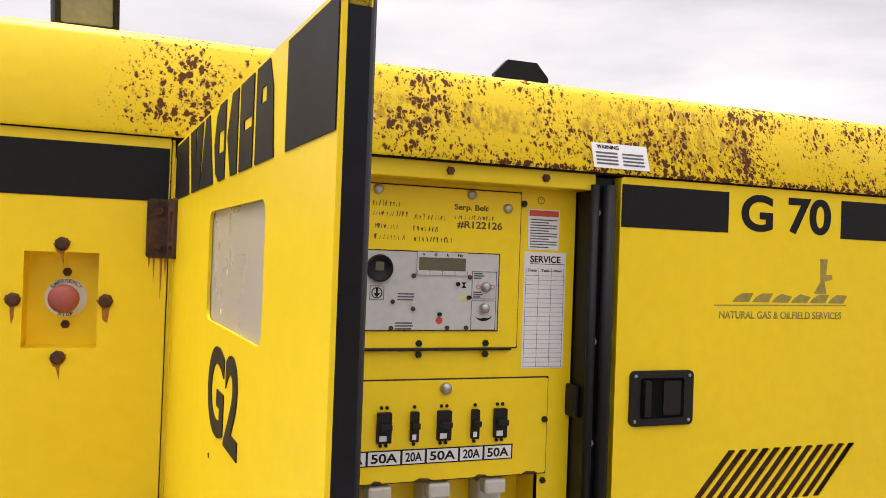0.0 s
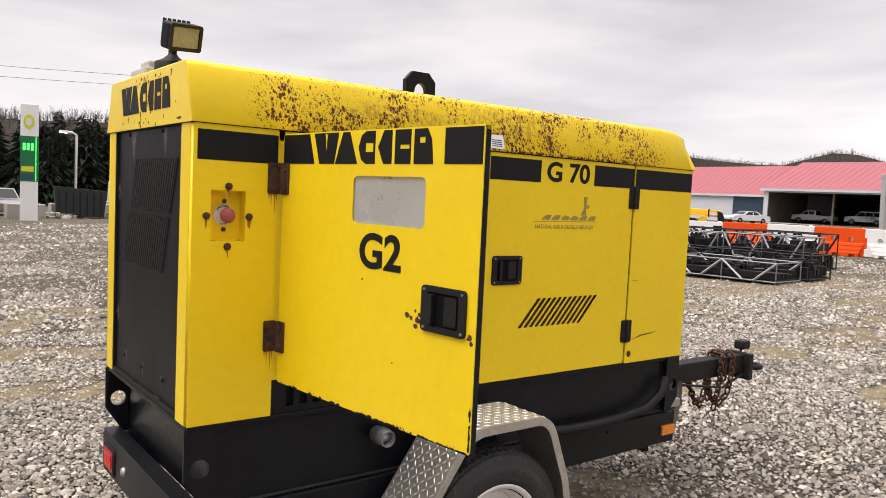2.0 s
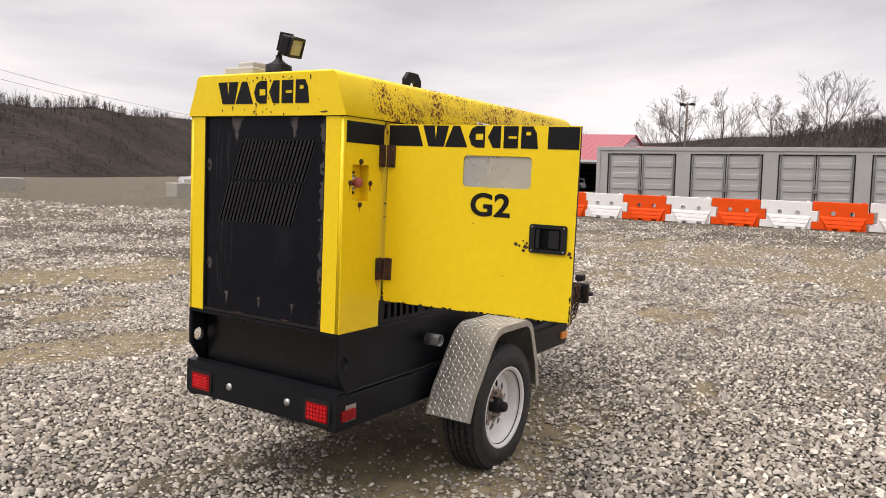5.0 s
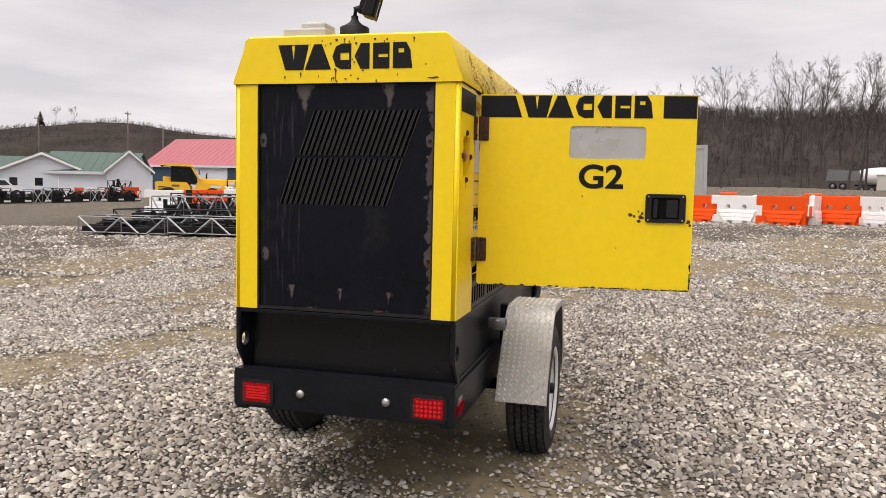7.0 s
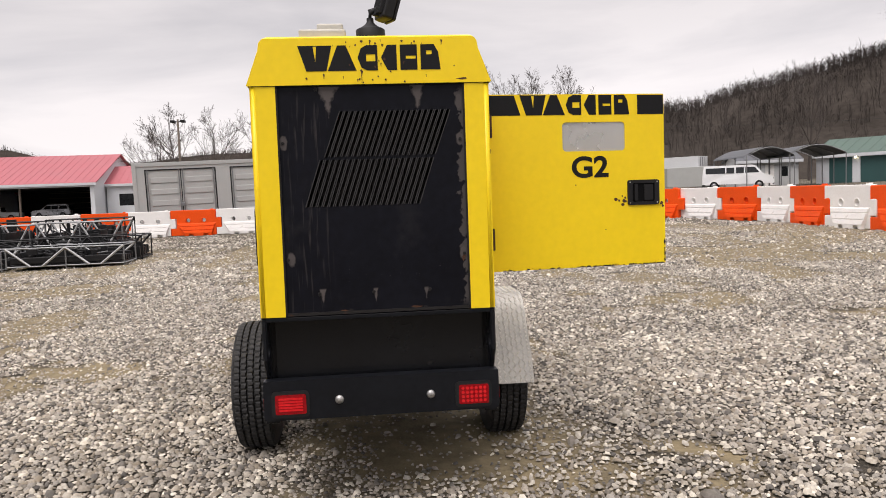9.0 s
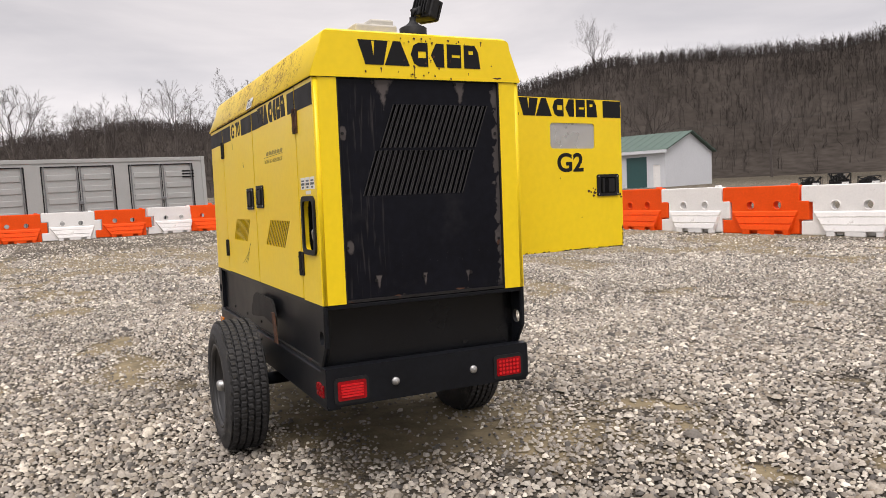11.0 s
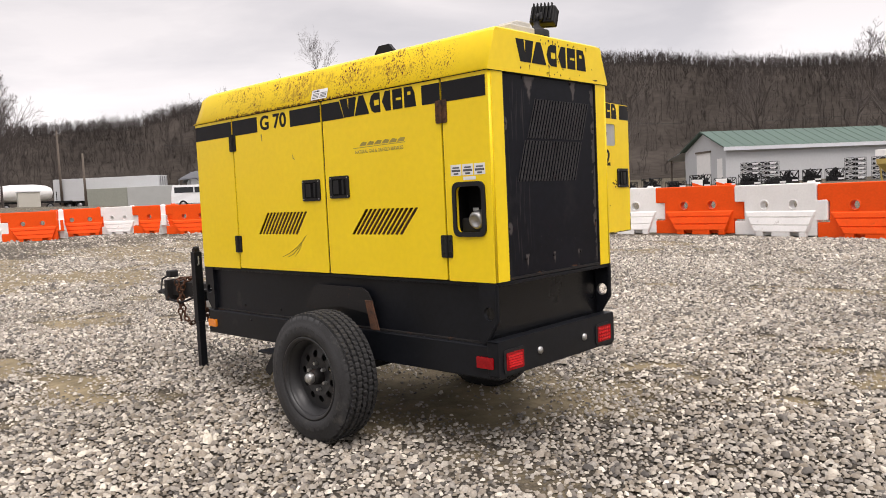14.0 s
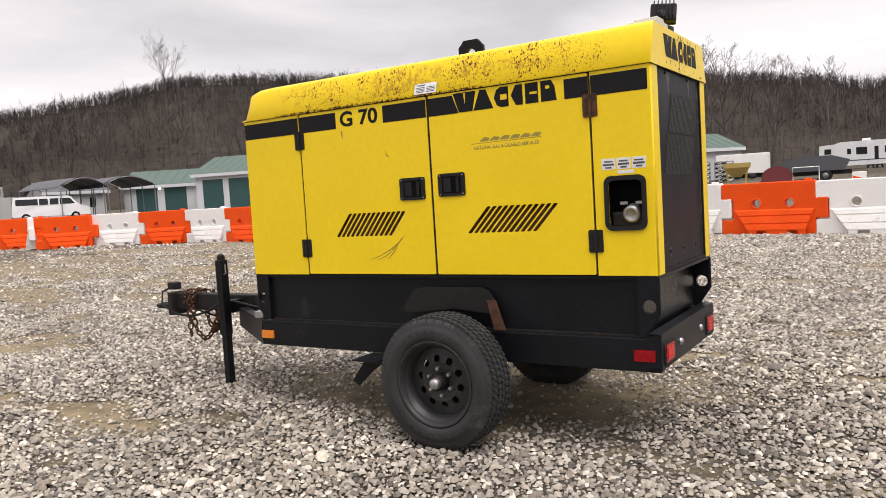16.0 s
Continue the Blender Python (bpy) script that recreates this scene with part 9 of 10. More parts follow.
# ---- stacked attachment frames on the gravel ----
def frame_rack(x, y, yaw, L, W, h, seed, label="galvanised crate frame full of black machine parts", dark=False):
    rail = M["machine_black"] if dark else M["galv"]
    strap = M["machine_black"] if dark else M["brace_galv"]
    rk = random.Random(seed)
    t = thing("crate_frame", (x, y, ground_z(x, y)), label, "crate frame", "stacked crate frames in the yard", rz=yaw)
    r = 0.017
    for z in (0.05, h):
        for p in (((0, 0), (L, 0)), ((L, 0), (L, W)), ((L, W), (0, W)), ((0, W), (0, 0))):
            part("rail", tube([(*p[0], z), (*p[1], z)], r, 4), rail, t)
    for u, v in ((0, 0), (L, 0), (L, W), (0, W), (L / 2, 0), (L / 2, W)):
        part("upright", tube([(u, v, 0), (u, v, h)], r, 4), rail, t)
    for u, d in ((0, 0.5), (L / 2, -0.5), (L / 2, 0.5), (L, -0.5)):
        part("brace", tube([(u, -0.01, h), (u + d, -0.01, 0.05)], 0.026, 4), strap, t)
        part("brace", tube([(u, W + 0.01, h), (u + d, W + 0.01, 0.05)], 0.026, 4), strap, t)
    part("tray", box(0.04, L - 0.04, 0.04, W - 0.04, 0.03, 0.09), M["machine_black"], t)
    for k in range(6):
        v = W * (k + 0.5) / 6
        z = 0.06 + rk.uniform(0, 0.05)
        part("black_beam", box(0.06, L - 0.06, v - 0.055, v + 0.055, z, z + h * rk.uniform(0.22, 0.42), 0.015), M["machine_black"], t)
    for k in range(7):
        u, w0 = rk.uniform(0.08, L - 0.2), rk.uniform(0.02, 0.3)
        part("cross_beam", box(u, u + rk.uniform(0.04, 0.09), w0, W - w0, h * rk.uniform(0.35, 0.6), h * rk.uniform(0.62, 0.85), 0.01), M["machine_black"], t)
    for k in range(9):
        u, v, z = rk.uniform(0.1, L - 0.35), rk.uniform(0.05, W - 0.2), h * rk.uniform(0.3, 0.7)
        part("bracket", box(u, u + rk.uniform(0.06, 0.25), v, v + rk.uniform(0.03, 0.1), z, z + h * rk.uniform(0.12, 0.45), 0.012), M["machine_black"], t)
    for k in range(9):
        u, v = rk.uniform(0.1, L - 0.9), rk.uniform(0.1, W - 0.1)
        part("lever", tube([(u, v, h * rk.uniform(0.3, 0.7)), (u + rk.uniform(0.3, 0.8), v + rk.uniform(-0.1, 0.1), h * rk.uniform(0.55, 1.12))], rk.uniform(0.012, 0.026), 5), M["galv"] if k == 4 else M["machine_black"], t)
    part("white_tag", box(L * 0.62, L * 0.62 + 0.4, -0.035, -0.028, 0.12, 0.24), M["white_label"], t)
    return t


for k in range(3):
    frame_rack(15.75 - 0.16 * k, 7.7 + 2.62 * k, 95, 2.5, 1.25, 0.46, k)
    frame_rack(17.15 - 0.16 * k, 7.7 + 2.62 * k, 95, 2.5, 1.25, 0.60, 20 + k, "crate frame crowded with black machine parts", True)
for k in range(3):
    frame_rack(18.6 - 0.12 * k, 8.6 + 2.3 * k, 95, 2.1, 1.25, 0.95, 10 + k, "tall galvanised crate frame full of black machine parts")
    frame_rack(20.2 - 0.12 * k, 9.0 + 2.3 * k, 95, 2.1, 1.3, 1.0, 30 + k, "tall crate frame full of black machine parts", True)
for k in range(9):
    frame_rack(35.4 + 1.15 * k, 41.6 - 0.55 * k, -26, 1.2, 1.6, (0.9, 1.0, 0.8)[k % 3], 50 + k, "crate frame of black machine parts in the far row", k % 3 > 0)
frame_rack(53.07, 45.42, -51, 1.9, 1.3, 1.55, 49, "tall dark machine crate behind the far barriers", True)
for k, (x, y) in enumerate(((13.9, -54.3), (12.3, -54.9), (19.9, -50.6), (18.8, -51.0))):
    for lv in range(5):
        f = frame_rack(x, y, 195, 1.35, 1.2, 0.29, 70 + 5 * k + lv, "stacked crate frame of dark machine parts")
        f.location.z += 0.33 * lv
for k in range(11):
    frame_rack(30.5 - 1.35 * k, -38.5 - 0.95 * k, 214, 1.25, 1.2, (0.62, 0.8, 0.55, 0.9)[k % 4], 90 + k, "dark attachment crate standing behind the barriers", True)
for k in range(3):
    frame_rack(17.4 - 1.35 * k, -51.6 - 0.6 * k, 200, 1.2, 1.2, 0.9, 100 + k, "dark attachment crate standing behind the barriers", True)


# ---- hopper, maroon machine, covered boat and caravan ----
def far_machines():
    t = thing("hopper", (8.5, -43.6, ground_z(8.5, -43.6)), "dull yellow steel hopper on legs", "hopper", rz=15)
    bm = bmesh.new()
    lo = [bm.verts.new((u, v, 0.55)) for u, v in ((-0.25, -0.25), (0.25, -0.25), (0.25, 0.25), (-0.25, 0.25))]
    md = [bm.verts.new((u, v, 1.12)) for u, v in ((-0.75, -0.7), (0.75, -0.7), (0.75, 0.7), (-0.75, 0.7))]
    up = [bm.verts.new((u, v, 1.40)) for u, v in ((-0.78, -0.72), (0.78, -0.72), (0.78, 0.72), (-0.78, 0.72))]
    for a, b in ((lo, md), (md, up)):
        for k in range(4):
            bm.faces.new((a[k], a[(k + 1) % 4], b[(k + 1) % 4], b[k]))
    bmesh.ops.recalc_face_normals(bm, faces=list(bm.faces))
    part("funnel", bm, M["hopper"], t)
    for u in (-0.6, 0.6):
        for v in (-0.55, 0.55):
            part("leg", tube([(u * 0.8, v * 0.8, 0), (u, v, 1.1)], 0.04, 6), M["hopper"], t)
    m = thing("maroon_machine", (6.4, -39.6, ground_z(6.4, -39.6)), "maroon sheet-metal machine with a curved cover", "machine", rz=190)
    part("cover", plate([(0, 0.0), (1.6, 0.0), (1.6, 0.5)] + [(0.8 + 0.8 * math.cos(math.pi * k / 10), 0.5 + 0.6 * math.sin(math.pi * k / 10)) for k in range(1, 10)] + [(0, 0.5)], [], lambda u, v, w: (u, w, v), 0.8), M["maroon"], m)
    part("rail", tube([(1.6, -0.1, 0.1), (1.6, -0.1, 0.95), (2.9, -0.1, 0.95), (2.9, -0.1, 0.1)], 0.03, 6), M["white_poly"], m)
    part("base", box(-0.1, 3.0, 0.0, 0.9, 0.0, 0.3, 0.02), M["machine_black"], m)
    b = thing("covered_boat", (6.4, -46.2, ground_z(6.4, -46.2)), "grey boat under a cover on its trailer", "boat", rz=183)
    part("hull", plate([(0, 1.1), (0.5, 0.6), (3.6, 0.6), (3.9, 1.2), (3.0, 1.5), (1.2, 1.55)], [], lambda u, v, w: (u, w - 0.8, v), 1.6), M["grey_roof"], b)
    part("trailer_frame", box(-0.6, 4.0, -0.5, 0.5, 0.35, 0.6), M["machine_black"], b)
    for s in (-1, 1):
        road_wheel(b, 2.6, s * 0.85, 0.32, 0.32)
    c = thing("caravan", (9.1, -93.0, ground_z(9.1, -93.0) - 0.35), "white fifth-wheel caravan with dark windows", "caravan", rz=184)
    part("body", plate([(0, 1.6), (0.1, 3.1), (1.6, 3.2), (2.2, 3.4), (8.5, 3.4), (8.7, 3.2), (8.7, 0.7), (2.2, 0.7), (2.0, 1.6)], [], lambda u, v, w: (u, w - 1.2, v), 2.4), M["car_white"], c)
    for u0, u1, v0, v1 in ((0.6, 1.3, 2.1, 2.7), (2.9, 3.3, 2.0, 2.6), (3.8, 4.9, 1.9, 2.7), (5.6, 6.0, 1.2, 2.7), (6.6, 7.6, 1.9, 2.7)):
        part("window", box(u0, u1, 1.195, 1.215, v0, v1, 0.02), M["glass"], c)
        part("window", box(u0, u1, -1.215, -1.195, v0, v1, 0.02), M["glass"], c)
    part("roof_unit", box(4.4, 5.3, -0.4, 0.4, 3.4, 3.68, 0.06), M["car_white"], c)
    part("stripe", box(0.2, 8.6, 1.2, 1.208, 1.2, 1.32), M["grey_roof"], c)
    part("stripe", box(0.2, 8.6, -1.208, -1.2, 1.2, 1.32), M["grey_roof"], c)
    for u in (5.2, 6.1):
        for s in (-1, 1):
            road_wheel(c, u, s * 1.0, 0.38, 0.38)
    for k, (x, y) in enumerate(((17.4, -38.0), (16.2, -38.6), (1.2, -33.5), (-0.4, -33.2))):
        p = thing("striped_panel", (x, y, ground_z(x, y)), "white and orange striped roadwork panel", "road sign", "striped roadwork panels", rz=20)
        part("board", box(-0.3, 0.3, -0.03, 0.03, 0.1, 0.70, 0.02), M["white_poly"], p)
        for j in range(1):
            part("stripe", plate([(-0.29, 0.16 + 0.34 * j), (0.29, 0.36 + 0.34 * j), (0.29, 0.54 + 0.34 * j), (-0.29, 0.34 + 0.34 * j)], [], lambda u, v, w: (u, 0.031 + w, v), 0.003), M["orange"], p)
        part("foot", box(-0.4, 0.4, -0.2, 0.2, 0.0, 0.12, 0.03), M["rubber"], p)
    for x, y in ((56.4, -5.5), (55.6, -11.1)):
        p = thing("road_barrier_block", (x, y, ground_z(x, y)), "short orange plastic barrier standing alone", "barrier", "loose orange barriers", rz=80)
        part("body", box(-0.6, 0.6, -0.22, 0.22, 0.0, 0.5, 0.10), M["orange"], p)
        part("foot", box(-0.55, 0.55, -0.28, 0.28, 0.0, 0.12, 0.03), M["orange"], p)


far_machines()


# ---- the road side: concrete blocks, sign, street lamp, skip, caravan ----
def concrete_block(x, y, yaw, L=1.9, h=0.85):
    t = thing("concrete_block", (x, y, ground_z(x, y) - 0.03), "weathered grey concrete barrier block", "concrete block", "row of concrete blocks along the yard edge", rz=yaw)
    bm = box(-L / 2, L / 2, -0.4, 0.4, 0, h, 0.05)
    for v in bm.verts:
        v.co += Vector((noise.noise(v.co * 2 + Vector((x, y, 0))), noise.noise(v.co * 2 + Vector((y, x, 3))), 0)) * 0.03
    part("block", bm, M["concrete"], t)
    part("lifting_loop", tube([(-0.12, 0, h - 0.02), (-0.10, 0, h + 0.10), (0.10, 0, h + 0.10), (0.12, 0, h - 0.02)], 0.012, 5), M["rust"], t)


for x, y, yaw in ((-2.0, 45.0, 8), (0.6, 45.4, 4), (3.1, 46.1, 10), (6.3, 48.2, 6), (9.0, 50.6, 3), (11.0, 51.6, -2), (13.6, 53.4, 8), (15.6, 53.2, -8), (17.9, 52.0, 5), (19.9, 51.4, -4), (22.5, 52.0, 6), (25.0, 52.4, -3), (15.0, 58.0, 20), (18.5, 59.5, -5), (21.0, 59.8, 8)):
    concrete_block(x, y, yaw, 2.0, 0.88)
for k in range(4):
    concrete_block(27.6 + 1.95 * k, 37.7 + 0.75 * k, 21, 1.95, (0.88, 1.12, 0.86, 0.84)[k])
cone = thing("traffic_cone", (29.4, 36.9, ground_z(29.4, 36.9)), "orange traffic cone before the concrete blocks", "traffic cone")
part("base", box(-0.18, 0.18, -0.18, 0.18, 0, 0.04, 0.01), M["orange"], cone)
part("body", lathe([(0.14, 0.04), (0.03, 0.7), (0.025, 0.71), (0.001, 0.71)], 14, lambda a, b, c: (a, b, c)), M["orange"], cone, "", True)
ply = thing("plywood_sheet", (16.2, 50.9, ground_z(16.2, 50.9)), "weathered plywood sheet leaning on the blocks", "plywood", rz=10)
part("sheet", box(-1.2, 1.2, -0.01, 0.01, 0.0, 1.25, m=pose(0, 0, 0.02, -42, 0, 0)), M["ply"], ply)


def road_side():
    t = thing("fuel_station_sign", (6.0, 44.9, ground_z(6, 44.9) - 0.1), "tall white and green fuel station sign with lit green figures", "sign", rz=-12)
    part("pylon", box(-0.42, 0.42, -0.16, 0.16, 0.0, 6.3, 0.04), M["white_poly"], t)
    part("green_band", box(-0.43, 0.43, -0.175, 0.175, 2.2, 4.6), M["sign_green"], t)
    part("emblem", lathe([(0.26, -0.02), (0.26, 0.02), (0.01, 0.02)], 12, lambda a, b, c: (a - 0.02, -0.165 - c, 5.35 + 1.5 * b)), M["sign_yellow"], t, "plain yellow and green emblem")
    part("emblem", lathe([(0.15, -0.02), (0.15, 0.03), (0.01, 0.03)], 12, lambda a, b, c: (a - 0.02, -0.165 - c, 5.35 + 1.5 * b)), M["white_label"], t)
    for k in range(3):
        part("price_figure", box(-0.30 + 0.19 * k, -0.17 + 0.19 * k, -0.19, -0.178, 3.85, 4.22), M["led_green"], t, "lit green figure bar")
    part("light_edge", box(0.30, 0.335, -0.19, -0.178, 2.25, 4.55), M["led_green"], t)
    part("poster", box(-0.36, 0.22, -0.19, -0.178, 2.72, 3.0), M["sign_yellow"], t)
    part("poster", box(-0.36, 0.22, -0.19, -0.178, 2.32, 2.6), M["blue_door"], t)
    l = thing("street_lamp", (10.9, 57.6, ground_z(10.9, 57.6)), "lit white street lamp on a plain post", "street lamp")
    part("post", tube([(0, 0, 0), (0, 0, 5.6), (-0.3, -0.1, 5.75), (-0.75, -0.25, 5.75)], 0.085, 8), M["white_poly"], l, "", True)
    part("lantern", box(-1.15, -0.6, -0.38, -0.12, 5.68, 5.84, 0.03), M["white_poly"], l)
    part("lamp_face", box(-1.1, -0.65, -0.35, -0.15, 5.655, 5.685), M["lamp_on"], l, "lit lamp face")
    s = thing("rubbish_skip", (9.5, 49.6, ground_z(9.5, 49.6)), "dark green steel rubbish skip", "skip", rz=-8)
    part("tub", plate([(-1.3, 0.1), (1.3, 0.1), (1.45, 1.7), (-1.45, 1.9)], [], lambda u, v, w: (u, w - 0.8, v), 1.6), M["skip"], s)
    for k in range(7):
        part("rib", box(-1.2 + 0.38 * k, -1.14 + 0.38 * k, -0.84, -0.8, 0.2, 1.6), M["machine_black"], s)
    c = thing("caravan", (16.4, 71.8, ground_z(16.4, 71.8)), "white travel caravan parked beyond the blocks", "caravan", rz=-14)
    part("body", plate([(0, 0.7), (0.1, 2.6), (0.5, 2.85), (5.6, 2.85), (6.2, 2.2), (6.2, 0.7)], [], lambda u, v, w: (u, w, v), 2.3), M["car_white"], c)
    for u in (0.7, 2.2, 4.3):
        part("window", box(u, u + 0.8, -0.015, 0.01, 1.5, 2.2, 0.02), M["glass"], c)
    for u in (2.8, 3.6):
        road_wheel(c, u, 0.15, 0.36, 0.36)
        road_wheel(c, u, 2.15, 0.36, 0.36)
    d = thing("dump_trailer", (24.8, 68.8, ground_z(24.8, 68.8)), "dark dump trailer beside the caravan", "trailer", rz=-20)
    part("tub", plate([(0, 0.8), (0, 2.3), (4.2, 1.9), (4.2, 0.8)], [], lambda u, v, w: (u, w, v), 2.0), M["machine_black"], d)
    for k in range(6):
        part("rib", box(0.3 + 0.7 * k, 0.4 + 0.7 * k, -0.05, 0.0, 0.9, 1.8), M["galv"], d)
    for u in (1.4, 2.4):
        road_wheel(d, u, 0.1, 0.38, 0.38)
        road_wheel(d, u, 1.9, 0.38, 0.38)


road_side()


def rubble():
    """Broken stone and clods heaped round the concrete blocks."""
    rk = np.random.default_rng(4)
    v, f = [], []
    cube = np.array([(i, j, k) for i in (-1, 1) for j in (-1, 1) for k in (-1, 1)]) * 0.6
    quads = np.array([(0, 1, 3, 2), (4, 6, 7, 5), (0, 4, 5, 1), (2, 3, 7, 6), (0, 2, 6, 4), (1, 5, 7, 3)])
    for cx, cy, n, rad in ((21.2, 53.0, 160, 1.3), (14.6, 52.6, 120, 1.6), (24.0, 53.4, 120, 1.4), (18.8, 52.4, 110, 1.2), (12.0, 51.6, 110, 1.6), (8.0, 49.6, 90, 1.5)):
        for i in range(n):
            dx, dy = rk.normal(0, rad * 0.5), rk.normal(0, 0.45)
            x, y, s = cx + dx, cy + dy - 0.5, rk.uniform(0.05, 0.22)
            lift = 0.30 * max(0.0, 1 - math.hypot(dx / rad, dy / 0.9)) * rk.random()
            q = (cube + rk.uniform(-0.25, 0.25, cube.shape)) * s
            f.append(quads + 8 * len(v))
            v.append(q + np.array([x, y, ground_z(x, y) + 0.3 * s + lift]))
    me = bpy.data.meshes.new("rubble")
    me.from_pydata(np.concatenate(v).tolist(), [], np.concatenate(f).tolist())
    me.materials.append(M["stone"])
    tagged(new("rubble", me), "broken stones and clods round the concrete blocks", "rubble", kind="stuff")


rubble()
for x, y, yaw, ht in ((11.6, 57.2, 6, 1.0), (14.0, 57.6, 0, 1.0), (16.3, 58.0, -6, 1.0)):
    concrete_block(x, y, yaw, 2.0, ht)


# ---- poles and wires ----
def pole(x, y, h, arms=1, lamps=0, mat="pole_wood"):
    t = thing("utility_pole", (x, y, ground_z(x, y) - 0.2), "tall weathered wooden utility pole" if not lamps else "pole with a pair of floodlights", "pole", "utility poles")
    part("post", tube([(0, 0, 0), (0.03, 0.02, h)], [0.16, 0.10], 8), M[mat], t, "", True)
    for k in range(arms):
        part("crossarm", box(-0.9, 0.9, -0.06, 0.06, h - 0.55 - 0.8 * k, h - 0.42 - 0.8 * k), M[mat], t)
        for u in (-0.8, -0.3, 0.3, 0.8):
            part("insulator", tube([(u, 0, h - 0.42 - 0.8 * k), (u, 0, h - 0.25 - 0.8 * k)], 0.05, 6), M["galv"], t)
    for k in range(lamps):
        s = -1 if k % 2 else 1
        part("floodlight", box(-0.35, 0.35, s * 0.3, s * 0.75, h - 0.35, h - 0.1, 0.05), M["machine_black"], t)
        part("bracket", tube([(0, 0, h - 0.2), (0, s * 0.5, h - 0.3)], 0.04, 5), M["machine_black"], t)
    return (x, y, h)


POLES = [pole(22.0, 70.3, 12.6), pole(107.0, 102.0, 13.0), pole(132.0, 103.0, 16.0), pole(86.8, -27.6, 9.0)]
pole(79.2, 21.5, 10.2, 0, 2)
pole(81.2, -28.0, 6.2, 0, 0)
pole(119.82, 86.32, 11.6, 0, 0)


def wire(a, b, sag):
    t = tagged(part("power_line", tube([Vector(a).lerp(Vector(b), k / 16) - Vector((0, 0, sag * (1 - (2 * k / 16 - 1) ** 2))) for k in range(17)], 0.016, 4), M["wire"]), "thin black overhead power line", "cable", "overhead power lines")
    return t


for off in (0.0, 0.9):
    wire((22.0, 70.3, 11.4 - off), (-60, 92, 13 - off), 1.2)
    wire((22.0, 70.3, 11.4 - off), (107, 102, 9.9 - off), 1.8)
    wire((107, 102, 9.9 - off), (132, 103, 11.4 - off), 0.3)
    wire((132, 103, 11.4 - off), (119.82, 86.32, 11.2 - off), 0.5)
wire((86.8, -27.6, 9.4), (48, -78, 9.5), 1.5)
wire((48, -78, 9.5), (-10, -100, 10.5), 1.8)


# ---- single trees ----
for k, (x, y, h, sp) in enumerate(((84.1, 23.3, 10.6, 0.30), (85.0, 19.0, 10.6, 0.34), (90.8, 14.2, 11.0, 0.34), (81.3, 8.6, 11.2, 0.36), (96.5, 3.1, 10.6, 0.36), (96.5, -0.7, 11.0, 0.34), (88.0, 26.0, 10.0, 0.3), (92.0, 6.0, 9.5, 0.36), (88.0, 11.0, 9.0, 0.36),
                                   (106.2, -9.7, 14.4, 0.30), (105.3, -16.8, 15.3, 0.28), (114.3, -23.5, 14.2, 0.30), (103.4, -26.0, 15.0, 0.26), (125.7, -15.3, 15.0, 0.30), (104.5, -19.3, 14.5, 0.24), (99.1, -20.6, 14.3, 0.24), (103.2, -24.6, 14.6, 0.24), (107.5, -27.8, 15.0, 0.26), (110.0, -6.0, 13.0, 0.3), (112.0, 1.0, 12.0, 0.3),
                                   (18.3, -87.5, 14.5, 0.30), (28.1, -110.8, 17.0, 0.28), (17.4, -112.7, 15.0, 0.30), (43.8, -116.9, 19.0, 0.26), (35.0, -98.0, 13.0, 0.28), (8.0, -95.0, 12.0, 0.30), (55.0, -95.0, 14.0, 0.28), (70.0, -82.0, 13.0, 0.28), (80.0, -70.0, 13.0, 0.28), (90.0, -55.0, 13.0, 0.28))):
    bare_tree(x, y, h, 100 + k, sp, 26, 0.13 + 0.004 * h)
lone = bare_tree(180.5, -138.0, 12.0, 77, 0.85, 26, 0.22, "lone leafless tree on the ridge")
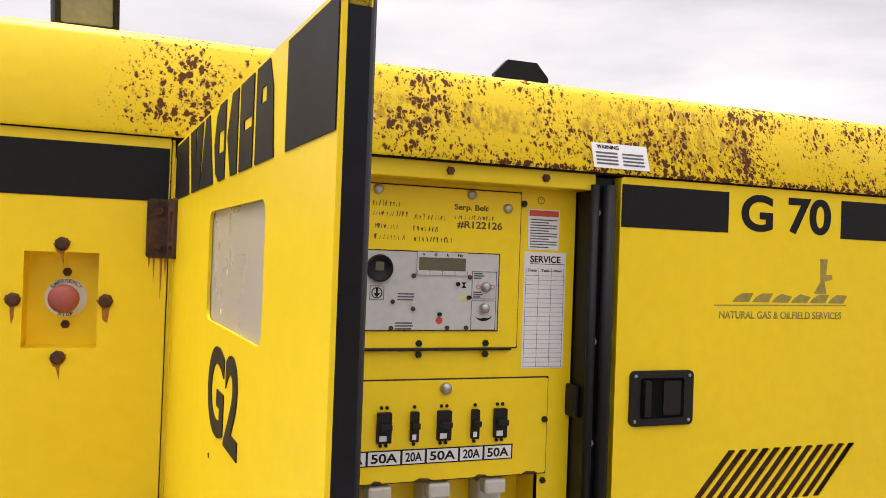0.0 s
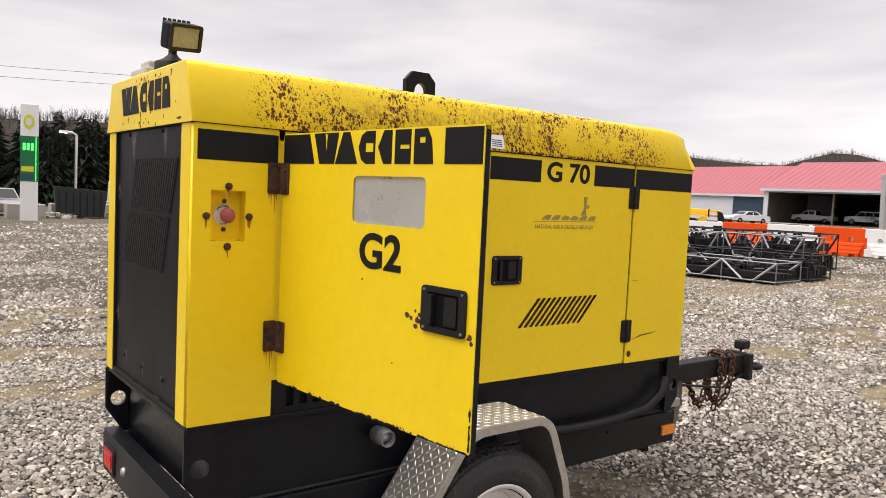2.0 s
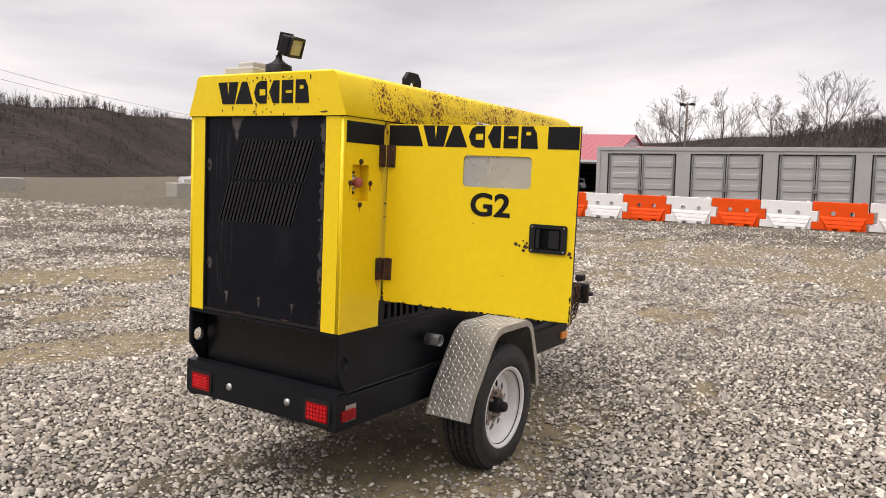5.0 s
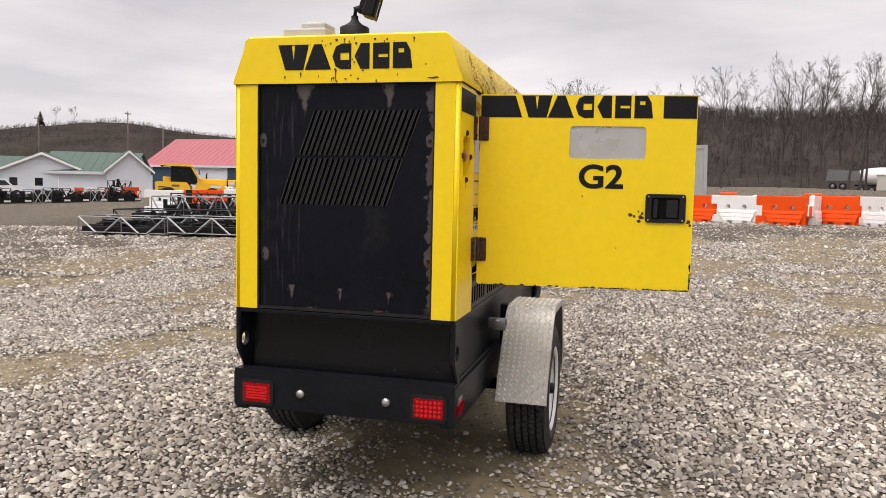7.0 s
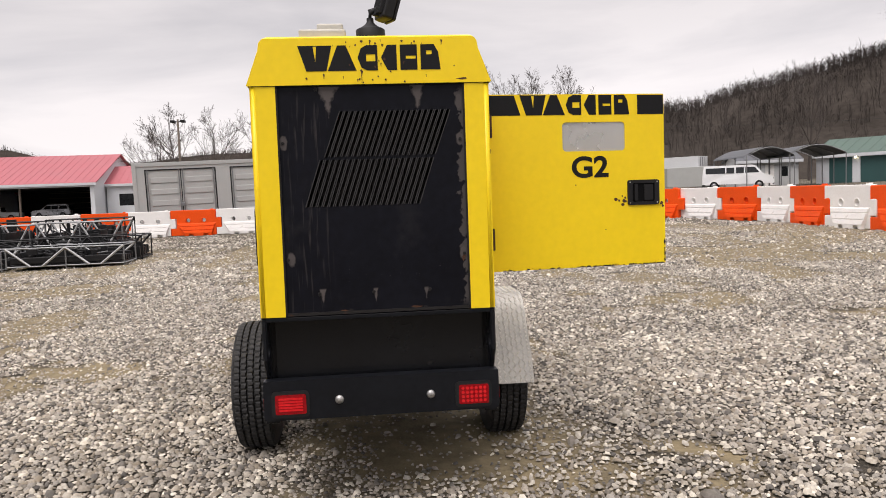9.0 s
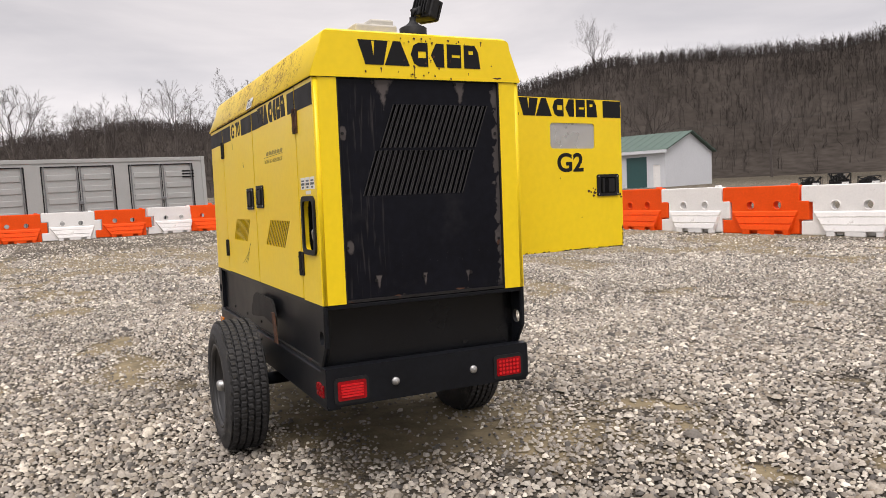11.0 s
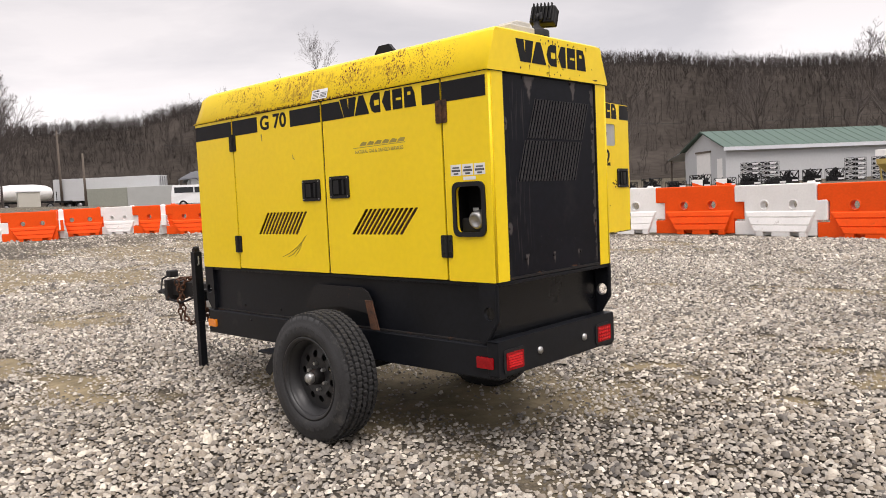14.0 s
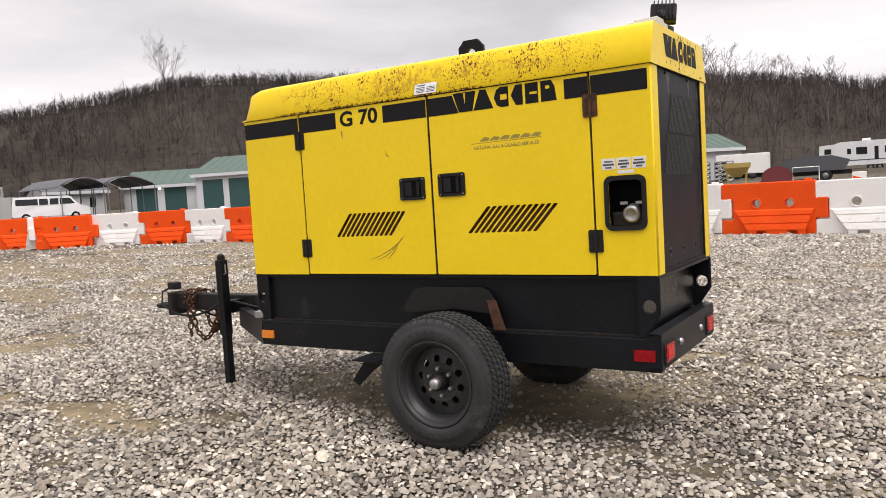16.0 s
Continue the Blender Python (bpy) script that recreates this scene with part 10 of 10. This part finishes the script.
lone.location.z = 33.0


def conifer(x, y, h, seed):
    rk = random.Random(seed)
    t = thing("conifer", (x, y, ground_z(x, y) - 0.1), "tall dark evergreen conifer", "tree", "dark conifers by the road")
    part("trunk", tube([(0, 0, 0), (0, 0, h)], [0.2, 0.03], 6), M["bark"], t)
    bm = bmesh.new()
    for i in range(380):
        f = rk.random() ** 0.8
        z = h * (0.10 + 0.88 * f)
        r = (0.045 + 0.27 * (1 - f) ** 0.8) * h * rk.uniform(0.4, 1.1)
        a = rk.uniform(0, 6.283)
        d = Vector((math.cos(a), math.sin(a), 0))
        sd = Vector((-d.y, d.x, 0))
        w = 0.062 * h * rk.uniform(0.4, 1.0) * (1.15 - f)
        p0 = Vector((0, 0, z))
        tip = p0 + d * r + Vector((0, 0, -0.25 * r + rk.uniform(-0.2, 0.3)))
        mid = p0 + d * r * 0.55 + Vector((0, 0, 0.05 * r))
        vs = [bm.verts.new(q) for q in (p0, mid + sd * w, tip, mid - sd * w)]
        lo = bm.verts.new(mid - Vector((0, 0, 0.45 * w + 0.1)))
        bm.faces.new((vs[0], vs[1], vs[2]))
        bm.faces.new((vs[0], vs[2], vs[3]))
        bm.faces.new((vs[1], lo, vs[2]))
        bm.faces.new((vs[3], vs[2], lo))
    part("crown", bm, M["needle"], t)
    return t


rk = random.Random(9)
for k in range(92):
    a = rk.uniform(75.5, 101)
    d = rk.uniform(88, 128)
    conifer(d * math.cos(radians(a)), d * math.sin(radians(a)), rk.uniform(8.5, 11.5) * d / 105, 300 + k)
ridge_fir = conifer(*hill_point(42.6, 0.97)[:2], 9.0, 350)
ridge_fir.location.z = hill_point(42.6, 0.97)[2] - 0.5
for k, (a, h) in enumerate(((48.9, 11.0), (48.2, 12.5), (47.6, 11.0), (46.2, 8.5), (41.7, 9.5), (40.6, 8.5))):
    x, y, z = hill_point(a, 0.97)
    tree = bare_tree(x, y, h, 400 + k, 0.42, 17, 0.20, "leafless tree standing up from the ridge")
    tree.location.z = z - 0.5
